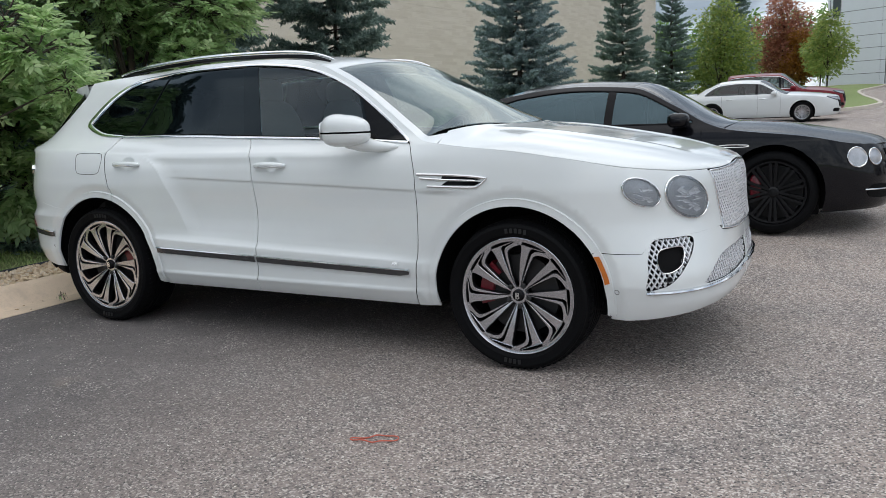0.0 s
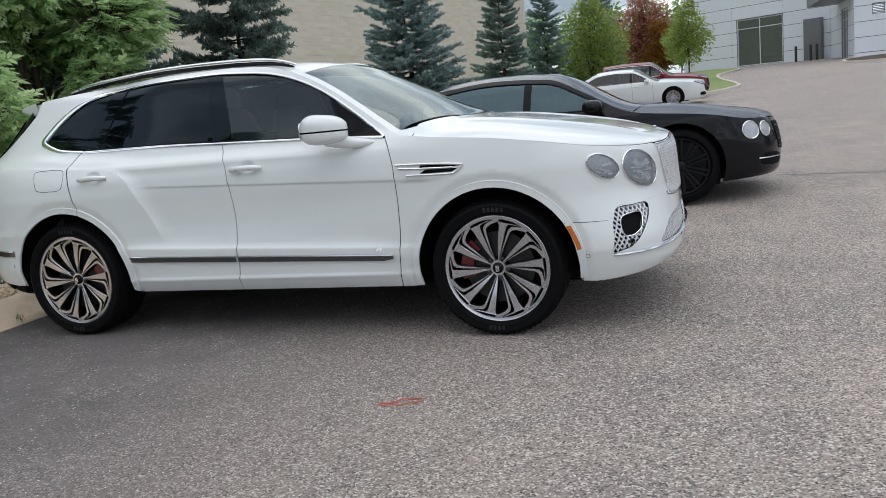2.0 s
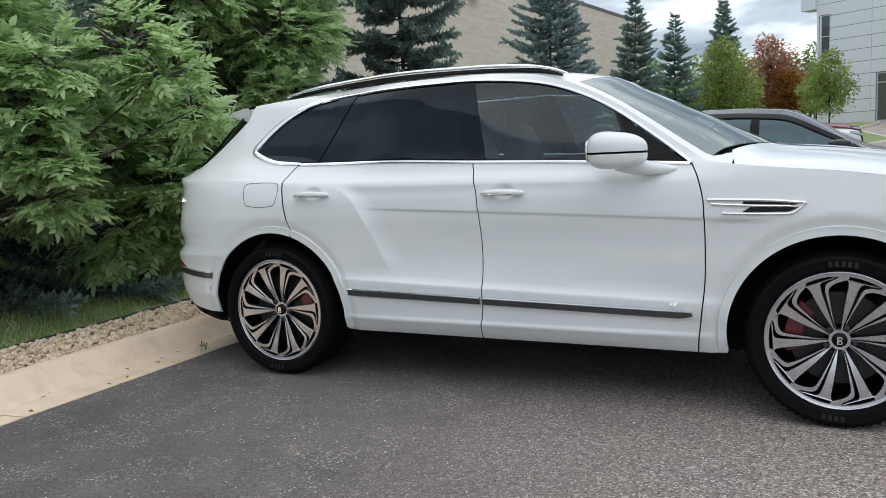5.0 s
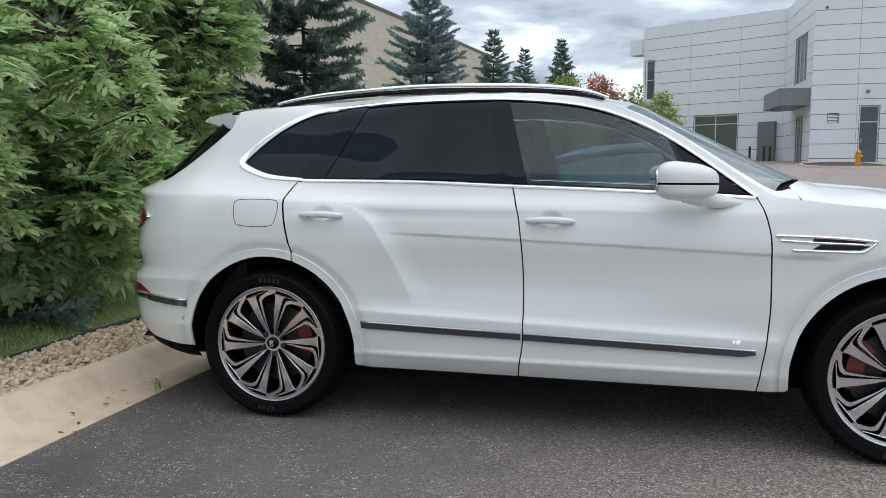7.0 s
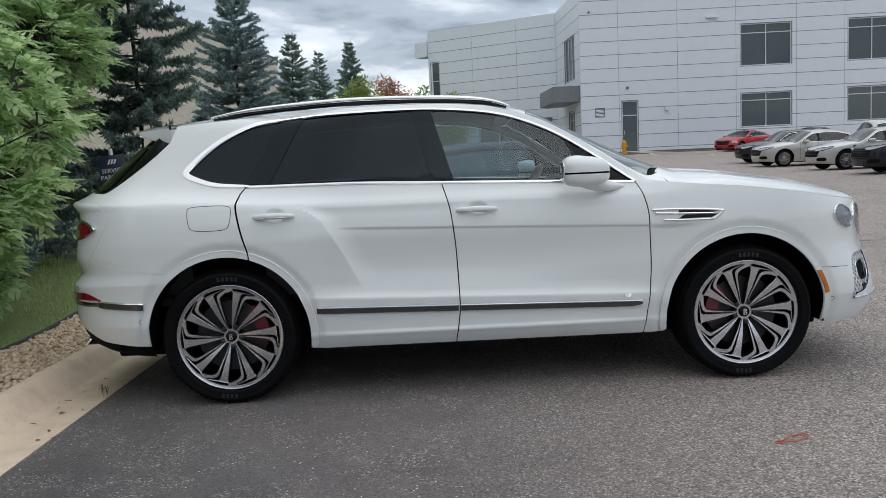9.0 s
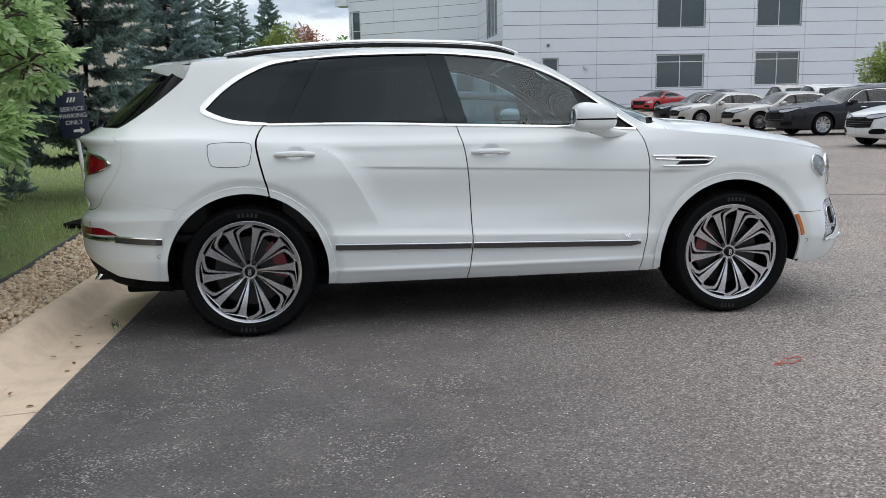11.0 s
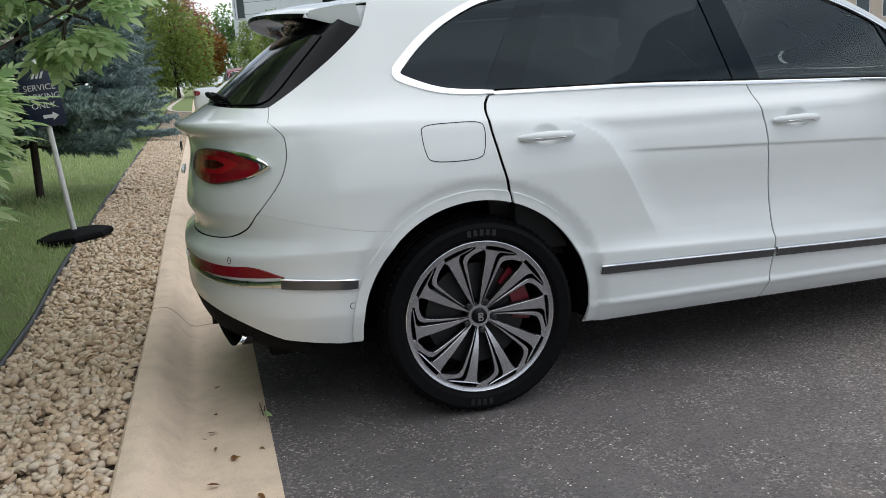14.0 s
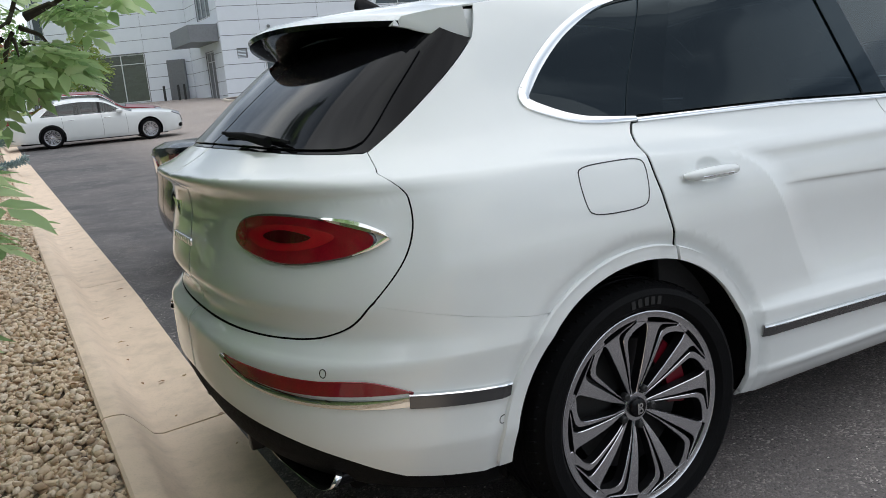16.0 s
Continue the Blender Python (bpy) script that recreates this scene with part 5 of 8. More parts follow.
def top(x, y):
    """Roof, windscreen and bonnet over the plan."""
    yb, zb = edge_at(x)
    r = min(1.0, abs(y) / max(yb, 1e-3))
    p = 2.3 + 0.9 * step(2.5, 2.9, x)
    # two soft ridges run along the bonnet
    ridge = 0.008 * math.exp(-(((abs(y) - 0.50 + 0.10 * (x - 2.6)) / 0.05) ** 2)) * step(2.6, 2.8, x) * (1 - step(3.5, 3.85, x))
    bulge = (1 - r**p) ** (1 - 0.40 * step(2.62, 3.0, x))
    return (x, y, zb + (Z_MID(x) - zb) * bulge + ridge)


# ---- the white car ----
CHROME = plain("chrome", (0.82, 0.83, 0.84), 0.08, 1.0, (0.79, 0.80, 0.81), 3.0, mottle=0.97)
SATIN = plain("satin_grey_trim", (0.13, 0.13, 0.135), 0.24, 0.7, (0.115, 0.115, 0.12), 1.5, mottle=0.94)
GLOSS_BLACK = plain("gloss_black", (0.004, 0.004, 0.005), 0.06, 0.0, (0.006, 0.006, 0.007), 2.0, specular=0.16)
MATT_BLACK = plain("matt_black", (0.005, 0.005, 0.006), 0.7, 0.0, (0.008, 0.008, 0.008), 5.0, 0.2, 200, specular=0.08)
RUBBER = plain("tyre_rubber", (0.0035, 0.0038, 0.0045), 0.58, 0.0, (0.0065, 0.0065, 0.0072), 9.0, 0.25, 180, specular=0.07)
MACHINED = plain("machined_alloy", (0.58, 0.58, 0.61), 0.24, 0.95, (0.53, 0.53, 0.56), 6.0, mottle=0.96)
DARK_ALLOY = plain("black_alloy", (0.008, 0.008, 0.009), 0.35, 0.0, scale=20.0, specular=0.2)
STEEL = plain("brake_steel", (0.030, 0.030, 0.031), 0.45, 0.3, scale=30.0)
RED_PAINT = plain("red_caliper", (0.17, 0.004, 0.014), 0.35, 0.0, scale=20.0, coat=0.5)
LEATHER = plain("pale_leather", (0.50, 0.47, 0.42), 0.55, 0.0, (0.44, 0.41, 0.37), 12.0, 0.15, 120)
HEADLINING = plain("grey_headlining", (0.10, 0.098, 0.092), 0.8, 0.0, (0.085, 0.083, 0.08), 14.0)
DARK_TRIM = plain("dark_cabin_trim", (0.03, 0.03, 0.032), 0.6, 0.0, scale=12.0)
CLEAR_TINT = glass_material("side_glass", (0.45, 0.58, 0.62), gloss=(0.88, 0.97, 1.0), ior=1.62)
PRIVACY = glass_material("privacy_glass", (0.026, 0.031, 0.037), gloss=(0.74, 0.90, 1.0), ior=1.40)
PILLAR_GLOSS = glass_material("pillar_gloss", (0.004, 0.0045, 0.005), gloss=(0.74, 0.90, 1.0), ior=1.38)
SCREEN = glass_material("windscreen_glass", (0.30, 0.37, 0.36), gloss=(0.93, 1.0, 0.98), ior=2.9)
LENS = glass_material("lamp_glass", (0.96, 0.97, 0.98), ior=1.45)
TAIL_RED = plain("red_lens", (0.30, 0.004, 0.018), 0.10, 0.0, (0.17, 0.003, 0.010), 25.0, coat=1.0)
TAIL_BRIGHT = plain("bright_red_lens", (0.42, 0.006, 0.016), 0.10, 0.0, (0.30, 0.004, 0.012), 25.0, coat=1.0)
TAIL_DARK = plain("dark_red_lens", (0.05, 0.002, 0.004), 0.12, 0.0, scale=25.0, coat=1.0)
AMBER = plain("amber_reflector", (0.60, 0.17, 0.01), 0.18, 0.0, (0.50, 0.12, 0.01), 60.0, coat=0.6)
LATTICE = plain("bright_lattice", (0.84, 0.85, 0.88), 0.28, 0.35, (0.78, 0.79, 0.82), 12.0)
LAMP_BOWL = plain("lamp_bowl", (0.62, 0.64, 0.68), 0.40, 0.1, (0.34, 0.36, 0.39), 16.0)
LAMP_SILVER = plain("lamp_reflector", (0.97, 0.98, 1.0), 0.18, 0.0, (0.86, 0.88, 0.92), 26.0)

suv = holder("luxury_suv", "white luxury sport utility vehicle with chrome trim and dark multi-spoke wheels", "car")
G = 0.0034  # half a shut gap


def s_at(x, z):
    lo, hi = S_R - L_R, S_F + L_F
    for _ in range(40):
        mid = (lo + hi) / 2
        if side(mid, z)[0] < x:
            lo = mid
        else:
            hi = mid
    return (lo + hi) / 2


def arch(hx, r, a0, a1, n=40):
    """Points along a wheel opening, from angle a0 to a1 (degrees, 90 is up)."""
    out = []
    for k in range(n + 1):
        a = radians(a0 + (a1 - a0) * k / n)
        x, z = hx + r * math.cos(a), HUB_Z + r * math.sin(a)
        out.append((s_at(x, z), z))
    return out


def by_z(points):
    f = curve_of(sorted((z, s) for s, z in points))
    return lambda z: f(z)


DOOR_F = by_z([(2.375, 1.178), (2.408, 1.109), (2.435, 0.979), (2.442, 0.714), (2.403, 0.30)])
DOOR_B = by_z([(1.244, 1.27), (1.252, 1.238), (1.302, 1.041), (1.326, 0.769), (1.331, 0.521), (1.304, 0.30)])
DOOR_R = by_z([(0.128, 1.255), (0.088, 1.20), (0.076, 1.15), (0.095, 1.03), (0.122, 0.921), (0.141, 0.840)])
BELT = curve_of([(-0.06, 1.262), (0.137, 1.247), (0.677, 1.244), (1.252, 1.225), (1.905, 1.203), (2.375, 1.180)])
SILL = 0.292
R_ARCH = 0.468


def zrun(f, z0, z1, off=0.0, d=0.025):
    n = max(2, math.ceil(abs(z1 - z0) / d))
    return [(f(z0 + (z1 - z0) * k / n) + off, z0 + (z1 - z0) * k / n) for k in range(n + 1)]


def srun(f, s0, s1, off=0.0, d=0.03):
    n = max(2, math.ceil(abs(s1 - s0) / d))
    return [(s0 + (s1 - s0) * k / n, f(s0 + (s1 - s0) * k / n) + off) for k in range(n + 1)]


# outline of the side glazing, drawn round its chrome
WIN_TOP = smooth_path([(2.375, 1.180), (2.17, 1.333), (1.964, 1.470), (1.77, 1.562), (1.58, 1.618), (1.35, 1.648), (1.10, 1.660), (0.668, 1.653), (0.393, 1.638), (0.16, 1.607), (-0.009, 1.535), (-0.128, 1.452), (-0.222, 1.362)], 0.02)
WIN_BACK = smooth_path([(-0.222, 1.362), (-0.234, 1.338), (-0.205, 1.312), (-0.063, 1.264), (0.137, 1.247)], 0.015)
GATE = smooth_path([(-0.797, 1.243), (-0.696, 1.175), (-0.684, 1.12), (-0.690, 1.053), (-0.710, 0.999), (-0.752, 0.946), (-0.835, 0.872), (-0.94, 0.812), (-1.085, 0.774), (-1.258, 0.760), (-1.50, 0.752), (-1.749, 0.748)], 0.02)
gate_mid = next(k for k, q in enumerate(GATE) if q[1] < 0.873)


ROWS = [srun(crease_z, 0.56, 2.45, o, 0.02) for o in (0.010, 0.003, -0.002, -0.007, -0.016)] + [srun(lambda s, z=z: z, 0.40, 2.5, 0.0, 0.02) for z in (0.305, 0.33, 0.36, 0.371, 0.379, 0.388, 0.40, 1.10, 1.118)]
ROWS += [srun(lambda s, z=z: z - ledge_z(s), 0.45, 2.5, 0.0, 0.02) for z in (0.560, 0.574, 0.581, 0.588, 0.600, 0.622)]
ROWS += [[(HAUNCH(z) + o, z) for z in (0.62 + 0.0155 * k for k in range(34))] for o in (-0.012, -0.003, 0.006, 0.016, 0.032, 0.06)]
for _s, _z in CUPS:
    ROWS += [[(_s + 0.062 * r * math.cos(math.pi * k / n), _z + 0.042 * r * math.sin(math.pi * k / n)) for k in range(2 * n)] for r, n in ((1.12, 18), (1.0, 18), (0.88, 16), (0.72, 14), (0.5, 10), (0.25, 6))]
ROWS_REAR = [srun(lambda s, z=z: z, -0.9, 0.1, 0.0, 0.02) for z in (1.145, 1.16, 1.172, 1.182, 1.192, 1.205, 1.22)] + [srun(lambda s, z=z: z - 0.042 * step(-0.45, 0.40, s), -0.45, 0.45, 0.0, 0.02) for z in (1.172, 1.182, 1.192)]
ROWS_GATE = [srun(lambda s, z=z: z, -1.745, -0.5, 0.0, 0.025) for z in (1.13, 1.148, 1.165, 1.178, 1.188, 1.198, 1.21, 0.785, 0.80, 0.845, 0.860, 0.872, 0.884)]
ROWS_BUMPER = [srun(lambda s, z=z: z, -1.745, -0.3, 0.0, 0.022) for z in (0.455, 0.468, 0.478, 0.49, 0.69, 0.705, 0.714, 0.722, 0.732, 0.75)]


ARCS_F = [arch(HUB_F, r, -4, 184, 70) for r in (0.500, 0.505, 0.512, 0.521, 0.532, 0.548)]
ARCS_R = [arch(HUB_R, r, -4, 184, 70) for r in (0.500, 0.505, 0.512, 0.521, 0.532, 0.548)]


def build_suv_skin():
    # front door
    loop = zrun(DOOR_F, 1.172, SILL, -G) + straight([(DOOR_F(SILL) - G, SILL), (DOOR_B(SILL) + G, SILL)])[1:-1] + zrun(DOOR_B, SILL, BELT(1.25) - 0.010, G) + srun(BELT, 1.26, 2.36, -0.010)
    doors = skin("front_door", side, loop, PAINT_WHITE, suv, sides="both", d=0.022, lines=ROWS)
    # rear door, cut round the wheel opening
    a1 = math.degrees(math.asin((SILL - HUB_Z) / R_ARCH))
    a0 = math.degrees(math.acos((0.141 - HUB_R) / R_ARCH))
    loop = zrun(DOOR_B, BELT(1.25) - 0.010, SILL, -G) + straight([(DOOR_B(SILL) - G, SILL), (0.46, SILL)])[1:-1]
    loop += arch(HUB_R, R_ARCH, a1, a0 - 0.5) + zrun(DOOR_R, 0.845, BELT(0.13) - 0.012, 1.7 * G) + srun(BELT, 0.14, 1.24, -0.010)
    rdoors = skin("rear_door", side, loop, PAINT_WHITE, suv, sides="both", d=0.020, lines=ROWS + ROWS_REAR + ARCS_R)
    # rear quarter with roof side and pillars
    loop = [(q[0] + G, q[1]) for q in GATE[: gate_mid]][::-1]
    loop += straight([(-0.797 + G, 1.243), (-0.352, 1.524)])[1:] + straight([(-0.352, 1.524), (-0.30, Z_EDGE(-0.30))])[1:]
    loop += srun(Z_EDGE, -0.29, 2.47) + [(2.42, 1.180)] + zrun(DOOR_F, 1.172, 1.180, G)
    loop += WIN_TOP[1:] + WIN_BACK[1:-1] + zrun(DOOR_R, BELT(0.13) - 0.012, 0.845, -1.7 * G) + arch(HUB_R, R_ARCH, a0 + 0.5, 126.6)
    loop += straight([arch(HUB_R, R_ARCH, 126.6, 126.7, 1)[0], (GATE[gate_mid][0] + G, GATE[gate_mid][1] - G)])[1:]
    skin("rear_quarter_panel", side, loop, PAINT_WHITE, suv, sides="both", d=0.022, lines=ROWS_REAR + ARCS_R)
    # front wing
    af0 = math.degrees(math.acos((3.425 - HUB_F) / R_ARCH))
    loop = zrun(DOOR_F, SILL, 1.176, G) + [(2.44, 1.183)] + srun(Z_EDGE, 2.47, 4.115)
    loop += smooth_path([(4.128, 0.985), (4.172, 0.83), (4.213, 0.716)], 0.02) + smooth_path([(4.15, 0.712), (3.95, 0.706), (3.70, 0.700), (3.62, 0.66), (3.575, 0.632)], 0.02)
    loop += straight([(3.575, 0.632), (3.345, 0.636)])[1:] + arch(HUB_F, R_ARCH, 31.5, 190.5) + [(2.53, SILL)]
    skin("front_wing", side, loop, PAINT_WHITE, suv, sides="both", d=0.022, lines=ARCS_F)
    # front bumper with its three openings
    intake = smooth_path([(3.675, 0.690), (3.80, 0.697), (3.925, 0.695), (3.935, 0.655), (3.885, 0.595), (3.72, 0.490), (3.62, 0.462), (3.548, 0.456), (3.565, 0.53), (3.61, 0.63)], 0.02, True)
    low = smooth_path([(3.985, 0.472), (4.10, 0.545), (4.22, 0.590), (4.40, 0.602), (4.548, 0.603)], 0.02) + smooth_path([(4.548, 0.478), (4.30, 0.468), (4.02, 0.462)], 0.02)
    loop = arch(HUB_F, R_ARCH, 31.0, -9) + smooth_path([(3.362, 0.295), (3.54, 0.297), (3.94, 0.325), (4.25, 0.347), (4.549, 0.356)], 0.025)[1:]
    loop += straight([(4.549, 0.356), (4.549, 0.672)])[1:] + smooth_path([(4.549, 0.672), (4.40, 0.675), (4.215, 0.695), (4.195, 0.711), (4.15, 0.7115), (3.95, 0.7055), (3.70, 0.6993), (3.62, 0.6593), (3.575, 0.630)], 0.02)[1:]
    skin("front_bumper", side, loop, PAINT_WHITE, suv, holes=(intake, low), sides="RL", d=0.022, lines=ARCS_F)
    # rear bumper, tailgate
    loop = [(q[0], q[1] - 1.1 * G) for q in GATE[gate_mid:]] + straight([(-1.749, 0.744), (-1.749, 0.530)])[1:]
    loop += smooth_path([(-1.749, 0.530), (-1.455, 0.508), (-1.23, 0.484), (-1.063, 0.455), (-0.955, 0.431), (-0.853, 0.402), (-0.775, 0.380)], 0.025)[1:] + straight([(-0.775, 0.380), (-0.43, 0.350)], 0.025)[1:]
    loop += arch(HUB_R, R_ARCH, 184.8, 126.8)
    skin("rear_bumper", side, loop, PAINT_WHITE, suv, sides="RL", d=0.022, lines=ROWS_BUMPER + ARCS_R)
    loop = [(q[0] - 0.8 * G, q[1] + 0.4 * G) for q in GATE] + straight([(-1.749, 0.752), (-1.749, 1.262)])[1:] + smooth_path([(-1.749, 1.262), (-1.45, 1.260), (-1.05, 1.246), (-0.80, 1.240)], 0.02)[1:-1]
    gate = skin("tailgate", side, loop, PAINT_WHITE, suv, sides="RL", d=0.022, lines=ROWS_GATE)[0]
    # rear window with its black borders
    glass = smooth_path([(-0.802, 1.246), (-1.05, 1.250), (-1.45, 1.264), (-1.749, 1.267)], 0.02)[::-1] + straight([(-0.80, 1.246), (-0.36, 1.524)])[1:] + straight([(-0.36, 1.524), (-0.62, 1.560), (-1.749, 1.585), (-1.749, 1.27)], 0.03)[1:-1]
    back = skin("rear_window_surround", side, glass, GLOSS_BLACK, gate, sides="RL", d=0.03, offset=-0.004)
    pane = smooth_path([(-1.749, 1.276), (-1.45, 1.272), (-1.0, 1.257), (-0.86, 1.263), (-0.815, 1.30), (-0.765, 1.40), (-0.715, 1.50)], 0.02) + straight([(-0.715, 1.50), (-1.749, 1.53), (-1.749, 1.28)], 0.03)[1:-1]
    skin("rear_window", side, pane, GLOSS_BLACK, gate, sides="RL", d=0.03, offset=0.002, flange=0.004, label="dark glossy heated rear window")
    # raised wheel arch trims, cut at the rear door gap
    for hx, spans in ((HUB_F, ((31.4, 189.5), (-8.0, 31.0))), (HUB_R, ((-9.5, a0 - 0.75), (a0 + 0.75, 183.0)))):
        for b0, b1 in spans:
            o0 = 2.3 if hx == HUB_R and b0 > 0 else 0.0
            o1 = 2.3 if hx == HUB_R and b1 < 120 else 0.0
            ring = arch(hx, R_ARCH - 0.003, b0, b1) + arch(hx, 0.506, b1 + o1, b0 + o0)
            skin("arch_trim", side, ring, PAINT_WHITE, suv, sides="both", d=0.022, offset=0.014, flange=0.016)
    # black lower apron
    loop = smooth_path([(-1.749, 0.520), (-1.455, 0.498), (-1.23, 0.474), (-1.063, 0.446), (-0.955, 0.422), (-0.853, 0.394), (-0.775, 0.372), (-0.66, 0.355)], 0.025) + straight([(-0.66, 0.358), (-0.66, 0.315), (-1.10, 0.355), (-1.749, 0.40), (-1.749, 0.51)], 0.03)[1:-1]
    skin("rear_apron", side, loop, MATT_BLACK, suv, sides="RL", offset=-0.006, flange=0.05)
    loop = smooth_path([(4.549, 0.352), (4.25, 0.343), (3.94, 0.321), (3.54, 0.292)], 0.025) + straight([(3.54, 0.292), (3.5, 0.262), (4.549, 0.305), (4.549, 0.345)], 0.03)[1:-1]
    skin("front_apron", side, loop, MATT_BLACK, suv, sides="RL", offset=-0.06, flange=0.05)
    # dark inner shell behind the gaps
    shell = straight([(0.46, 0.29), (2.53, 0.29)])[::-1] + arch(HUB_R, 0.475, -14, 195)[0:] + straight([(s_at(-0.455, 0.27), 0.27), (-0.9, 0.30), (-1.749, 0.34), (-1.749, 1.24), (-0.8, 1.22), (-0.3, 1.22), (2.3, 1.15), (3.0, 1.08), (3.6, 1.0), (4.549, 0.96), (4.549, 0.36), (3.6, 0.30)], 0.03)[1:] + arch(HUB_F, 0.475, -8, 195)
    skin("inner_shell", side, shell, MATT_BLACK, suv, sides="RL", d=0.06, offset=-0.022, flange=0.0)
    return intake, low, gate


intake_loop, low_loop, tailgate = build_suv_skin()


def build_suv_top():
    xs = lambda a, b, d=0.03: [a + (b - a) * k / max(2, math.ceil(abs(b - a) / d)) for k in range(max(2, math.ceil(abs(b - a) / d)) + 1)]
    rail = lambda x, off: (x, -(edge_at(x)[0] - off))
    screen_top = lambda y: 1.845 - 0.060 * (y / 0.7) ** 2
    screen_low = lambda y: 2.692 - 0.185 * (y / 0.75) ** 2
    hood_back = lambda y: 2.712 - 0.185 * (y / 0.80) ** 2
    hood_front = lambda y: 3.925 - 0.105 * (abs(y) / 0.55) ** 2.3
    ys = xs(0.0, -0.66)
    # roof
    loop = [rail(x, 0.001) for x in xs(-0.30, 1.74)] + [(screen_top(y) - 0.004, y) for y in xs(-0.70, 0.0)]
    loop = [q for q in loop if q[1] <= 0] + straight([(1.84, 0.0), (-0.46, 0.0)])[1:] + [(-0.46 + 0.10 * (y / 0.62) ** 2, y) for y in xs(0.0, -0.62)][1:]
    skin("roof", top, loop, PAINT_WHITE, suv, sides="RL", d=0.03)
    # windscreen, set between the pillars
    pillar = [(x, -(edge_at(x)[0] - 0.060)) for x in xs(1.80, 2.46)]
    loop = pillar + [(screen_low(y), y) for y in xs(-0.765, 0.0)] + straight([(screen_low(0), 0.0), (screen_top(0), 0.0)])[1:-1] + [(screen_top(y), y) for y in xs(0.0, -0.685)]
    skin("windscreen", top, loop, SCREEN, suv, sides="RL", d=0.03, offset=-0.002, flange=0.006)
    # white pillars beside it
    loop = [rail(x, 0.001) for x in xs(1.70, 2.552)] + [(x, -(edge_at(x)[0] - 0.056 - 0.10 * step(2.46, 2.56, x))) for x in xs(2.552, 1.70)]
    skin("windscreen_pillar", top, loop, PAINT_WHITE, suv, sides="both", d=0.025)
    # black scuttle
    loop = [(screen_low(y) - 0.03, y) for y in xs(-0.80, 0.0)] + [(hood_back(y) + 0.05, y) for y in xs(0.0, -0.80)]
    skin("scuttle", top, loop, MATT_BLACK, suv, sides="RL", d=0.03, offset=-0.022, flange=0.0)
    # bonnet
    loop = [(hood_back(y), y) for y in xs(0.0, -0.78)] + [(q[0] - 0.001, q[1] + 0.001) for q in EDGE if q[0] > 2.56][:-1] + straight([(EDGE[-1][0], 0.0), (2.75, 0.0)])[:-1]
    shoulder = [[(x, -(edge_at(x)[0] - o)) for x in xs(2.72, 3.78)] for o in (0.004, 0.009, 0.016, 0.026)]
    skin("bonnet", top, loop, PAINT_WHITE, suv, sides="RL", d=0.028, lines=shoulder)


build_suv_top()


def build_suv_glazing():
    outline = clean_loop(WIN_TOP + WIN_BACK[1:] + srun(BELT, 0.16, 2.36, 0.002))
    inner = inset(outline, 0.012)
    cuts = (((0.335, 1.64), (0.095, 1.24)), ((0.455, 1.645), (0.245, 1.24)), ((1.095, 1.67), (1.205, 1.22)), ((1.205, 1.67), (1.335, 1.215)), ((1.955, 1.53), (2.10, 1.18)), ((1.97, 1.53), (2.12, 1.18)))
    kinds = (("quarter_window", PRIVACY, -0.006), ("pillar_cover", PILLAR_GLOSS, 0.0), ("rear_door_window", PRIVACY, -0.006), ("pillar_cover", PILLAR_GLOSS, 0.0), ("front_door_window", CLEAR_TINT, -0.006), ("window_divider", PILLAR_GLOSS, 0.0), ("front_quarter_window", GLOSS_BLACK, -0.006))
    for k, (name, mt, off) in enumerate(kinds):
        loop = inner
        if k > 0:
            b, a = cuts[k - 1]
            loop = clip(loop, b, a)
        if k < len(cuts):
            b, a = cuts[k]
            loop = clip(loop, a, b)
        skin(name, side, loop, mt, suv, sides="both", d=0.04, offset=off, flange=0.008)
    for mirror in (False, True):
        bm = bmesh.new()
        ribbon(bm, side, WIN_TOP, lambda t: 0.016 + 0.026 * max(0.0, t - 0.68) / 0.32, 0.008, 0.0, mirror)
        ribbon(bm, side, WIN_BACK, lambda t: 0.042 - 0.024 * t, 0.008, 0.0, mirror)
        ribbon(bm, side, srun(BELT, 0.137, 2.37, -0.004), 0.017, 0.008, 0.0, mirror)
        part("window_chrome", bm, CHROME, suv)


build_suv_glazing()


def on_side(s, z, out=0.0):
    return Vector(side(s, z)) + normal_of(side, s, z) * out


def mirrored(v, m):
    return Vector((v[0], -v[1] if m else v[1], v[2]))


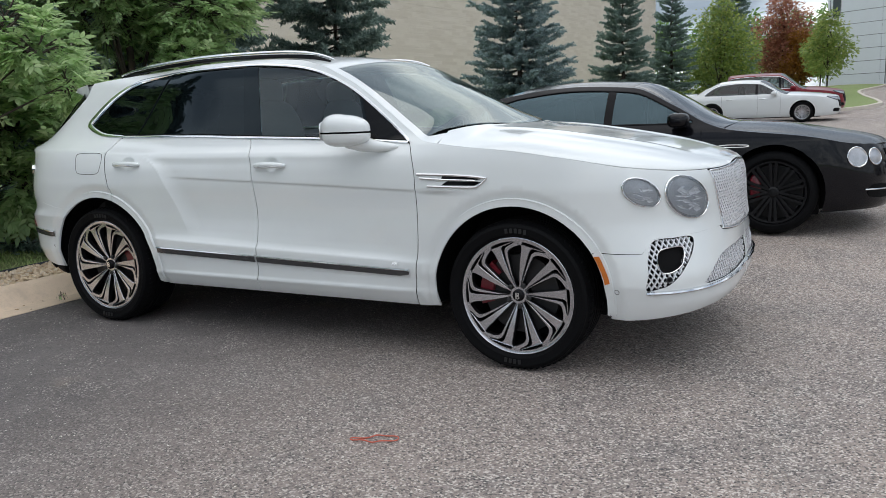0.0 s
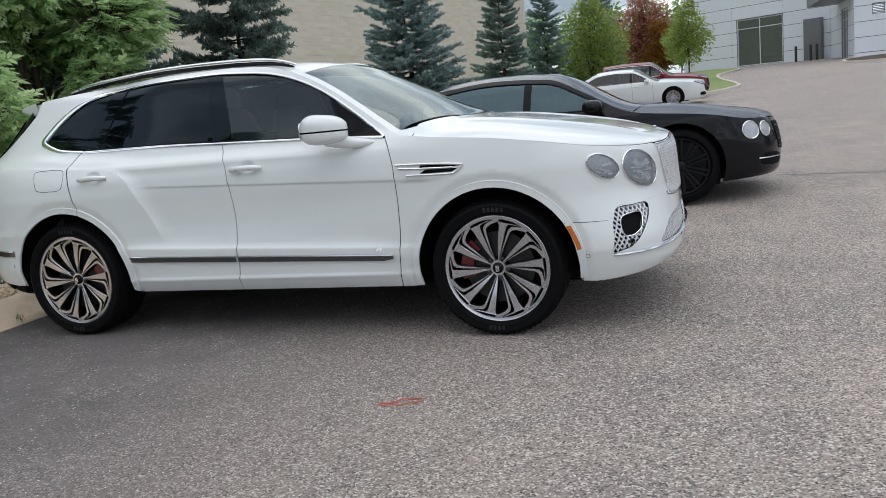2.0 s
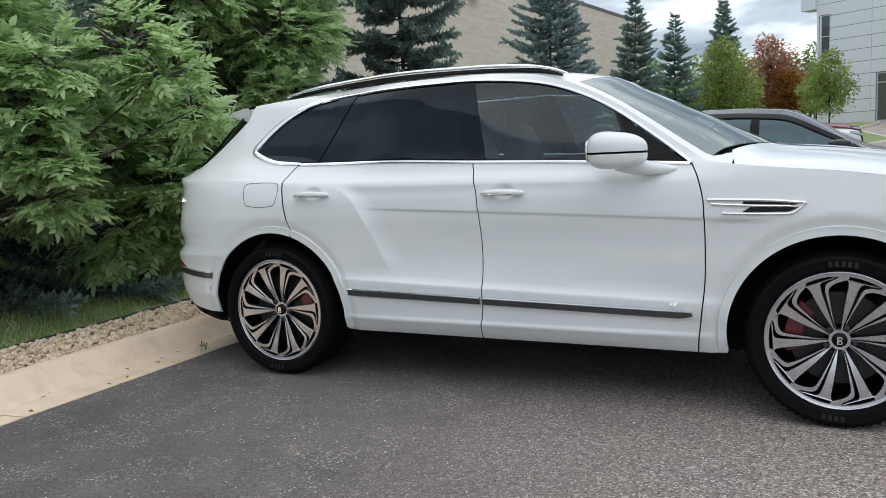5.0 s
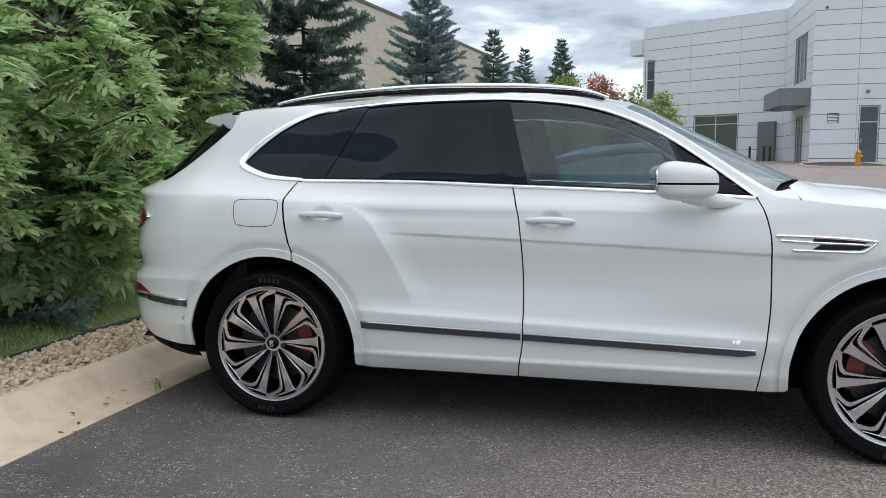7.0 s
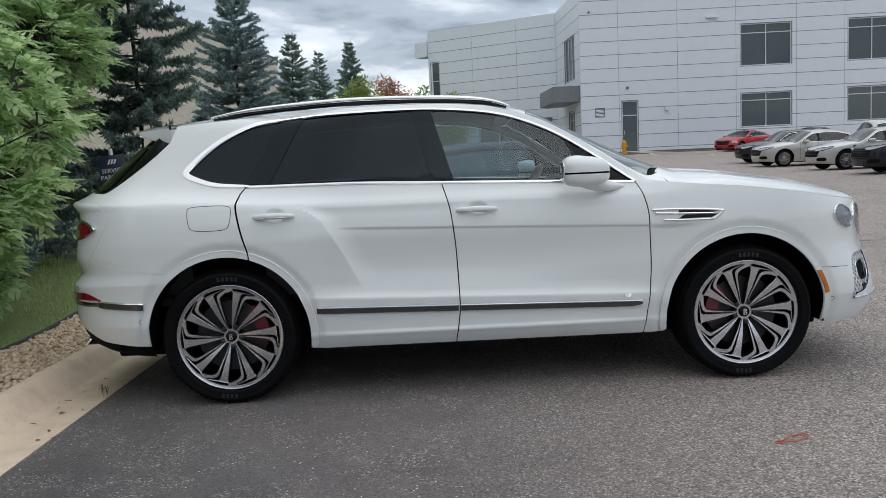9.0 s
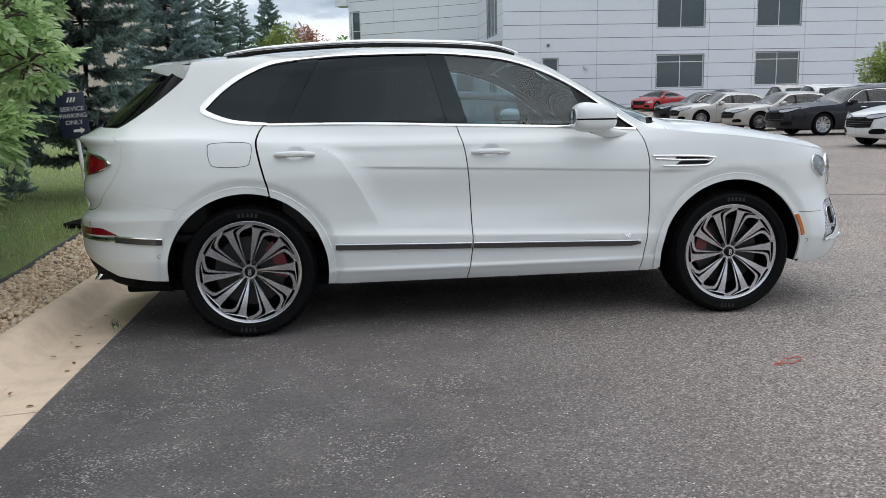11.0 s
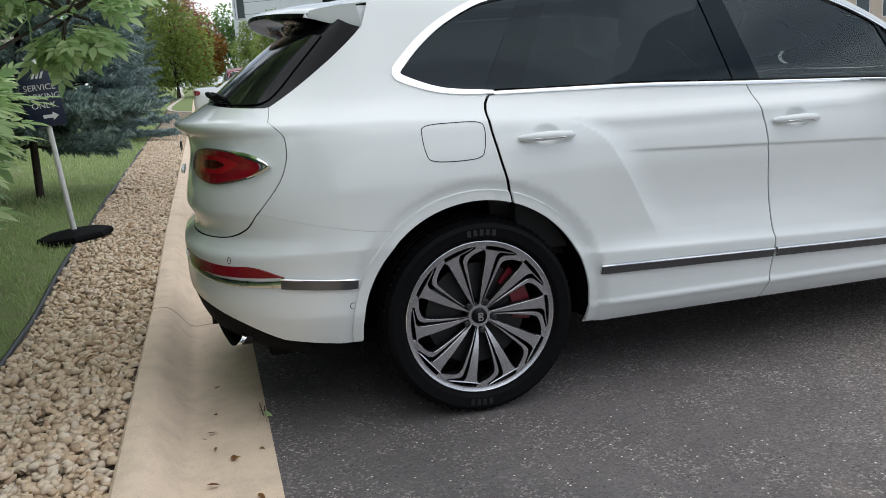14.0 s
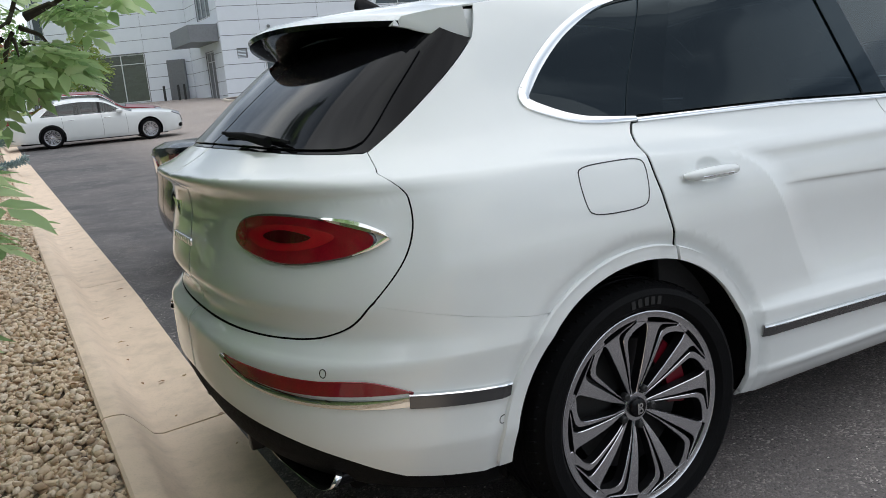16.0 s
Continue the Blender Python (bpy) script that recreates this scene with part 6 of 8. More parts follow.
def build_suv_side_trim():
    strip = lambda s: 0.524 - 0.0235 * (s - 0.505)
    for m in (False, True):
        # dark band along the sills with a bright upper edge
        for a, b in ((0.512, 1.328 - 2 * G), (1.328 + 2 * G, 2.385)):
            bm = bmesh.new()
            ribbon(bm, side, srun(strip, a, b), lambda t: 0.036 * (1 if b < 2 else min(1.0, (1.02 - t) * 14)), 0.010, 0.0, m, round_=False)
            band = part("sill_trim", bm, SATIN, suv, "dark satin sill band with a chrome edge")
            bm = bmesh.new()
            ribbon(bm, side, srun(strip, a, b, 0.017), 0.010, 0.009, 0.006, m)
            part("bright_edge", bm, CHROME, band)
        # door handles over shallow cups
        for s0, z0 in ((0.295, 1.072), (1.45, 1.060)):
            bm = bmesh.new()
            pts, rad = [], []
            for k in range(15):
                t = k / 14
                s = s0 + (t - 0.5) * 0.228
                base = on_side(s0 - 0.114, z0).lerp(on_side(s0 + 0.114, z0), t)
                pts.append(mirrored(base + Vector((0, -0.008 - 0.022 * math.sin(math.pi * t) ** 0.5, 0.004 * math.sin(math.pi * t))), m))
                rad.append(0.009 + 0.0095 * math.sin(math.pi * min(1, max(0, t))) ** 0.4)
            tube(bm, pts, rad, 10)
            hd = part("door_handle", bm, PAINT_WHITE, suv)
            bm = bmesh.new()
            tube(bm, [p + Vector((0, (0.012 if m else -0.012), -0.007)) for p in pts[3:12]], 0.0045, 6)
            part("chrome_insert", bm, CHROME, hd)
        # wing vent
        up = smooth_path([(2.452, 1.012), (2.60, 1.010), (2.75, 1.004), (2.858, 0.994)], 0.02)
        dn = smooth_path([(2.518, 0.951), (2.66, 0.948), (2.78, 0.948), (2.815, 0.956), (2.858, 0.994)], 0.015)
        mid = smooth_path([(2.47, 0.992), (2.62, 0.985), (2.80, 0.981)], 0.02)
        bm = bmesh.new()
        ribbon(bm, side, up, 0.014, 0.010, 0.0, m)
        ribbon(bm, side, dn, 0.011, 0.009, 0.0, m)
        ribbon(bm, side, mid, 0.010, 0.012, 0.0, m)
        vent = part("wing_vent", bm, CHROME, suv, "chrome wing vent with black mesh")
        for loop in ([(2.605, 1.003), (2.60, 0.990), (2.80, 0.985), (2.838, 0.992), (2.75, 0.999)], [(2.60, 0.956), (2.635, 0.978), (2.80, 0.976), (2.83, 0.975), (2.79, 0.957)]):
            skin("vent_mesh", side, loop, GLOSS_BLACK, vent, d=0.03, offset=0.003, flange=0.004, sides="L" if m else "R")
        # amber side marker
        loop = [(s_at(3.403, 0.618), 0.618), (s_at(3.428, 0.620), 0.620), (s_at(3.462, 0.545), 0.545), (s_at(3.478, 0.490), 0.490), (s_at(3.456, 0.484), 0.484), (s_at(3.437, 0.548), 0.548)]
        skin("side_marker", side, loop, AMBER, suv, d=0.02, offset=0.022, flange=0.022, sides="L" if m else "R", label="amber side marker reflector")
        # parking sensors
        for s, z in ((s_at(3.509, 0.445), 0.445), (-1.02, 0.690), (-0.432, 0.505)):
            bm = bmesh.new()
            ribbon(bm, side, [(s + 0.012 * math.cos(2 * math.pi * k / 14), z + 0.012 * math.sin(2 * math.pi * k / 14)) for k in range(14)], 0.003, 0.001, 0.0, m, closed=True)
            part("parking_sensor", bm, SATIN, suv)
    # filler flap on the right: a fine shut line round a flush lid
    flap = smooth_path([(-0.175, 1.143), (-0.06, 1.148), (0.03, 1.143), (0.051, 1.118), (0.042, 1.045), (0.017, 1.014), (-0.08, 1.008), (-0.163, 1.016), (-0.186, 1.045), (-0.194, 1.115)], 0.010, True)
    bm = bmesh.new()
    ribbon(bm, side, flap, 0.0042, 0.0008, 0.0, closed=True)
    part("filler_flap", bm, DARK_TRIM, suv)
    # badge on the right front door
    txt = bpy.data.curves.new("badge", "FONT")
    txt.body, txt.size, txt.extrude, txt.shear = "V8", 0.034, 0.002, 0.45
    tmp = bpy.data.objects.new("tmp", txt)
    me = bpy.data.meshes.new_from_object(tmp)
    bpy.data.objects.remove(tmp)
    me.materials.append(CHROME)
    ob = new("engine_badge", me)
    ob.parent = suv
    ob["label"] = "small chrome V8 badge"
    p = on_side(2.275, 0.520, 0.010)
    n = normal_of(side, 2.2, 0.56)
    ob.matrix_world = Matrix.Translation(p) @ pose(0, 0, 0, 90 - math.degrees(math.asin(n.z)) * 1.0, 0, 0)


build_suv_side_trim()


def lattice(bm, fn, loop, pitch, width, height, lift, mirror, slope=1.3, hole=None):
    """Crossed slanting bars that fill a loop, round a hole if it has one."""
    arr = np.array(loop)
    lo, hi = arr.min(0), arr.max(0)
    for sg in (1, -1):
        c = -2.5
        while c < 2.5:
            c += pitch
            pts = [(u, lo[1] + sg * slope * (u - lo[0]) + c) for u in np.arange(lo[0], hi[0] + 0.01, 0.004)]
            ok = np.array(inside(loop, pts))
            if hole:
                ok = ok & ~np.array(inside(hole, pts))
            run = []
            for q, g in list(zip(pts, ok)) + [((0, 0), False)]:
                if g:
                    run.append(q)
                elif len(run) > 1:
                    ribbon(bm, fn, run[:-1:5] + [run[-1]], width, height, lift, mirror, round_=False)
                    run = []
                else:
                    run = []
    return bm


def build_suv_front():
    # main grille: bright lattice over a dark ground in a chrome frame
    grille = smooth_path([(4.133, 0.990), (4.30, 0.993), (4.549, 1.008)], 0.02) + straight([(4.549, 1.008), (4.549, 0.685)], 0.02)[1:] + smooth_path([(4.549, 0.685), (4.38, 0.690), (4.222, 0.703)], 0.02)[1:] + smooth_path([(4.222, 0.703), (4.182, 0.82), (4.133, 0.990)], 0.02)[1:-1]
    root = skin("grille", side, grille, MATT_BLACK, suv, sides="RL", offset=-0.012, flange=0.0, label="chrome lattice grille in a bright frame")[0]
    bm = bmesh.new()
    for m in (False, True):
        lattice(bm, side, grille, 0.031, 0.0085, 0.010, -0.004, m, 1.35)
    part("lattice", bm, LATTICE, root, smooth=False)
    for m in (False, True):
        bm = bmesh.new()
        for run in ([(4.549, 1.012), (4.30, 0.996), (4.128, 0.994)], [(4.128, 0.996), (4.176, 0.82), (4.217, 0.699)], [(4.215, 0.700), (4.38, 0.684), (4.549, 0.679)]):
            ribbon(bm, side, smooth_path(run, 0.02), 0.009, 0.008, 0.0, m)
        part("grille_frame", bm, CHROME, root)
        # lower grille and side intakes
        for loop, nm in ((low_loop, "lower_grille"), (intake_loop, "side_intake")):
            base = skin(nm, side, inset(loop, -0.004), MATT_BLACK, suv, d=0.03, offset=-0.035, flange=0.0, sides="L" if m else "R", label="black air intake behind a silver lattice")[0]
            use = loop
            bm = bmesh.new()
            hole = None
            if nm == "side_intake":
                hole = smooth_path([(3.685, 0.640), (3.78, 0.656), (3.850, 0.652), (3.852, 0.615), (3.815, 0.570), (3.73, 0.540), (3.660, 0.541), (3.650, 0.585)], 0.012, True)
            lattice(bm, side, use, 0.044 if nm == "side_intake" else 0.034, 0.0062, 0.008, -0.016, m, 1.2, hole)
            part("lattice", bm, LATTICE, base, smooth=False)
            bm = bmesh.new()
            ribbon(bm, side, inset(loop, -0.001), 0.004, 0.003, -0.004, m, closed=True)
            part("intake_rim", bm, SATIN, base)
            if hole:
                skin("duct", side, hole, MATT_BLACK, base, d=0.03, offset=-0.030, flange=0.02, sides="L" if m else "R")
                bm = bmesh.new()
                ribbon(bm, side, hole, 0.007, 0.009, -0.012, m, closed=True)
                part("duct_rim", bm, CHROME, base)
                bm = bmesh.new()
                ribbon(bm, side, [(3.700 + 0.020 * math.cos(k * math.pi / 9), 0.505 + 0.014 * math.sin(k * math.pi / 9)) for k in range(18)], 0.006, 0.008, -0.010, m, closed=True)
                part("sensor_ring", bm, SATIN, base)
                skin("sensor", side, [(3.700 + 0.018 * math.cos(k * math.pi / 9), 0.505 + 0.012 * math.sin(k * math.pi / 9)) for k in range(18)], MATT_BLACK, base, d=0.02, offset=-0.006, flange=0.004, sides="L" if m else "R")
        # bright blade under the openings
        bm = bmesh.new()
        ribbon(bm, side, smooth_path([(3.545, 0.446), (3.75, 0.446), (3.96, 0.450), (4.25, 0.457), (4.549, 0.460)], 0.025), 0.017, 0.016, 0.0, m)
        part("bumper_blade", bm, CHROME, suv)
        # headlamps: chrome ring, inner bowl, facets, glass dome
        for s0, z0, ru, rz in ((3.922, 0.882, 0.150, 0.099), (3.634, 0.920, 0.106, 0.063)):
            tilt = 0.03 if s0 > 3.8 else 0.025
            ell = lambda r, n=40: [(s0 + ru * r * math.cos(2 * math.pi * k / n), z0 + rz * r * math.sin(2 * math.pi * k / n) - tilt * math.cos(2 * math.pi * k / n) * r) for k in range(n)]
            bm = bmesh.new()
            ribbon(bm, side, ell(1.0), 0.009, 0.012, 0.0, m, closed=True)
            lamp = part("headlight", bm, CHROME, suv, "round headlight with a chrome ring and cut-glass look")
            skin("bowl", side, ell(0.96), LAMP_BOWL, lamp, d=0.02, offset=0.002, flange=0.0, sides="L" if m else "R")
            bm = bmesh.new()
            rnd = random.Random(5)
            # cut-glass shards: long slivers across the middle of the bowl
            q = lambda u, w: (s0 + ru * u, z0 + rz * w - tilt * u)
            for k in range(26 if ru > 0.12 else 14):
                u, w = rnd.uniform(-0.50, 0.42), rnd.uniform(-0.55, 0.50)
                ln, th = rnd.uniform(0.16, 0.42), rnd.uniform(0.05, 0.15)
                sl = rnd.uniform(-0.16, 0.16)
                ends = ((u - ln * 0.35, w - sl * 0.4, 0.004), (u, w + th, 0.014), (u + ln, w + sl, 0.006), (u + ln * 0.1, w - th, 0.005))
                vv = [bm.verts.new(mirrored(on_side(*q(e[0], e[1]), e[2]), m)) for e in ends]
                bm.faces.new(vv[:3])
                bm.faces.new((vv[0], vv[2], vv[3]))
            part("facets", bm, LAMP_SILVER, lamp, smooth=False)
            bm = bmesh.new()
            ribbon(bm, side, ell(0.90), 0.003, 0.006, 0.004, m, closed=True)
            part("inner_ring", bm, CHROME, lamp)
            co, tris, norms = skin_data(side, ell(0.97), (), 0.02, 0.010, 0.0)
            bm = bmesh.new()
            vs = [bm.verts.new(mirrored(p + n * 0.008 * max(0.0, 1 - ((p - on_side(s0, z0)).length / ru) ** 2), m)) for p, n in zip(co, norms)]
            for f in tris:
                bm.faces.new([vs[i] for i in (f[::-1] if m else f)])
            part("lens", bm, LENS, lamp)
    # small bright wing emblem on the nose, drawn as a plain shape
    bm = bmesh.new()
    for m in (False, True):
        v = [bm.verts.new(Vector(top(x, (y if m else -y))) + Vector((0, 0, dz))) for x, y, dz in ((3.90, 0.0, 0.010), (3.86, 0.0, 0.016), (3.83, 0.07, 0.008), (3.885, 0.05, 0.006))]
        bm.faces.new(v if m else v[::-1])
    part("bonnet_emblem", bm, CHROME, suv, smooth=False)


build_suv_front()


def build_suv_rear():
    lamp_loop = smooth_path([(-1.421, 1.030), (-1.40, 1.068), (-1.335, 1.090), (-1.226, 1.098), (-1.089, 1.094), (-0.972, 1.081), (-0.886, 1.064), (-0.838, 1.049), (-0.822, 1.033), (-0.845, 1.012), (-0.937, 0.993), (-1.086, 0.977), (-1.187, 0.975), (-1.284, 0.985), (-1.381, 1.005)], 0.02, True)
    core = smooth_path([(-1.268, 1.042), (-1.213, 1.058), (-1.142, 1.058), (-1.055, 1.043), (-1.118, 1.028), (-1.212, 1.028)], 0.02, True)
    glow = smooth_path([(-1.345, 1.040), (-1.27, 1.070), (-1.14, 1.074), (-1.02, 1.060), (-0.965, 1.042), (-1.03, 1.020), (-1.15, 1.006), (-1.28, 1.012)], 0.02, True)
    refl = smooth_path([(-1.505, 0.680), (-1.285, 0.672), (-1.062, 0.667), (-0.857, 0.669), (-0.705, 0.634)], 0.02) + smooth_path([(-0.88, 0.630), (-1.135, 0.628), (-1.377, 0.640)], 0.02)
    for m in (False, True):
        sd = "L" if m else "R"
        lamp = skin("tail_light", side, lamp_loop, TAIL_RED, tailgate, d=0.018, offset=0.012, flange=0.014, sides=sd, label="dark red oval tail light with a chrome tip")[0]
        skin("inner_ring", side, glow, TAIL_BRIGHT, lamp, d=0.02, offset=0.0135, flange=0.003, sides=sd)
        skin("inner_ellipse", side, core, TAIL_DARK, lamp, d=0.02, offset=0.0150, flange=0.003, sides=sd)
        bm = bmesh.new()
        ribbon(bm, side, lamp_loop, 0.010, 0.012, 0.0, m, closed=True)
        part("lamp_rim", bm, SATIN, lamp)
        bm = bmesh.new()
        ribbon(bm, side, smooth_path([(-1.02, 1.094), (-0.90, 1.075), (-0.81, 1.053), (-0.772, 1.038)], 0.012), lambda t: 0.006 + 0.016 * math.sin(math.pi * min(1, t * 0.95)) ** 1.4, 0.016, 0.002, m)
        ribbon(bm, side, smooth_path([(-0.90, 0.998), (-0.83, 1.015), (-0.772, 1.037)], 0.012), lambda t: 0.006 + 0.009 * t, 0.014, 0.0, m)
        part("chrome_tip", bm, CHROME, lamp)
        rf = skin("rear_reflector", side, refl, TAIL_RED, suv, d=0.025, offset=0.006, flange=0.01, sides=sd, label="long red reflector in the rear bumper")[0]
        bm = bmesh.new()
        ribbon(bm, side, smooth_path([(-1.52, 0.668), (-1.38, 0.630), (-1.135, 0.610), (-0.88, 0.606), (-0.72, 0.609)], 0.025), lambda t: 0.020 + 0.012 * t, 0.009, 0.0, m)
        tr = part("bumper_trim", bm, CHROME, suv)
        bm = bmesh.new()
        ribbon(bm, side, smooth_path([(-0.72, 0.610), (-0.60, 0.603), (-0.50, 0.597), (-0.412, 0.592)], 0.02), 0.037, 0.010, 0.0, m, round_=False)
        part("bumper_trim", bm, SATIN, suv)
        bm = bmesh.new()
        ribbon(bm, side, smooth_path([(-0.72, 0.629), (-0.60, 0.622), (-0.50, 0.615), (-0.412, 0.610)], 0.02), 0.008, 0.010, 0.004, m)
        part("bumper_trim", bm, CHROME, suv)
        # wide flattened tail pipe: dark shell with a bright rim
        def oval(bm, stations):
            rows = []
            for r, x in stations:
                row = []
                for k in range(40):
                    a = 2 * math.pi * k / 40
                    c, q = math.cos(a), math.sin(a)
                    u, v = math.copysign(abs(c) ** 0.55, c), math.copysign(abs(q) ** 0.7, q)
                    lean = 0.055 * (0.5 + 0.5 * v) + 0.03 * u if x < -0.9 else 0.0
                    row.append(bm.verts.new((x + lean, (1 if m else -1) * (0.585 + 0.185 * r * u), 0.378 + 0.034 * r * v - 0.018 * u)))
                rows.append(row)
            for r0, r1 in zip(rows, rows[1:]):
                for k in range(40):
                    bm.faces.new((r0[k], r1[k], r1[(k + 1) % 40], r0[(k + 1) % 40]))
            return rows

        bm = bmesh.new()
        oval(bm, ((1.0, -0.78), (1.0, -0.955)))
        rows = oval(bm, ((0.90, -0.955), (0.88, -0.80)))
        bm.faces.new(rows[-1])
        pipe = part("exhaust_pipe", bm, GLOSS_BLACK, suv, "wide black tail pipe with a chrome rim")
        bm = bmesh.new()
        oval(bm, ((1.0, -0.955), (1.015, -0.968), (1.0, -0.975), (0.95, -0.974), (0.90, -0.955)))
        bmesh.ops.recalc_face_normals(bm, faces=bm.faces)
        part("chrome_rim", bm, CHROME, pipe)
        # fins under the apron
        bm = bmesh.new()
        box(bm, -1.02, 0.28 if m else -0.32, 0.315, -0.75, 0.32 if m else -0.28, 0.40, 0.006)
        part("diffuser_fin", bm, GLOSS_BLACK, suv)
    # roof spoiler
    bm = bmesh.new()
    ys = [-0.655 + 1.31 * k / 36 for k in range(37)]
    rows = []
    for y in ys:
        r = abs(y) / 0.655
        x0 = -0.46 + 0.10 * (y / 0.62) ** 2
        x1 = -0.715 + 0.185 * r**2.2
        zt0 = top(x0, y)[2] if abs(y) < edge_at(x0)[0] - 0.002 else edge_at(x0)[1]
        zt1 = 1.628 - 0.038 * r**2
        row = []
        wider = lambda t: y * (1 + 0.075 * (1 - t) ** 1.5)
        for t in (0.0, 0.35, 0.7, 0.93, 1.0):
            row.append((x0 + (x1 - x0) * t, wider(t), zt0 + (zt1 - zt0) * (t * 0.55 + 0.45 * t**2) + (0.003 if 0 < t < 1 else 0) - (0.006 if t == 1 else 0)))
        row += [(x1 + 0.004, y, zt1 - 0.022), (x1 + 0.05, y, zt1 - 0.036), (x0 + 0.02, wider(0), zt0 - 0.085 - 0.02 * r)]
        rows.append([bm.verts.new(p) for p in row])
    for r0, r1 in zip(rows, rows[1:]):
        for k in range(len(r0) - 1):
            f = bm.faces.new((r0[k], r0[k + 1], r1[k + 1], r1[k]))
            f.material_index = 0 if k < 4 else 1
    bm.faces.new(rows[0]).material_index = 0
    bm.faces.new(rows[-1][::-1]).material_index = 0
    bmesh.ops.recalc_face_normals(bm, faces=bm.faces)
    part("roof_spoiler", bm, [PAINT_WHITE, GLOSS_BLACK], tailgate, "white spoiler with a gloss black underside", angle=50)
    # white ends that close the spoiler against the rear pillars
    for m in (1, -1):
        bm = bmesh.new()
        edge = ((-0.27, 1.505), (-0.27, 1.606), (-0.36, 1.606), (-0.45, 1.598), (-0.535, 1.588), (-0.545, 1.572), (-0.47, 1.552), (-0.36, 1.522))
        out = [bm.verts.new((x, m * (0.697 - 0.17 * max(0.0, -0.30 - x) - 0.35 * max(0.0, z - 1.56)), z)) for x, z in edge]
        back = [bm.verts.new((x, m * 0.60, z)) for x, z in edge]
        bm.faces.new(out)
        bm.faces.new(back[::-1])
        for k in range(len(edge)):
            bm.faces.new((out[k], back[k], back[(k + 1) % len(edge)], out[(k + 1) % len(edge)]))
        bmesh.ops.recalc_face_normals(bm, faces=bm.faces)
        part("spoiler_end", bm, PAINT_WHITE, tailgate)
    # wiper
    bm = bmesh.new()
    def glass_pt(s, z, out):
        return on_side(s, z, out)
    tube(bm, [glass_pt(-1.30, 1.268, 0.02), glass_pt(-1.45, 1.275, 0.035), glass_pt(-1.62, 1.283, 0.03)], [0.016, 0.012, 0.008], 8)
    wp = part("rear_wiper", bm, MATT_BLACK, tailgate)
    bm = bmesh.new()
    tube(bm, [glass_pt(-1.18, 1.268, 0.016), glass_pt(-1.45, 1.290, 0.016), glass_pt(-1.72, 1.296, 0.016)], 0.006, 6)
    part("wiper_blade", bm, MATT_BLACK, wp)
    # emblem and lettering as plain shapes
    bm = bmesh.new()
    for m in (1, -1):
        v = [bm.verts.new((-1.072, m * y, z)) for y, z in ((0.0, 1.105), (0.075, 1.112), (0.05, 1.085), (0.018, 1.060), (0.0, 1.055))]
        bm.faces.new(v if m < 0 else v[::-1])
    shaped_box(bm, (0.012, 0.03, 0.045), (-1.070, 0, 1.085), 2.2)
    part("tail_emblem", bm, CHROME, tailgate, smooth=False)
    for k in range(7):
        bm = bmesh.new()
        box(bm, -1.078, -0.126 + k * 0.038, 0.968, -1.064, -0.100 + k * 0.038, 0.992, 0.002)
        part("lettering_bar", bm, CHROME, tailgate)
    # fin aerial
    bm = bmesh.new()
    shaped_box(bm, (0.17, 0.035, 0.06), (-0.30, 0.0, 1.70), 2.5, taper=lambda x, y, z: (x * (0.9 - 0.7 * (z + 0.5)) - 0.28 * (z + 0.5), y * (1.1 - (z + 0.5)), z))
    part("fin_aerial", bm, GLOSS_BLACK, suv)


build_suv_rear()


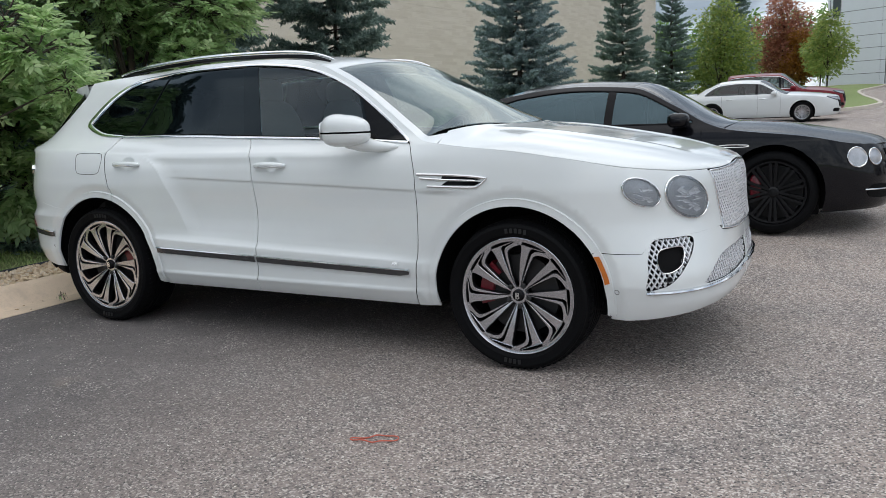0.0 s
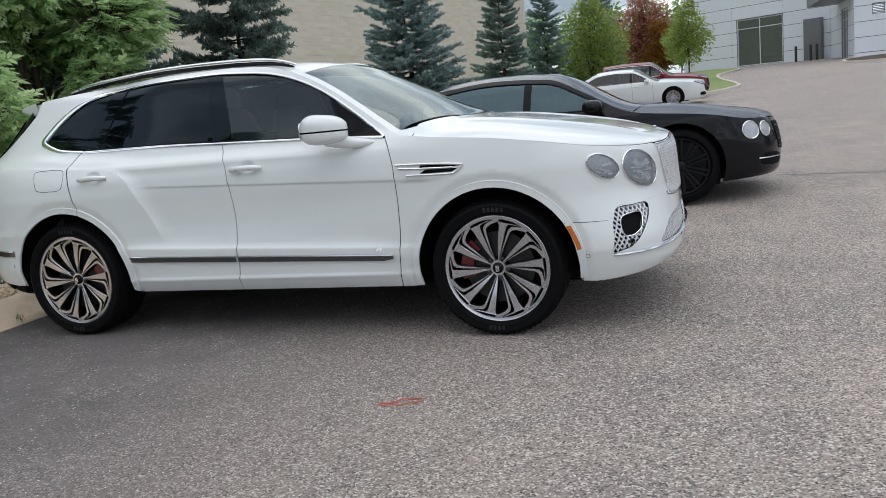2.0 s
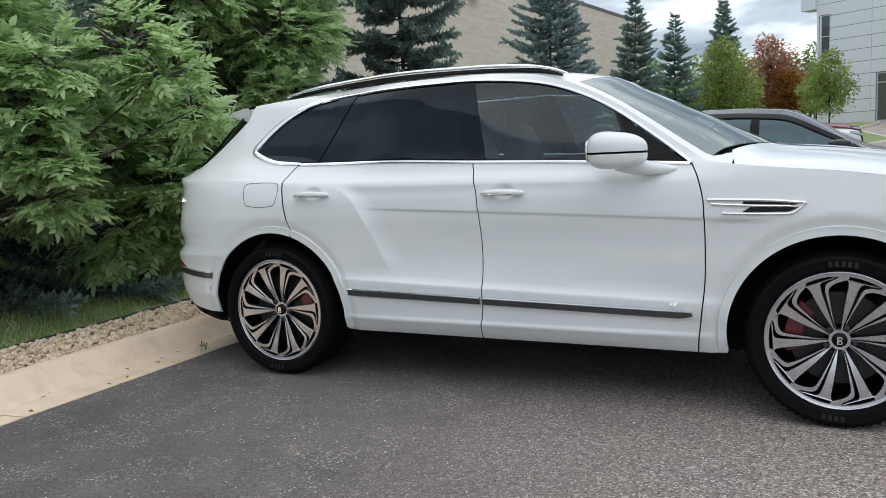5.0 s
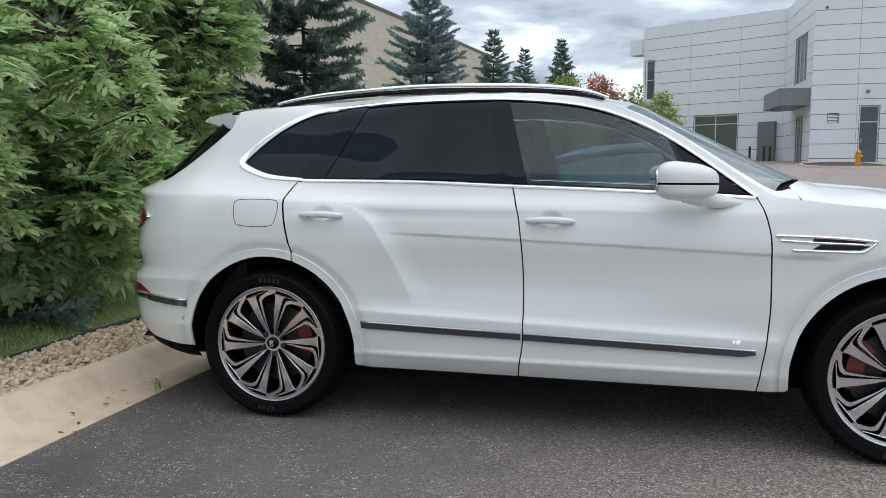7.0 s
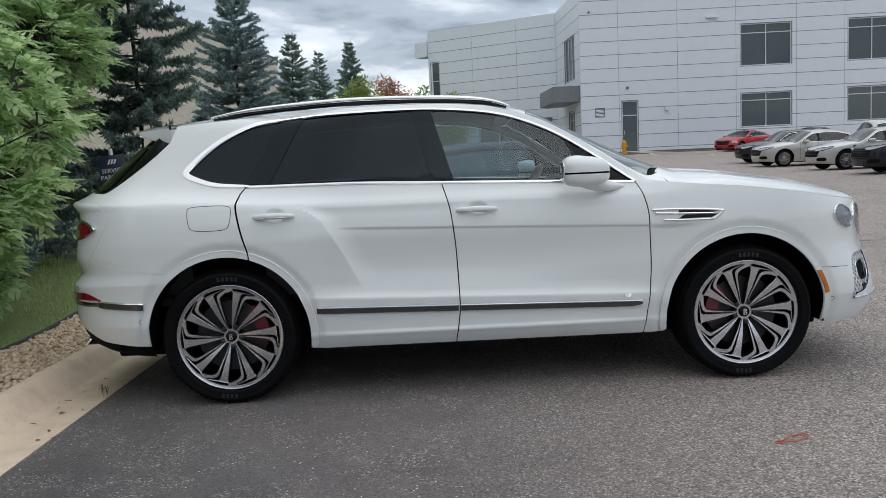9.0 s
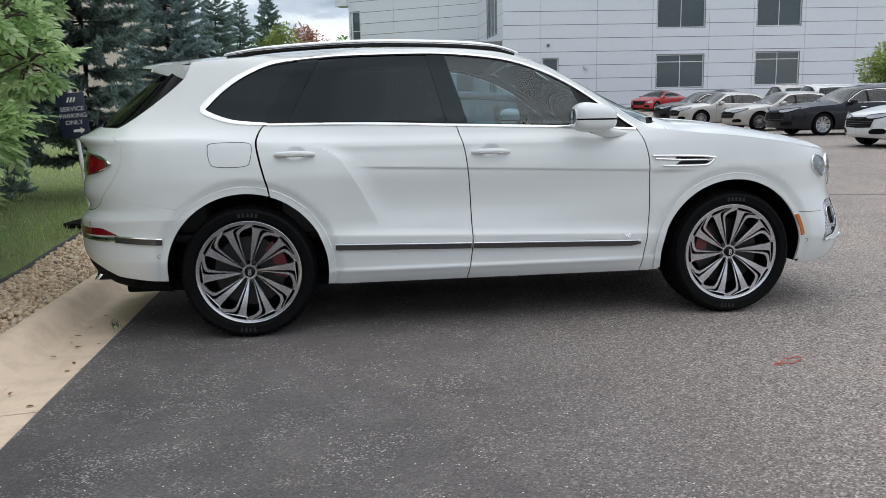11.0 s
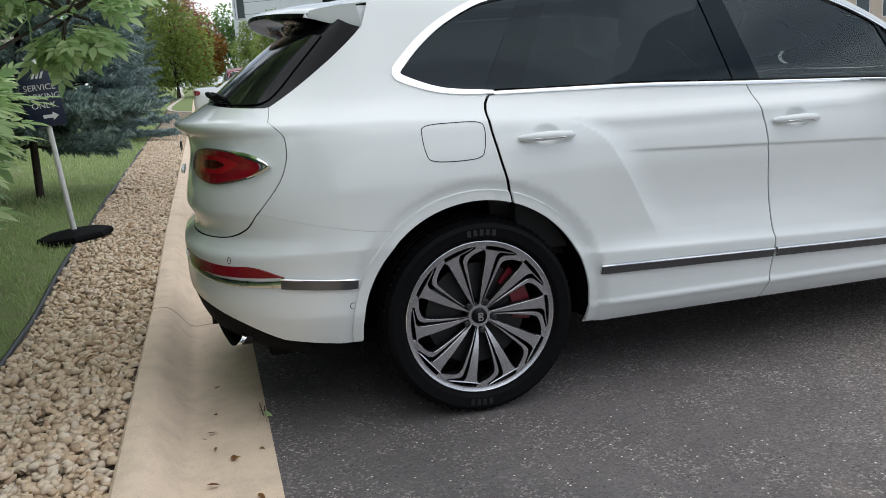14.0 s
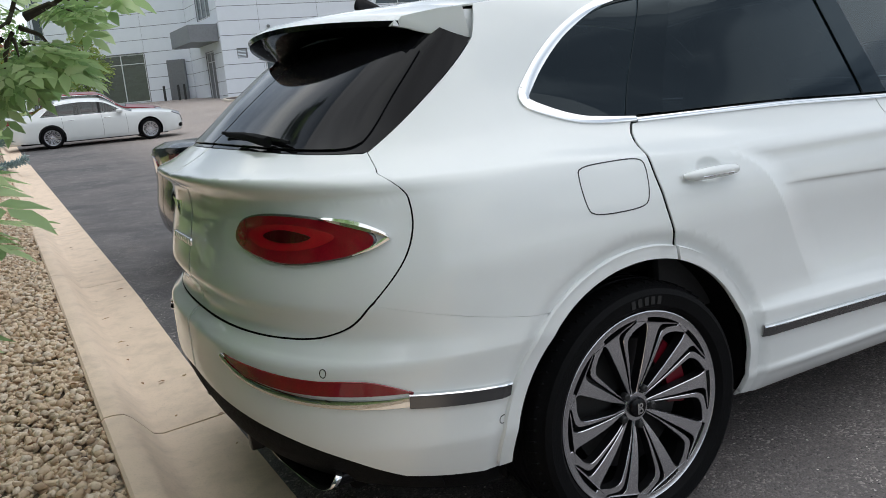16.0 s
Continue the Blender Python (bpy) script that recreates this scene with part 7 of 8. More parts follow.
def build_suv_rails_mirrors():
    for m in (False, True):
        sg = 1 if m else -1
        path = smooth_path([(-0.12, 1.668), (0.0, 1.688), (0.235, 1.712), (0.70, 1.737), (1.15, 1.734), (1.44, 1.720), (1.60, 1.698), (1.70, 1.664)], 0.04)
        yy = lambda x: 0.635 - 0.030 * ((x - 0.9) / 0.9) ** 2
        bm = bmesh.new()
        tube(bm, [(x, sg * yy(x), z) for x, z in path], [0.006 + 0.009 * min(1, 6 * min(k, len(path) - 1 - k) / len(path)) for k in range(len(path))], 10)
        rl = part("roof_rail", bm, CHROME, suv, "bright roof rail over a black gap")
        bm = bmesh.new()
        tube(bm, [(x, sg * (yy(x) + 0.006), z - 0.022) for x, z in path[1:-1]], 0.011, 8)
        part("rail_base", bm, GLOSS_BLACK, rl)
        # door mirror
        bm = bmesh.new()

        def shell(x, y, z):
            k = 0.5 + x  # 0 at the glass, 1 at the front
            return (x, y * (1 - 0.35 * k * k), z * (1.0 - 0.30 * k * k) * (1.12 - 0.9 * y * y if z > 0 else 1.0) - 0.06 * k)

        shaped_box(bm, (0.275, 0.185, 0.155), (2.062, sg * 1.060, 1.262), 3.0, (28, 18), shell)
        bmesh.ops.bisect_plane(bm, geom=bm.verts[:] + bm.edges[:] + bm.faces[:], plane_co=(2.0, 0, 1.246), plane_no=(0, 0, 1), clear_inner=True)
        cap = part("door_mirror", bm, PAINT_WHITE, suv, "white door mirror with a dark parting line")
        bm = bmesh.new()
        shaped_box(bm, (0.273, 0.183, 0.150), (2.062, sg * 1.060, 1.246), 3.0, (28, 18), shell)
        part("mirror_band", bm, GLOSS_BLACK, cap)
        bm = bmesh.new()
        shaped_box(bm, (0.275, 0.185, 0.150), (2.062, sg * 1.060, 1.240), 3.0, (28, 18), shell)
        bmesh.ops.bisect_plane(bm, geom=bm.verts[:] + bm.edges[:] + bm.faces[:], plane_co=(2.0, 0, 1.236), plane_no=(0, 0, -1), clear_inner=True)
        part("lower_shell", bm, PAINT_WHITE, cap)
        bm = bmesh.new()
        tube(bm, [(2.06, sg * 1.045, 1.205), (2.13, sg * 1.02, 1.178), (2.20, sg * 0.975, 1.160), (2.27, sg * 0.945, 1.155), (2.31, sg * 0.94, 1.154)], [0.050, 0.042, 0.032, 0.022, 0.010], 12)
        part("mirror_arm", bm, PAINT_WHITE, cap)
        bm = bmesh.new()
        shaped_box(bm, (0.012, 0.140, 0.105), (1.932, sg * 1.060, 1.252), 4.0, (24, 12))
        part("mirror_glass", bm, CHROME, cap)


build_suv_rails_mirrors()


# ---- wheels ----
def build_wheel(suffix_parent, spokes=10, rim_r=0.307, tyre_r=0.392, width=0.285, black=False):
    """A wheel whose outer face looks to -y, hub at the origin."""
    root = suffix_parent
    w = width / 2
    bm = bmesh.new()
    prof = [(rim_r - 0.004, 0.012), (rim_r + 0.004, -0.004), (rim_r + 0.016, -0.016), (rim_r + 0.045, -0.020), (rim_r + 0.052, -0.0215), (rim_r + 0.068, -0.012), (tyre_r - 0.014, 0.008), (tyre_r - 0.005, 0.022)]
    g = 0.007
    tread = [(tyre_r - 0.002, 0.034)]
    for yg in (0.075, 0.115, 0.155, 0.20):
        tread += [(tyre_r, yg - 0.008), (tyre_r - g, yg - 0.005), (tyre_r - g, yg + 0.005), (tyre_r, yg + 0.008)]
    prof += tread + [(tyre_r - 0.004, width - 0.03), (tyre_r - 0.03, width), (rim_r + 0.02, width + 0.005), (rim_r - 0.01, width - 0.03)]
    lathe(bm, prof, 96)
    tyre = part("tyre", bm, RUBBER, root, "black low-profile tyre", angle=30)
    # short cuts across the shoulder
    bm = bmesh.new()
    for k in range(72):
        a = 2 * math.pi * k / 72
        m = Matrix.Rotation(-a, 4, "Y")
        made = bmesh.ops.create_cube(bm, size=1.0, matrix=m @ Matrix.Translation((tyre_r - 0.0065, 0.038, 0)) @ Matrix.Rotation(radians(20), 4, "X") @ Matrix.Diagonal((0.014, 0.045, 0.0045, 1)))
    part("shoulder_cut", bm, MATT_BLACK, tyre, smooth=False)
    # sidewall lettering that cannot be read, as bars
    for k, (a, n) in enumerate(((-100, 4), (80, 5))):
        for j in range(n):
            bm = bmesh.new()
            ang = radians(a + j * 4.2)
            m = Matrix.Rotation(-ang, 4, "Y") @ Matrix.Translation((rim_r + 0.034, -0.0195, 0))
            bmesh.ops.create_cube(bm, size=1.0, matrix=m @ Matrix.Diagonal((0.024, 0.003, 0.015, 1)))
            part("sidewall_bar", bm, plain_grey, tyre, smooth=False)
    # rim: a broad bright ring, dark barrel
    bm = bmesh.new()
    ring_in = rim_r - 0.018 if black else rim_r * 0.925
    lathe(bm, [(rim_r - 0.001, 0.016), (rim_r, 0.004), (rim_r - 0.002, -0.001), (rim_r - 0.005, -0.002), (rim_r - 0.008, 0.0005), (ring_in + 0.001, 0.0012), (ring_in, 0.003), (ring_in - 0.001, 0.030)], 96)
    rim = part("rim", bm, DARK_ALLOY if black else MACHINED, root, "gloss black alloy rim" if black else "machined silver and black multi-spoke alloy rim")
    bm = bmesh.new()
    lathe(bm, [(ring_in, 0.020), (rim_r - 0.034, 0.05), (rim_r - 0.042, 0.10), (rim_r - 0.040, width - 0.02)], 64)
    lathe(bm, [(rim_r - 0.03, width - 0.03), (0.02, width - 0.03)], 64)
    part("barrel", bm, DARK_ALLOY, rim)
    depth = curve_of([(0.03, 0.034), (0.06, 0.030), (0.10, 0.021), (0.16, 0.011), (0.22, 0.005), (rim_r, 0.000)])

    def bar(bm, e0, e1, q0, q1, thick=0.034):
        """A blade between two edges, each an angle (degrees, clockwise) by radius; radii are shares of the rim."""
        rows = []
        qs = [q0 + (q1 - q0) * k / 26 for k in range(27)]
        for q in qs:
            r = q * rim_r
            a, b = e0(q), max(e1(q), e0(q) + 0.5)
            lip = min(0.0016 / r * 57.3, (b - a) * 0.3)
            row = []
            for t, dy in ((a, thick), (a, 0.002), (a + lip, 0.0), (b - lip, 0.0), (b, 0.002), (b, thick)):
                row.append(bm.verts.new((r * math.sin(radians(t)), depth(r) + dy, r * math.cos(radians(t)))))
            rows.append(row)
        for r0, r1 in zip(rows, rows[1:]):
            for k in range(5):
                f = bm.faces.new((r0[k], r0[k + 1], r1[k + 1], r1[k]))
                f.material_index = 1 if k in (0, 4) else 0
        for q in (rows[0], rows[-1]):
            f = bm.faces.new(q if q is rows[0] else q[::-1])
            f.material_index = 1

    # a broad blade that flares to the rim, and a fine one beside it that hooks round into the ring
    wide0 = curve_of([(0.10, 3.0), (0.20, 5.0), (0.30, 5.2), (0.60, 6.4), (0.80, 7.0), (0.86, 6.4), (0.885, 4.5), (0.90, 1.5), (0.93, -6.0)])
    wide1 = curve_of([(0.10, 13.0), (0.20, 14.0), (0.30, 15.0), (0.50, 16.4), (0.70, 17.0), (0.80, 17.6), (0.85, 18.8), (0.872, 21.5), (0.885, 26.0), (0.897, 30.5), (0.905, 33.0), (0.93, 34.0)])
    thin0 = curve_of([(0.10, 13.0), (0.18, 16.6), (0.28, 17.6), (0.50, 19.2), (0.70, 20.2), (0.78, 20.9), (0.82, 22.5), (0.85, 25.5), (0.867, 28.5), (0.882, 31.0), (0.895, 33.0), (0.93, 34.0)])
    thin1 = curve_of([(0.10, 20.0), (0.18, 20.6), (0.28, 20.8), (0.50, 22.8), (0.70, 24.0), (0.75, 24.8), (0.79, 27.5), (0.83, 32.5), (0.86, 38.0), (0.88, 42.0), (0.90, 43.0), (0.93, 43.0)])
    if black:
        wide0, wide1 = curve_of([(0.1, -4.0), (0.3, -7.0), (0.95, -5.0)]), curve_of([(0.1, -2.0), (0.3, -2.4), (0.95, -2.2)])
        thin0, thin1 = curve_of([(0.1, 2.0), (0.3, 2.4), (0.95, 2.2)]), curve_of([(0.1, 4.0), (0.3, 7.0), (0.95, 5.0)])
    bm = bmesh.new()
    bar(bm, wide0, wide1, 0.10, 0.95 if black else 0.928)
    bar(bm, thin0, thin1, 0.30 if black else 0.15, 0.95 if black else 0.928)
    bmesh.ops.recalc_face_normals(bm, faces=bm.faces)
    one = part("spoke", bm, [DARK_ALLOY if black else MACHINED, DARK_ALLOY], rim, angle=30)
    for k in range(1, spokes):
        ob = new("spoke", one.data)
        ob.parent = rim
        ob.matrix_basis = Matrix.Rotation(2 * math.pi * k / spokes, 4, "Y")
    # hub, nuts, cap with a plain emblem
    bm = bmesh.new()
    lathe(bm, [(0.001, 0.032), (0.036, 0.031), (0.044, 0.0305), (0.047, 0.036), (0.048, 0.06)], 48)
    part("hub", bm, DARK_ALLOY if black else MACHINED, rim)
    for k in range(5):
        bm = bmesh.new()
        a = radians(28 + 72 * k)
        lathe(bm, [(0.001, 0.018), (0.008, 0.018), (0.0115, 0.021), (0.0125, 0.04)], 12, centre=(0.060 * math.sin(a), 0, 0.060 * math.cos(a)))
        part("wheel_nut", bm, STEEL, rim)
    bm = bmesh.new()
    lathe(bm, [(0.001, 0.014), (0.022, 0.015), (0.0285, 0.019), (0.031, 0.025), (0.031, 0.04)], 32)
    cap = part("centre_cap", bm, GLOSS_BLACK, rim)
    bm = bmesh.new()
    for cz, rr in ((0.0085, 0.0085), (-0.0085, 0.0095)):
        prof = [(rr - 0.0045, 0.014), (rr - 0.0045, 0.0115), (rr, 0.0115), (rr, 0.014)]
        lathe(bm, prof, 16, centre=(0.002, 0, cz))
    box(bm, -0.010, 0.0115, -0.018, -0.005, 0.015, 0.017, 0.0)
    part("cap_emblem", bm, CHROME, cap, smooth=False)
    return root


def build_brake(parent):
    bm = bmesh.new()
    lathe(bm, [(0.06, 0.075), (0.205, 0.075), (0.207, 0.08), (0.207, 0.105), (0.205, 0.11)], 64)
    part("brake_disc", bm, STEEL, parent)


plain_grey = plain("worn_lettering", (0.007, 0.007, 0.0075), 0.6)
front_wheel = new("wheel")
front_wheel.parent = suv
build_wheel(front_wheel)
build_brake(front_wheel)
front_wheel.matrix_basis = pose(HUB_F, -HUB_Y - 0.004, HUB_Z)


def more_wheel(m):
    ob = copy_thing(front_wheel, m)
    ob.parent = suv
    return ob


more_wheel(pose(HUB_R, -HUB_Y - 0.004, HUB_Z))
more_wheel(pose(HUB_F, HUB_Y + 0.004, HUB_Z, 0, 0, 180))
more_wheel(pose(HUB_R, HUB_Y + 0.004, HUB_Z, 0, 25, 180))
for hx, ang in ((HUB_F, 165), (HUB_R, 20)):
    for sg in (-1, 1):
        bm = bmesh.new()
        rows = []
        for k in range(9):
            a = radians(ang - 32 + 64 * k / 8)
            rows.append([bm.verts.new((hx + r * math.cos(a), sg * (HUB_Y - y), HUB_Z + r * math.sin(a))) for r, y in ((0.150, 0.045), (0.222, 0.045), (0.228, 0.055), (0.228, 0.13), (0.150, 0.13))])
        for r0, r1 in zip(rows, rows[1:]):
            for k in range(5):
                bm.faces.new((r0[k], r0[(k + 1) % 5], r1[(k + 1) % 5], r1[k]))
        bm.faces.new(rows[0])
        bm.faces.new(rows[-1])
        bmesh.ops.recalc_face_normals(bm, faces=bm.faces)
        part("brake_caliper", bm, RED_PAINT, suv)


def build_suv_inside():
    # wheel wells, floor, cabin
    for hx in (HUB_F, HUB_R):
        for sg in (-1, 1):
            bm = bmesh.new()
            rows = []
            for y in (0.96, 0.60):
                rows.append([bm.verts.new((hx + 0.482 * math.cos(radians(a)), sg * y, HUB_Z + 0.482 * math.sin(radians(a)))) for a in range(-10, 191, 5)])
            for k in range(len(rows[0]) - 1):
                bm.faces.new((rows[0][k], rows[1][k], rows[1][k + 1], rows[0][k + 1]))
            bm.faces.new(rows[1])
            part("wheel_well", bm, MATT_BLACK, suv)
    bm = bmesh.new()
    box(bm, -0.80, -0.60, 0.22, 3.60, 0.60, 0.30, 0.02)
    box(bm, 0.55, -0.80, 0.285, 2.45, 0.80, 0.34, 0.02)
    part("underbody", bm, MATT_BLACK, suv)
    bm = bmesh.new()
    box(bm, -0.75, -0.78, 0.55, 2.30, 0.78, 0.60, 0.02)
    box(bm, -0.85, -0.75, 0.60, -0.25, 0.75, 1.15, 0.04)
    part("cabin_floor", bm, DARK_TRIM, suv)
    bm = bmesh.new()
    shaped_box(bm, (0.55, 1.56, 0.36), (2.28, 0, 1.05), 4.0, (24, 14), lambda x, y, z: (x, y, z - 0.12 * (x + 0.5) * 0.3))
    part("dashboard", bm, DARK_TRIM, suv)
    for sg in (-1, 1):
        bm = bmesh.new()
        box(bm, 0.20, sg * 0.84 - 0.03, 0.6, 2.35, sg * 0.84 + 0.03, 1.17, 0.02)
        part("door_lining", bm, DARK_TRIM, suv)
    for x, ys in ((1.42, (-0.42, 0.42)), (0.42, (-0.40, 0.40))):
        for y in ys:
            seat = new("seat")
            seat.parent = suv
            bm = bmesh.new()
            shaped_box(bm, (0.56, 0.54, 0.20), (x + 0.02, y, 0.78), 4.0, (20, 10))
            part("cushion", bm, LEATHER, seat, "cream leather seat cushion")
            bm = bmesh.new()
            shaped_box(bm, (0.18, 0.52, 0.70), (x - 0.28, y, 1.10), 3.5, (20, 14), lambda a, b, c: (a - 0.55 * (c + 0.5) , b * (1 - 0.25 * max(0, c) * 1.2), c))
            part("backrest", bm, LEATHER, seat, "cream leather backrest")
            bm = bmesh.new()
            shaped_box(bm, (0.11, 0.27, 0.18), (x - 0.40, y, 1.50), 3.0, (18, 12))
            part("headrest", bm, LEATHER, seat)
    bm = bmesh.new()
    n, rr = 32, 0.185
    c = Vector((1.93, 0.42, 1.13))
    ring = [c + Vector((0.10 * math.sin(2 * math.pi * k / n), rr * math.cos(2 * math.pi * k / n), rr * 0.86 * math.sin(2 * math.pi * k / n))) for k in range(n + 1)]
    tube(bm, ring, 0.016, 8, False)
    wheel = part("steering_wheel", bm, LEATHER, suv, "pale leather steering wheel")
    bm = bmesh.new()
    shaped_box(bm, (0.06, 0.16, 0.13), (1.95, 0.42, 1.12), 3.0)
    for a in (0, 180, 270):
        tube(bm, [c, c + Vector((0.10 * math.sin(radians(a)), rr * math.cos(radians(a)), rr * 0.86 * math.sin(radians(a))))], 0.014, 6)
    part("wheel_boss", bm, DARK_TRIM, wheel)
    loop = [(x, -(edge_at(x)[0] - 0.03)) for x in (-0.4 + 0.1 * k for k in range(22))] + [(1.70, 0.0), (-0.4, 0.0)]
    skin("headlining", top, loop, HEADLINING, suv, sides="RL", d=0.08, offset=-0.035, flange=0.0)


build_suv_inside()


# ---- other parked cars ----
CAR_GLASS = glass_material("car_glass", (0.26, 0.33, 0.33), ior=1.6)
CAR_GLASS_BLUE = glass_material("blue_tinted_glass", (0.10, 0.15, 0.18), gloss=(0.62, 0.88, 1.0), ior=1.95)
TINTS = {}


def tint(name, c, metal=0.0):
    if name not in TINTS:
        dark = max(c) < 0.2
        TINTS[name] = paint_material(name, c, 0.3, metal, 0.45 if dark else 1.0, 0.15 if dark else 0.5)
    return TINTS[name]


class CarShape:
    """Side and top maps of a car from a few sizes. Rear axle at x = 0, ground at z = 0."""

    def __init__(self, wheelbase, nose, tail, width, height, belt, hood, boot, boot_x, roof_r, roof_f, cowl, lip=0.62):
        self.p = (wheelbase, nose, tail, width, height, belt, hood, boot, boot_x, roof_r, roof_f, cowl)
        w, h = width, height
        self.sf, self.sr, self.lf, self.lr = nose - 0.72, tail + 0.62, 1.25, 1.15
        self.w = curve_of([(0.15, w * 0.90), (0.26, w * 0.96), (0.42, w * 0.99), (0.60, w), (belt - 0.16, w * 0.992), (belt - 0.06, w * 0.965), (belt, w * 0.93), (belt + 0.18, w * 0.84), (h - 0.12, w * 0.70), (h - 0.05, w * 0.62), (h, w * 0.50)])
        nz = hood - 0.22
        self.nose = curve_of([(0.15, nose - 0.16), (0.28, nose - 0.02), (0.45, nose), (lip, nose - 0.02), (nz, nose - 0.07), (hood, nose - 0.22)])
        self.tail = curve_of([(0.15, tail + 0.22), (0.32, tail + 0.04), (0.5, tail), (0.75, tail + 0.03), (boot - 0.08, tail + 0.02), (boot + 0.04, tail + 0.10)])
        mid = (roof_r + roof_f) / 2
        self.edge_z = curve_of([(self.sr - self.lr, boot - 0.05), (tail + 0.5, boot - 0.05), (boot_x, boot - 0.03), (boot_x + 0.45 * (roof_r - boot_x), (boot + h) / 2 - 0.04), (roof_r, h - 0.13), (mid, h - 0.075), (roof_f, h - 0.11), (roof_f + 0.55 * (cowl - roof_f), (h + hood) / 2 - 0.06), (cowl - 0.03, hood + 0.0), (cowl + 0.15, hood - 0.055), (nose - 0.8, hood - 0.12), (nose - 0.3, nz + 0.02), (self.sf + self.lf, nz)])
        self.mid_z = curve_of([(tail + 0.03, boot - 0.05), (tail + 0.15, boot), (boot_x, boot + 0.015), (roof_r, h - 0.035), (mid, h), (roof_f, h - 0.03), (cowl + 0.12, hood + 0.04), (cowl + 0.5, hood + 0.015), (nose - 0.5, hood - 0.07), (nose - 0.12, nz + 0.06), (nose - 0.07, nz)])
        n = 160
        self.edge = [self.side(s, self.edge_z(s)) for s in (self.sr - self.lr + (self.sf + self.lf - self.sr + self.lr) * k / n for k in range(n + 1))]

    def side(self, s, z):
        if s > self.sf:
            a = min(1.0, (s - self.sf) / self.lf) * math.pi / 2
            return (self.sf + (self.nose(z) - self.sf) * math.sin(a) ** 0.80, -self.w(z) * max(0.0, math.cos(a)) ** 0.80, z)
        if s < self.sr:
            a = min(1.0, (self.sr - s) / self.lr) * math.pi / 2
            return (self.sr - (self.sr - self.tail(z)) * math.sin(a) ** 0.74, -self.w(z) * max(0.0, math.cos(a)) ** 0.74, z)
        return (s, -self.w(z), z)

    def edge_at(self, x):
        e = self.edge
        lo, hi = 0, len(e) - 1
        while hi - lo > 1:
            m = (lo + hi) // 2
            lo, hi = (m, hi) if e[m][0] < x else (lo, m)
        t = min(1.0, max(0.0, (x - e[lo][0]) / max(1e-6, e[hi][0] - e[lo][0])))
        return -(e[lo][1] + (e[hi][1] - e[lo][1]) * t), e[lo][2] + (e[hi][2] - e[lo][2]) * t

    def top(self, x, y):
        yb, zb = self.edge_at(x)
        r = min(1.0, abs(y) / max(yb, 1e-3))
        return (x, y, zb + (self.mid_z(x) - zb) * (1 - r**2.4))

    def s_at(self, x, z):
        lo, hi = self.sr - self.lr, self.sf + self.lf
        for _ in range(30):
            m = (lo + hi) / 2
            lo, hi = (m, hi) if self.side(m, z)[0] < x else (lo, m)
        return (lo + hi) / 2


def small_wheel(parent, r, rim_r, width, metal, spokes):
    """A plainer wheel for cars further off, outer face to -y."""
    bm = bmesh.new()
    lathe(bm, [(rim_r, 0.01), (rim_r + 0.02, -0.012), (r - 0.04, -0.012), (r - 0.012, 0.008), (r, 0.035), (r, width - 0.04), (r - 0.04, width), (rim_r, width - 0.02)], 40)
    tyre = part("tyre", bm, RUBBER, parent)
    bm = bmesh.new()
    lathe(bm, [(rim_r, 0.008), (rim_r - 0.004, -0.002), (rim_r - 0.02, 0.0), (rim_r - 0.026, 0.012)], 40)
    for k in range(spokes):
        a = 2 * math.pi * k / spokes
        m = Matrix.Rotation(-a, 4, "Y")
        for sg in (-1, 1):
            vs = [m @ Vector(q) for q in ((0.04, 0.018, sg * 0.004), (0.04, 0.018, sg * 0.024), (rim_r - 0.012, 0.004, sg * 0.040), (rim_r - 0.012, 0.004, sg * 0.012))]
            front = [bm.verts.new(v) for v in vs]
            back = [bm.verts.new(v + Vector((0, 0.03, 0))) for v in vs]
            bm.faces.new(front)
            for i in range(4):
                bm.faces.new((front[i], front[(i + 1) % 4], back[(i + 1) % 4], back[i]))
    lathe(bm, [(0.001, 0.004), (0.035, 0.006), (0.05, 0.014), (0.055, 0.04)], 20)
    bmesh.ops.recalc_face_normals(bm, faces=bm.faces)
    rim = part("rim", bm, metal, parent, smooth=False)
    bm = bmesh.new()
    lathe(bm, [(rim_r - 0.02, 0.01), (rim_r - 0.04, 0.09), (0.001, 0.09)], 32)
    part("wheel_inner", bm, DARK_ALLOY, rim)
    return parent


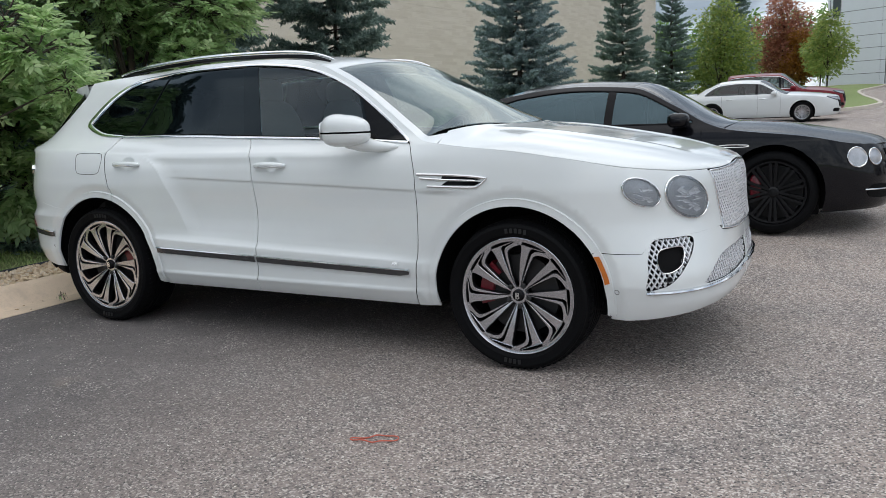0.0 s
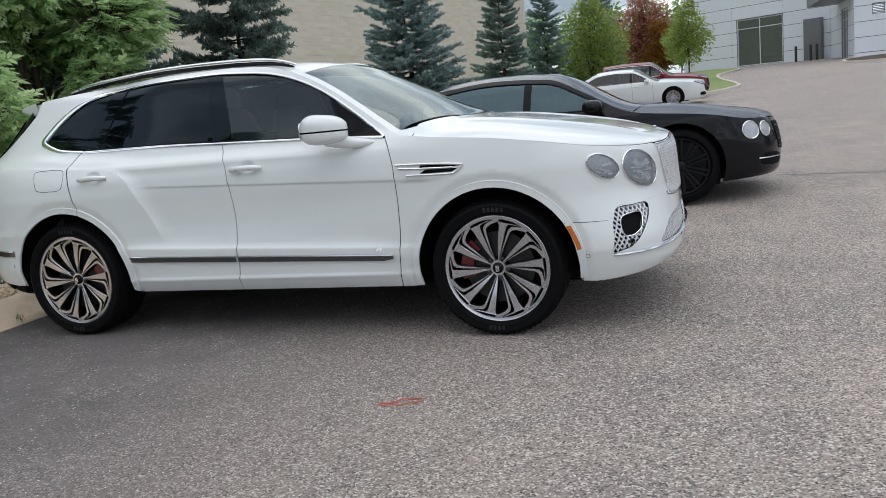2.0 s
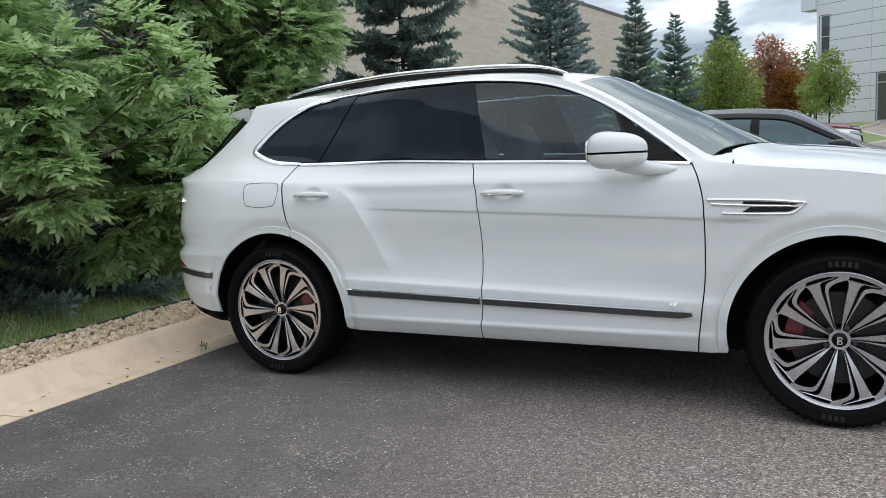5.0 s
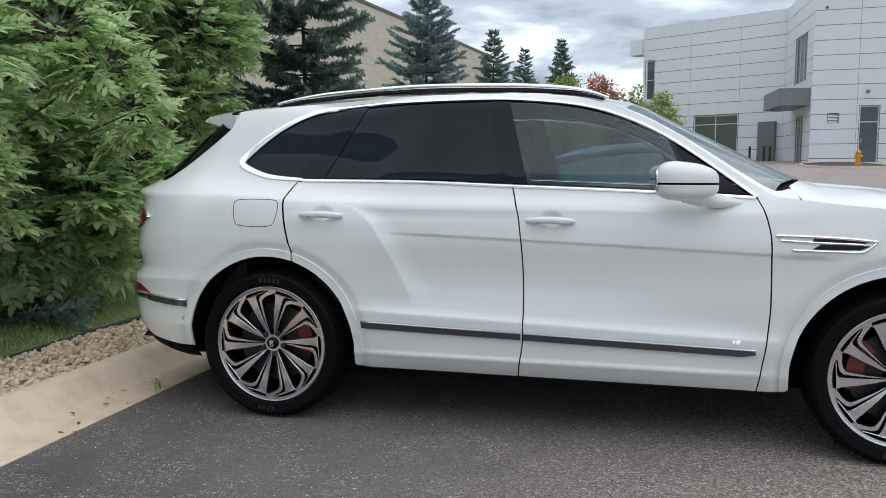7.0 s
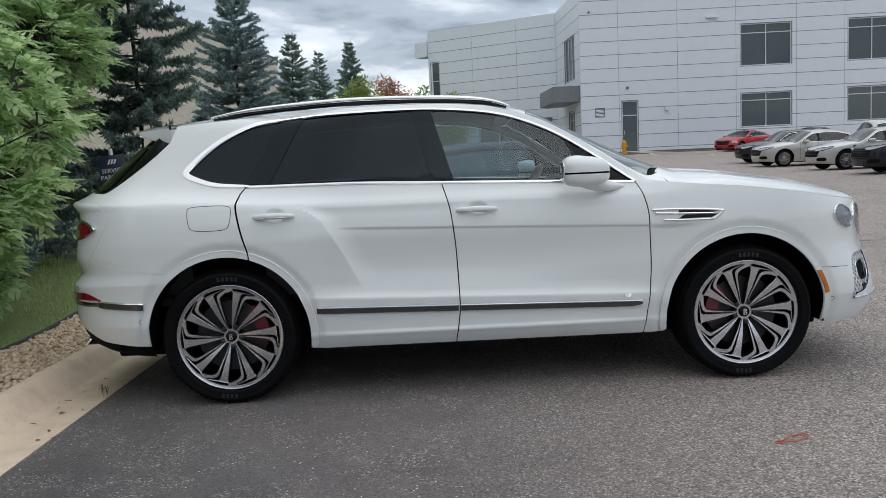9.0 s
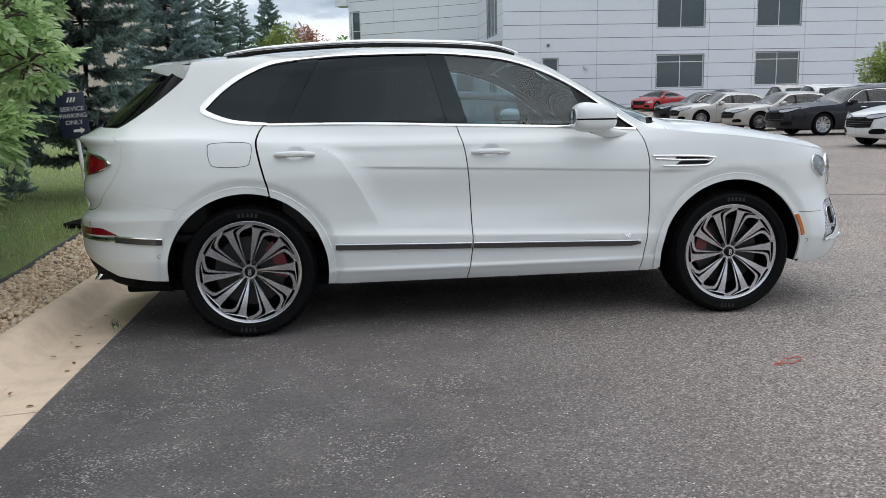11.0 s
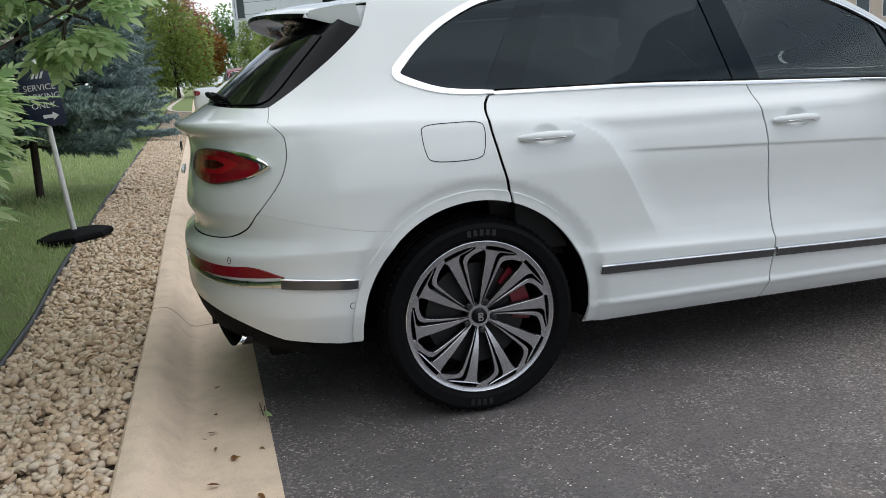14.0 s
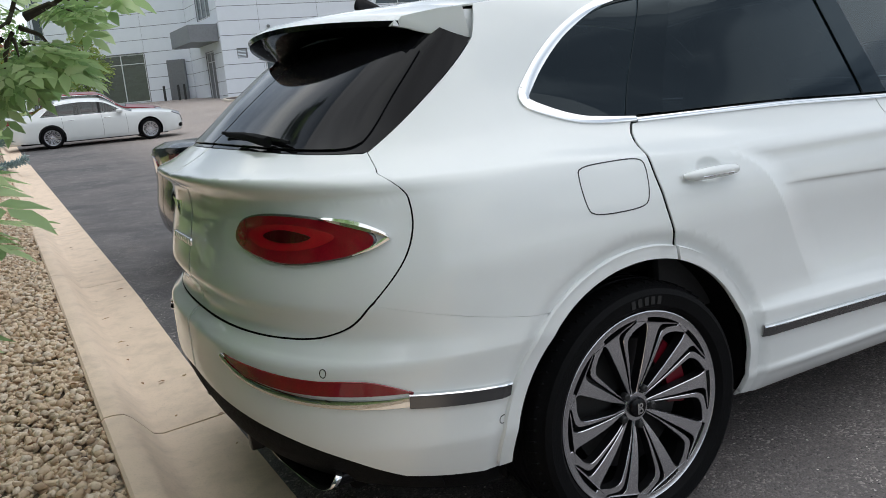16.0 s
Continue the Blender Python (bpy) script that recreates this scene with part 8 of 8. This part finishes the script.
def parked_car(name, label, shape, paint, m, wheel=(0.34, 0.24, 0.21), spokes=7, d=0.09, group="", glass=None, roof_rails=False, round_lamps=False, metal=None, trim=None, red_brakes=False):
    """A whole car, built once from its shape."""
    sh = shape
    wb, nose, tail, w, h, belt, hood, boot, boot_x, roof_r, roof_f, cowl = sh.p
    car = holder(name, label, "car", m, group)
    glass, trim, metal = glass or CAR_GLASS, trim or CHROME, metal or MACHINED
    sill, ra = 0.20, wheel[0] + 0.055
    s0, s1 = sh.sr - sh.lr + 0.001, sh.sf + sh.lf - 0.001

    def arch_pts(hx, a0, a1, n=20):
        return [(sh.s_at(hx + ra * math.cos(radians(a0 + (a1 - a0) * k / n)), wheel[0] + ra * math.sin(radians(a0 + (a1 - a0) * k / n))), wheel[0] + ra * math.sin(radians(a0 + (a1 - a0) * k / n))) for k in range(n + 1)]

    low = math.degrees(math.asin((sill - wheel[0]) / ra))
    # side windows
    top_line = [(s, sh.edge_z(s) - 0.045) for s in (cowl - 0.10 + (roof_r - 0.02 - cowl + 0.10) * k / 24 for k in range(25))]
    top_line = [q for q in top_line if q[1] > belt + 0.015]
    rear_tip = (boot_x + 0.35 * (roof_r - boot_x), belt + 0.035)
    win = clean_loop(top_line + smooth_path([top_line[-1], ((top_line[-1][0] + rear_tip[0]) / 2 - 0.02, (top_line[-1][1] + rear_tip[1]) / 2 + 0.03), rear_tip], 0.05)[1:] + straight([(rear_tip[0] + 0.05, belt + 0.01), (top_line[0][0], belt + 0.01)], 0.1))
    loop = [(s0, 0.26)] + arch_pts(0.0, 180 - low, low) + arch_pts(wb, 180 - low, low) + straight([(sh.s_at(nose - 0.3, 0.24), 0.22), (s1, 0.24)], 0.1)
    loop = straight([(s0, sh.edge_z(s0)), (s0, 0.26), (sh.s_at(tail + 0.35, 0.24), 0.24)], 0.1) + loop[1:] + straight([(s1, 0.24), (s1, sh.edge_z(s1))], 0.1)[1:]
    loop += [(s, sh.edge_z(s)) for s in (s1 + (s0 - s1) * k / 80 for k in range(1, 80))]
    skin("body", sh.side, loop, paint, car, holes=(win,), d=d, sides="RL", flange=0.015)
    bm = bmesh.new()
    box(bm, tail + 0.45, -w * 0.86, 0.17, nose - 0.62, w * 0.86, 0.34, 0.02)
    box(bm, -0.62, -w * 0.62, 0.20, wb + 0.55, w * 0.62, wheel[0] + ra - 0.02, 0.02)
    part("underbody", bm, MATT_BLACK, car)
    bm = bmesh.new()
    box(bm, boot_x, -w * 0.86, 0.34, cowl, w * 0.86, belt - 0.06, 0.03)
    for x in (wb * 0.30, wb * 0.62):
        for y in (-0.36, 0.36):
            shaped_box(bm, (0.16, 0.46, 0.62), (x, y, belt), 3.0, (12, 8))
    part("cabin", bm, DARK_TRIM, car)
    # roof, bonnet, boot, screens
    xs = lambda a, b, n=14: [a + (b - a) * k / n for k in range(n + 1)]
    r_e = lambda x, o=0.001: (x, -(sh.edge_at(x)[0] - o))

    def top_skin(nm, x0, x1, mt, inset_=0.001, bow0=0.0, bow1=0.0, off=0.0):
        lp = [r_e(x, inset_) for x in xs(x0, x1)]
        lp += [(x1 + bow1 * (1 - (y / lp[-1][1]) ** 2), y) for y in (lp[-1][1] * (1 - k / 8) for k in range(1, 9))]
        y0 = -(sh.edge_at(x0)[0] - inset_)
        lp += straight([(x1 + bow1, 0.0), (x0 + bow0, 0.0)], 0.1)[1:-1]
        lp += [(x0 + bow0 * (1 - (y / y0) ** 2), y) for y in (y0 * k / 8 for k in range(0, 8))]
        skin(nm, sh.top, clean_loop(lp), mt, car, d=d, sides="RL", offset=off, flange=0.008)

    top_skin("roof", roof_r, roof_f, paint, 0.001, -0.04, 0.06)
    top_skin("windscreen", roof_f + 0.012, cowl + 0.10, CAR_GLASS, 0.05, 0.06, 0.10)
    top_skin("bonnet", cowl + 0.11, nose - 0.09, paint, 0.001, 0.10, 0.02)
    top_skin("rear_window", boot_x + 0.02, roof_r - 0.012, glass, 0.06, -0.05, -0.04)
    if boot_x - tail > 0.25:
        top_skin("boot_lid", tail + 0.03, boot_x + 0.01, paint, 0.001, 0.0, -0.05)
    for a, b in ((roof_f, cowl + 0.11), (boot_x + 0.01, roof_r)):
        lp = [r_e(x) for x in xs(a, b)] + [r_e(x, 0.06) for x in xs(b, a)]
        skin("pillar", sh.top, clean_loop(lp), paint, car, d=d, sides="both", flange=0.008)
    bp = wb * 0.50
    for sd in ("R", "L"):
        for nm, lp in (("rear_side_window", clip(win, (bp - 0.04, 0), (bp - 0.04, 2))), ("front_side_window", clip(win, (bp + 0.04, 2), (bp + 0.04, 0)))):
            if len(lp) > 2:
                skin(nm, sh.side, lp, glass, car, d=0.12, offset=-0.004, flange=0.01, sides=sd)
        lp = clip(clip(win, (bp + 0.04, 0), (bp + 0.04, 2)), (bp - 0.04, 2), (bp - 0.04, 0))
        skin("pillar_cover", sh.side, lp, GLOSS_BLACK, car, d=0.12, offset=0.0, flange=0.01, sides=sd)
        mir = sd == "L"
        bm = bmesh.new()
        ribbon(bm, sh.side, win, 0.016, 0.006, 0.0, mir, closed=True)
        part("window_trim", bm, trim, car)
        bm = bmesh.new()
        for x in (wb * 0.11, bp + 0.02, cowl - 0.10):
            ribbon(bm, sh.side, [(x + 0.03 * math.sin(3 * z), z) for z in (belt - 0.01 - k * (belt - 0.30) / 10 for k in range(11))], 0.007, 0.0012, 0.0, mir)
        part("door_seam", bm, MATT_BLACK, car)
        for x in (wb * 0.17, bp + 0.10):
            bm = bmesh.new()
            tube(bm, [mirrored(Vector(sh.side(x + t * 0.2, belt - 0.13)) + Vector((0, -0.012 - 0.02 * math.sin(math.pi * t), 0)), mir) for t in (0, 0.2, 0.5, 0.8, 1.0)], 0.012, 6)
            part("door_handle", bm, trim, car)
        bm = bmesh.new()
        shaped_box(bm, (0.20, 0.22, 0.14), (cowl - 0.28, (1 if mir else -1) * (w + 0.06), belt + 0.04), 2.8, (14, 10))
        tube(bm, [(cowl - 0.24, (1 if mir else -1) * (w - 0.06), belt - 0.01), (cowl - 0.27, (1 if mir else -1) * (w + 0.03), belt + 0.01)], 0.03, 6)
        part("door_mirror", bm, paint, car)
        # lamps
        zl = hood - (0.295 if round_lamps else 0.20)
        if round_lamps:
            for sx, rr in ((sh.s_at(nose - 0.335, zl), 0.084), (sh.s_at(nose - 0.20, zl - 0.01), 0.070)):
                el = [(sx + rr * 1.25 * math.cos(2 * math.pi * k / 20), zl - 0.02 + rr * math.sin(2 * math.pi * k / 20)) for k in range(20)]
                lp = skin("headlight", sh.side, el, LAMP_WHITE, car, d=0.04, offset=0.008, flange=0.012, sides=sd)[0]
                bm = bmesh.new()
                ribbon(bm, sh.side, el, 0.014, 0.014, 0.0, mir, closed=True)
                part("lamp_ring", bm, CHROME, lp)
        else:
            sa, sb = sh.s_at(nose - 0.42, zl), sh.s_at(nose - 0.10, zl)
            el = smooth_path([(sa, zl + 0.055), (sb, zl - 0.01), (sb - 0.02, zl - 0.09), ((sa + sb) / 2, zl - 0.06)], 0.04, True)
            lp = skin("headlight", sh.side, el, LAMP_WHITE, car, d=0.05, offset=0.008, flange=0.012, sides=sd)[0]
            bm = bmesh.new()
            ribbon(bm, sh.side, el, 0.018, 0.008, 0.004, mir, closed=True)
            part("lamp_edge", bm, GLOSS_BLACK, lp)
        ta, tb = sh.s_at(tail + 0.22, boot - 0.18), sh.s_at(tail + 0.06, boot - 0.2)
        skin("tail_light", sh.side, smooth_path([(ta, boot - 0.10), (tb - 0.2, boot - 0.12), (tb - 0.2, boot - 0.25), (ta - 0.02, boot - 0.24)], 0.04, True), TAIL_RED, car, d=0.05, offset=0.008, flange=0.012, sides=sd)
        sgi = smooth_path([(sh.s_at(nose - 0.20, 0.42), 0.44), (sh.s_at(nose - 0.06, 0.42), 0.43), (sh.s_at(nose - 0.05, 0.42), 0.33), (sh.s_at(nose - 0.22, 0.42), 0.34)], 0.05, True)
        skin("air_intake", sh.side, sgi, MATT_BLACK, car, d=0.06, offset=0.005, flange=0.01, sides=sd)
        if roof_rails:
            bm = bmesh.new()
            tube(bm, [(x, (1 if mir else -1) * (sh.edge_at(x)[0] - 0.10), sh.top(x, sh.edge_at(x)[0] - 0.1)[2] + (0.045 if 0 < k < 8 else 0.0)) for k, x in enumerate(xs(roof_r + 0.05, roof_f - 0.15, 8))], 0.014, 6)
            part("roof_rail", bm, trim, car)
    g0 = sh.s_at(nose - 0.09, 0.6)
    lp = straight([(g0, hood - 0.25), (s1, hood - 0.26), (s1, 0.46), (g0 + 0.08, 0.47)], 0.08)
    grille = skin("grille", sh.side, clean_loop(lp), MATT_BLACK, car, d=0.06, offset=0.006, flange=0.01, sides="RL")[0]
    bm = bmesh.new()
    for mir in (False, True):
        for k in range(4):
            z = 0.50 + k * (hood - 0.30 - 0.50) / 3
            ribbon(bm, sh.side, straight([(g0 + 0.02, z), (s1, z)], 0.06), 0.007, 0.008, 0.006, mir)
    part("grille_bar", bm, SATIN, grille)
    wheels = []
    for k, (x, sg) in enumerate(((0.0, -1), (wb, -1), (0.0, 1), (wb, 1))):
        mm = pose(x, sg * (w - 0.035), wheel[0], 0, 17 * k, 0 if sg < 0 else 180)
        if not wheels:
            wh = new("wheel")
            small_wheel(wh, *wheel, metal, spokes)
            wh.parent = car
            wh.matrix_basis = mm
            wheels.append(wh)
        else:
            ob = copy_thing(wheels[0], mm)
            ob.parent = car
    if red_brakes:
        for x in (0.0, wb):
            bm = bmesh.new()
            shaped_box(bm, (0.10, 0.06, 0.22), (x - 0.155, -(w - 0.10), wheel[0] + 0.05), 3.5, (12, 8))
            part("brake_caliper", bm, RED_PAINT, car)
    return car


LAMP_WHITE = plain("lamp_white", (0.62, 0.64, 0.68), 0.12, 0.3, (0.30, 0.31, 0.34), 26.0, coat=1.0)
# black limousine next to the white car
limo = CarShape(3.066, 4.06, -1.29, 0.985, 1.485, 1.00, 1.00, 1.05, -0.45, 0.55, 1.72, 2.52)
gl = 0.105
black_car = parked_car("luxury_sedan", "black luxury sedan with black wheels beside the white car", limo, PAINT_BLACK, pose(0.80, 3.97, gl, -1.5, 0, 0), (0.375, 0.285, 0.26), 10, 0.05, glass=CAR_GLASS_BLUE, round_lamps=True, metal=DARK_ALLOY, trim=GLOSS_BLACK, red_brakes=True)
bm = bmesh.new()
ribbon(bm, limo.side, smooth_path([(2.60, 0.80), (2.72, 0.805), (2.85, 0.80), (2.82, 0.785), (2.62, 0.785)], 0.02, True), 0.010, 0.008, 0.0, False, closed=True)
part("wing_vent", bm, CHROME, black_car)
bm = bmesh.new()
for z in (0.40,):
    ribbon(bm, limo.side, straight([(limo.s_at(3.80, z), z), (limo.sf + limo.lf - 0.01, z)], 0.05), 0.014, 0.010, 0.0, False)
part("bumper_bar", bm, CHROME, black_car)

WHITE_P, SILVER_P, RED_P = tint("white_paint", (0.66, 0.68, 0.68)), tint("silver_paint", (0.44, 0.425, 0.40), 0.3), tint("red_paint", (0.42, 0.012, 0.02))
DARKRED_P, GREY_P, NAVY_P = tint("dark_red_paint", (0.17, 0.008, 0.016)), tint("dark_grey_paint", (0.12, 0.12, 0.125), 0.3), tint("blue_black_paint", (0.012, 0.013, 0.018))
big_sedan = CarShape(2.98, 4.16, -1.36, 0.94, 1.51, 0.98, 1.00, 1.08, -0.55, 0.25, 1.55, 2.35)
mid_sedan = CarShape(2.81, 3.68, -1.05, 0.90, 1.43, 0.94, 0.96, 1.02, -0.35, 0.35, 1.55, 2.25)
wagon = CarShape(2.76, 3.70, -1.00, 0.93, 1.68, 1.06, 1.06, 1.12, -0.80, -0.55, 1.35, 2.15)
coupe = CarShape(2.75, 3.62, -1.10, 0.96, 1.40, 0.96, 0.98, 1.0, -0.45, 0.55, 1.40, 2.25)
far = dict(d=0.11)


def at(x, y, heading, shape):
    """Pose of a car whose front axle stands at (x, y), on the lot."""
    a = radians(heading)
    wb = shape.p[0]
    rx, ry = x - wb * math.cos(a), y - wb * math.sin(a)
    mx, my = (x + rx) / 2, (y + ry) / 2
    z = ground_z(mx, my)
    fwd = math.degrees(math.atan2(ground_z(x, y) - ground_z(rx, ry), wb))
    lean = math.degrees(math.atan2(ground_z(mx - 0.8 * math.sin(a), my + 0.8 * math.cos(a)) - ground_z(mx + 0.8 * math.sin(a), my - 0.8 * math.cos(a)), 1.6))
    return Matrix.Translation((rx, ry, ground_z(rx, ry))) @ pose(0, 0, 0, 0, 0, heading) @ pose(0, 0, 0, lean, -fwd, 0)


parked_car("sedan", "large white sedan with bright spoked wheels", big_sedan, WHITE_P, at(2.91, 26.35, 0, big_sedan), (0.35, 0.25, 0.235), 10, 0.08)
parked_car("hatchback", "dark red hatchback with a chrome window line", wagon, DARKRED_P, at(3.25, 30.2, 0, wagon), **far)
row = "cars in the far row"
parked_car("estate_car", "dark grey sport wagon with a broad grille", wagon, GREY_P, at(14.2, 8.3, 180, wagon), group=row, spokes=6, **far)
parked_car("sedan", "white sport sedan with dark wheels", mid_sedan, WHITE_P, at(13.5, 11.7, 180, mid_sedan), group=row, metal=DARK_ALLOY, **far)
parked_car("sedan", "blue-black sedan with silver wheels", big_sedan, NAVY_P, at(15.3, 18.0, 180, big_sedan), group=row, spokes=9, **far)
parked_car("sedan", "silver sedan with bright wheels", mid_sedan, SILVER_P, at(15.7, 22.4, 180, mid_sedan), group=row, spokes=10, **far)
parked_car("sedan", "silver sedan with dark multi-spoke wheels", mid_sedan, SILVER_P, at(15.6, 26.9, 180, mid_sedan), group=row, spokes=10, **far)
parked_car("sedan", "black sedan at the end of the row", mid_sedan, NAVY_P, at(16.3, 30.4, 180, mid_sedan), group=row, **far)
parked_car("coupe", "bright red coupe before the white wall", coupe, RED_P, at(22.1, 48.4, 212, coupe), round_lamps=True, spokes=10, **far)
parked_car("sedan", "dark grey sedan before the white wall", mid_sedan, GREY_P, at(26.4, 47.6, 212, mid_sedan), **far)
for x, y, p, lb in ((24.5, 27.5, WHITE_P, "white wagon with roof rails in the second row"), (25.0, 31.0, SILVER_P, "silver wagon with roof rails in the second row"), (24.0, 23.2, GREY_P, "dark wagon with roof rails in the second row"), (24.3, 19.6, WHITE_P, "white wagon with dark glass in the second row"), (26.0, 15.5, GREY_P, "grey wagon with dark glass in the second row")):
    parked_car("estate_car", lb, wagon, p, at(x, y, 0, wagon), group="wagons in the second row", roof_rails=True, **far)


# ---- sign by the kerb ----
def words(text, size, material, m, parent, name="lettering"):
    cu = bpy.data.curves.new(name, "FONT")
    cu.body, cu.size, cu.extrude, cu.align_x = text, size, 0.0015, "CENTER"
    tmp = bpy.data.objects.new("tmp", cu)
    me = bpy.data.meshes.new_from_object(tmp)
    bpy.data.objects.remove(tmp)
    me.materials.append(material)
    ob = new(name, me)
    ob.parent = parent
    ob.matrix_basis = m
    return ob


def build_sign():
    z0 = lawn_z(-2.1, 3.2)
    root = holder("parking_sign", "navy sign on a leaning white post with a black rubber foot", "sign", Matrix.Translation((-2.10, 3.2, z0 + 0.01)) @ pose(0, 0, 0, 0, -4.5, 8))
    navy = plain("sign_navy", (0.010, 0.018, 0.045), 0.45, 0, (0.014, 0.022, 0.05), 6)
    white = plain("sign_white", (0.80, 0.80, 0.78), 0.5, 0, (0.72, 0.71, 0.68), 12)
    bm = bmesh.new()
    lathe(bm, [(0.001, 0.075), (0.10, 0.075), (0.24, 0.055), (0.285, 0.045), (0.295, 0.02), (0.29, 0.0)], 8, "z")
    part("foot", bm, MATT_BLACK, root, smooth=False)
    bm = bmesh.new()
    tube(bm, [(0, 0, 0.05), (0, 0, 1.46)], 0.021, 14)
    part("post", bm, white, root)
    bm = bmesh.new()
    box(bm, -0.138, -0.034, 0.92, 0.138, -0.024, 1.39, 0.003)
    plate = part("plate", bm, navy, root)
    for k, (tx, z) in enumerate((("SERVICE", 1.205), ("PARKING", 1.135), ("ONLY", 1.065))):
        words(tx, 0.064, white, pose(0, -0.035, z, 90, 0, 0), plate)
    bm = bmesh.new()
    for k in range(3):
        v = [bm.verts.new((x, -0.0355, z)) for x, z in ((-0.045 + k * 0.03, 1.295), (-0.027 + k * 0.03, 1.295), (-0.005 + k * 0.03, 1.345), (-0.023 + k * 0.03, 1.345))]
        bm.faces.new(v)
    part("emblem", bm, white, plate, smooth=False)
    bm = bmesh.new()
    v = [bm.verts.new((x, -0.0355, z)) for x, z in ((-0.02, 0.985), (0.05, 0.985), (0.05, 0.967), (0.095, 1.0), (0.05, 1.033), (0.05, 1.012), (-0.02, 1.012))]
    bm.faces.new(v)
    part("arrow", bm, white, plate, smooth=False)


build_sign()


# ---- small things on the ground ----
def build_loop():
    """A dropped orange-red strap."""
    bm = bmesh.new()
    pts = []
    for k in range(33):
        a = 2 * math.pi * k / 32
        pts.append((0.088 * math.cos(a) + 0.012 * math.cos(3 * a), 0.030 * math.sin(a) + 0.008 * math.sin(2 * a) + 0.06 * math.cos(a) * 0.3, 0.005 + 0.003 * math.sin(5 * a)))
    tube(bm, pts, 0.0028, 6, False)
    ob = part("strap", bm, plain("red_strap", (0.62, 0.13, 0.08), 0.6, 0, scale=30))
    ob.matrix_world = pose(2.775, -2.045, 0.002, 0, 0, 12)
    tagged(ob, "dropped orange-red strap lying on the asphalt", "strap")


build_loop()


def worn_paint():
    m, nt, b, pos = begin("worn_line_paint")
    f = noise_of(nt, pos, 55, 5, 0.7)
    g = noise_of(nt, pos, 3, 3)
    put(nt, b, Base_Color=(0.55, 0.52, 0.48), Roughness=0.85)
    fac = node(nt, "ShaderNodeMath", {"operation": "MULTIPLY"}, _0=ramp_of(nt, f, ((0.50, (0, 0, 0)), (0.62, (0.6, 0.6, 0.6)))), _1=g).outputs[0]
    mx = node(nt, "ShaderNodeMixShader", _0=fac, _1=node(nt, "ShaderNodeBsdfTransparent").outputs[0], _2=b.outputs[0])
    nt.links.new(mx.outputs[0], nt.nodes["Material Output"].inputs[0])
    return m


bm = sheet([4.22, 4.33], steps((-5.0, 1.0, 0.5)), lambda x, y: 0.004)
tagged(part("painted_line", bm, worn_paint()), "worn pale parking line on the asphalt", "line", kind="structure")
TAR = plain("tar_seam", (0.02, 0.02, 0.02), 0.6, 0, scale=20)
bm = bmesh.new()
rng_c = random.Random(4)
pts = [(4.9 + 0.35 * k, 4.9 - 0.09 * k + 0.05 * rng_c.uniform(-1, 1)) for k in range(26)]
rows_c = [[bm.verts.new((x, y + o * (0.008 + 0.006 * rng_c.random()), ground_z(x, y) + 0.004)) for o in (-1, 1)] for x, y in pts]
for a, b in zip(rows_c, rows_c[1:]):
    bm.faces.new((a[0], b[0], b[1], a[1]))
tagged(part("asphalt_crack", bm, TAR), "thin dark crack across the asphalt", "crack", kind="structure")
# fallen leaves and grit on gutter and gravel
litter_rng = np.random.RandomState(9)
n = 90
ly = -3.0 + 9.0 * litter_rng.rand(n)
lx = np.array([kerb_x(y) for y in ly]) + np.where(litter_rng.rand(n) < 0.5, 0.24 + 0.3 * litter_rng.rand(n), -0.5 * litter_rng.rand(n))
lz = np.array([ground_z(0, y) for y in ly]) + np.where(lx > np.array([kerb_x(y) for y in ly]), 0.006, 0.135)
v, f = place_many(LEAFLET_V, LEAFLET_F, np.stack([lx, ly, lz], 1), litter_rng.randn(n, 3) * (1, 1, 0.05), litter_rng.randn(n, 3) * 0.15 + (0, 0, 1), 0.02 + 0.035 * litter_rng.rand(n))
tagged(new("leaf_litter", mesh_from_arrays("leaf_litter", v, f, leaf_material("dry_leaves", (0.16, 0.07, 0.03), (0.28, 0.15, 0.06), (0.40, 0.28, 0.12), 0.8))), "scattered dry leaves and grit", "leaves", kind="stuff")
leafy("weed", -0.86, -0.75, [(0, 0, 0.03, 0.035), (0.02, 0.02, 0.02, 0.03)], 30, 0.035, LEAF_ASH, "tiny green weed at the gutter edge", "weed", 91, stem=False, compound=False, base=0.0)


# ---- lamp post and small tree among the far cars ----
def build_post():
    z = ground_z(28, 29)
    root = holder("lamp_post", "tall white lamp post on a round concrete foot", "lamp post", Matrix.Translation((28.3, 29.5, z)))
    bm = bmesh.new()
    tube(bm, [(0, 0, 0.6), (0, 0, 8.5)], [0.11, 0.08], 14)
    part("pole", bm, WHITE_PANEL, root)
    bm = bmesh.new()
    lathe(bm, [(0.001, 0.75), (0.26, 0.75), (0.3, 0.7), (0.3, 0.0)], 20, "z")
    part("foot", bm, CONCRETE_PALE, root)
    bm = bmesh.new()
    box(bm, -0.9, -0.18, 8.45, 0.1, 0.18, 8.62, 0.03)
    part("lamp_head", bm, GREY_METAL, root)


build_post()
leafy("young_tree", 27.4, 30.9, [(0, 0, 2.0, 0.9), (0.7, 0.1, 2.3, 0.7), (-0.7, 0, 2.4, 0.7), (0.1, 0, 3.0, 0.8), (0.3, 0, 1.6, 0.6)], 2200, 0.20, LEAF_YELLOW, "young yellow-green tree among parked cars", "tree", 36, compound=False, base=ground_z(27, 31), trunk_r=0.06)
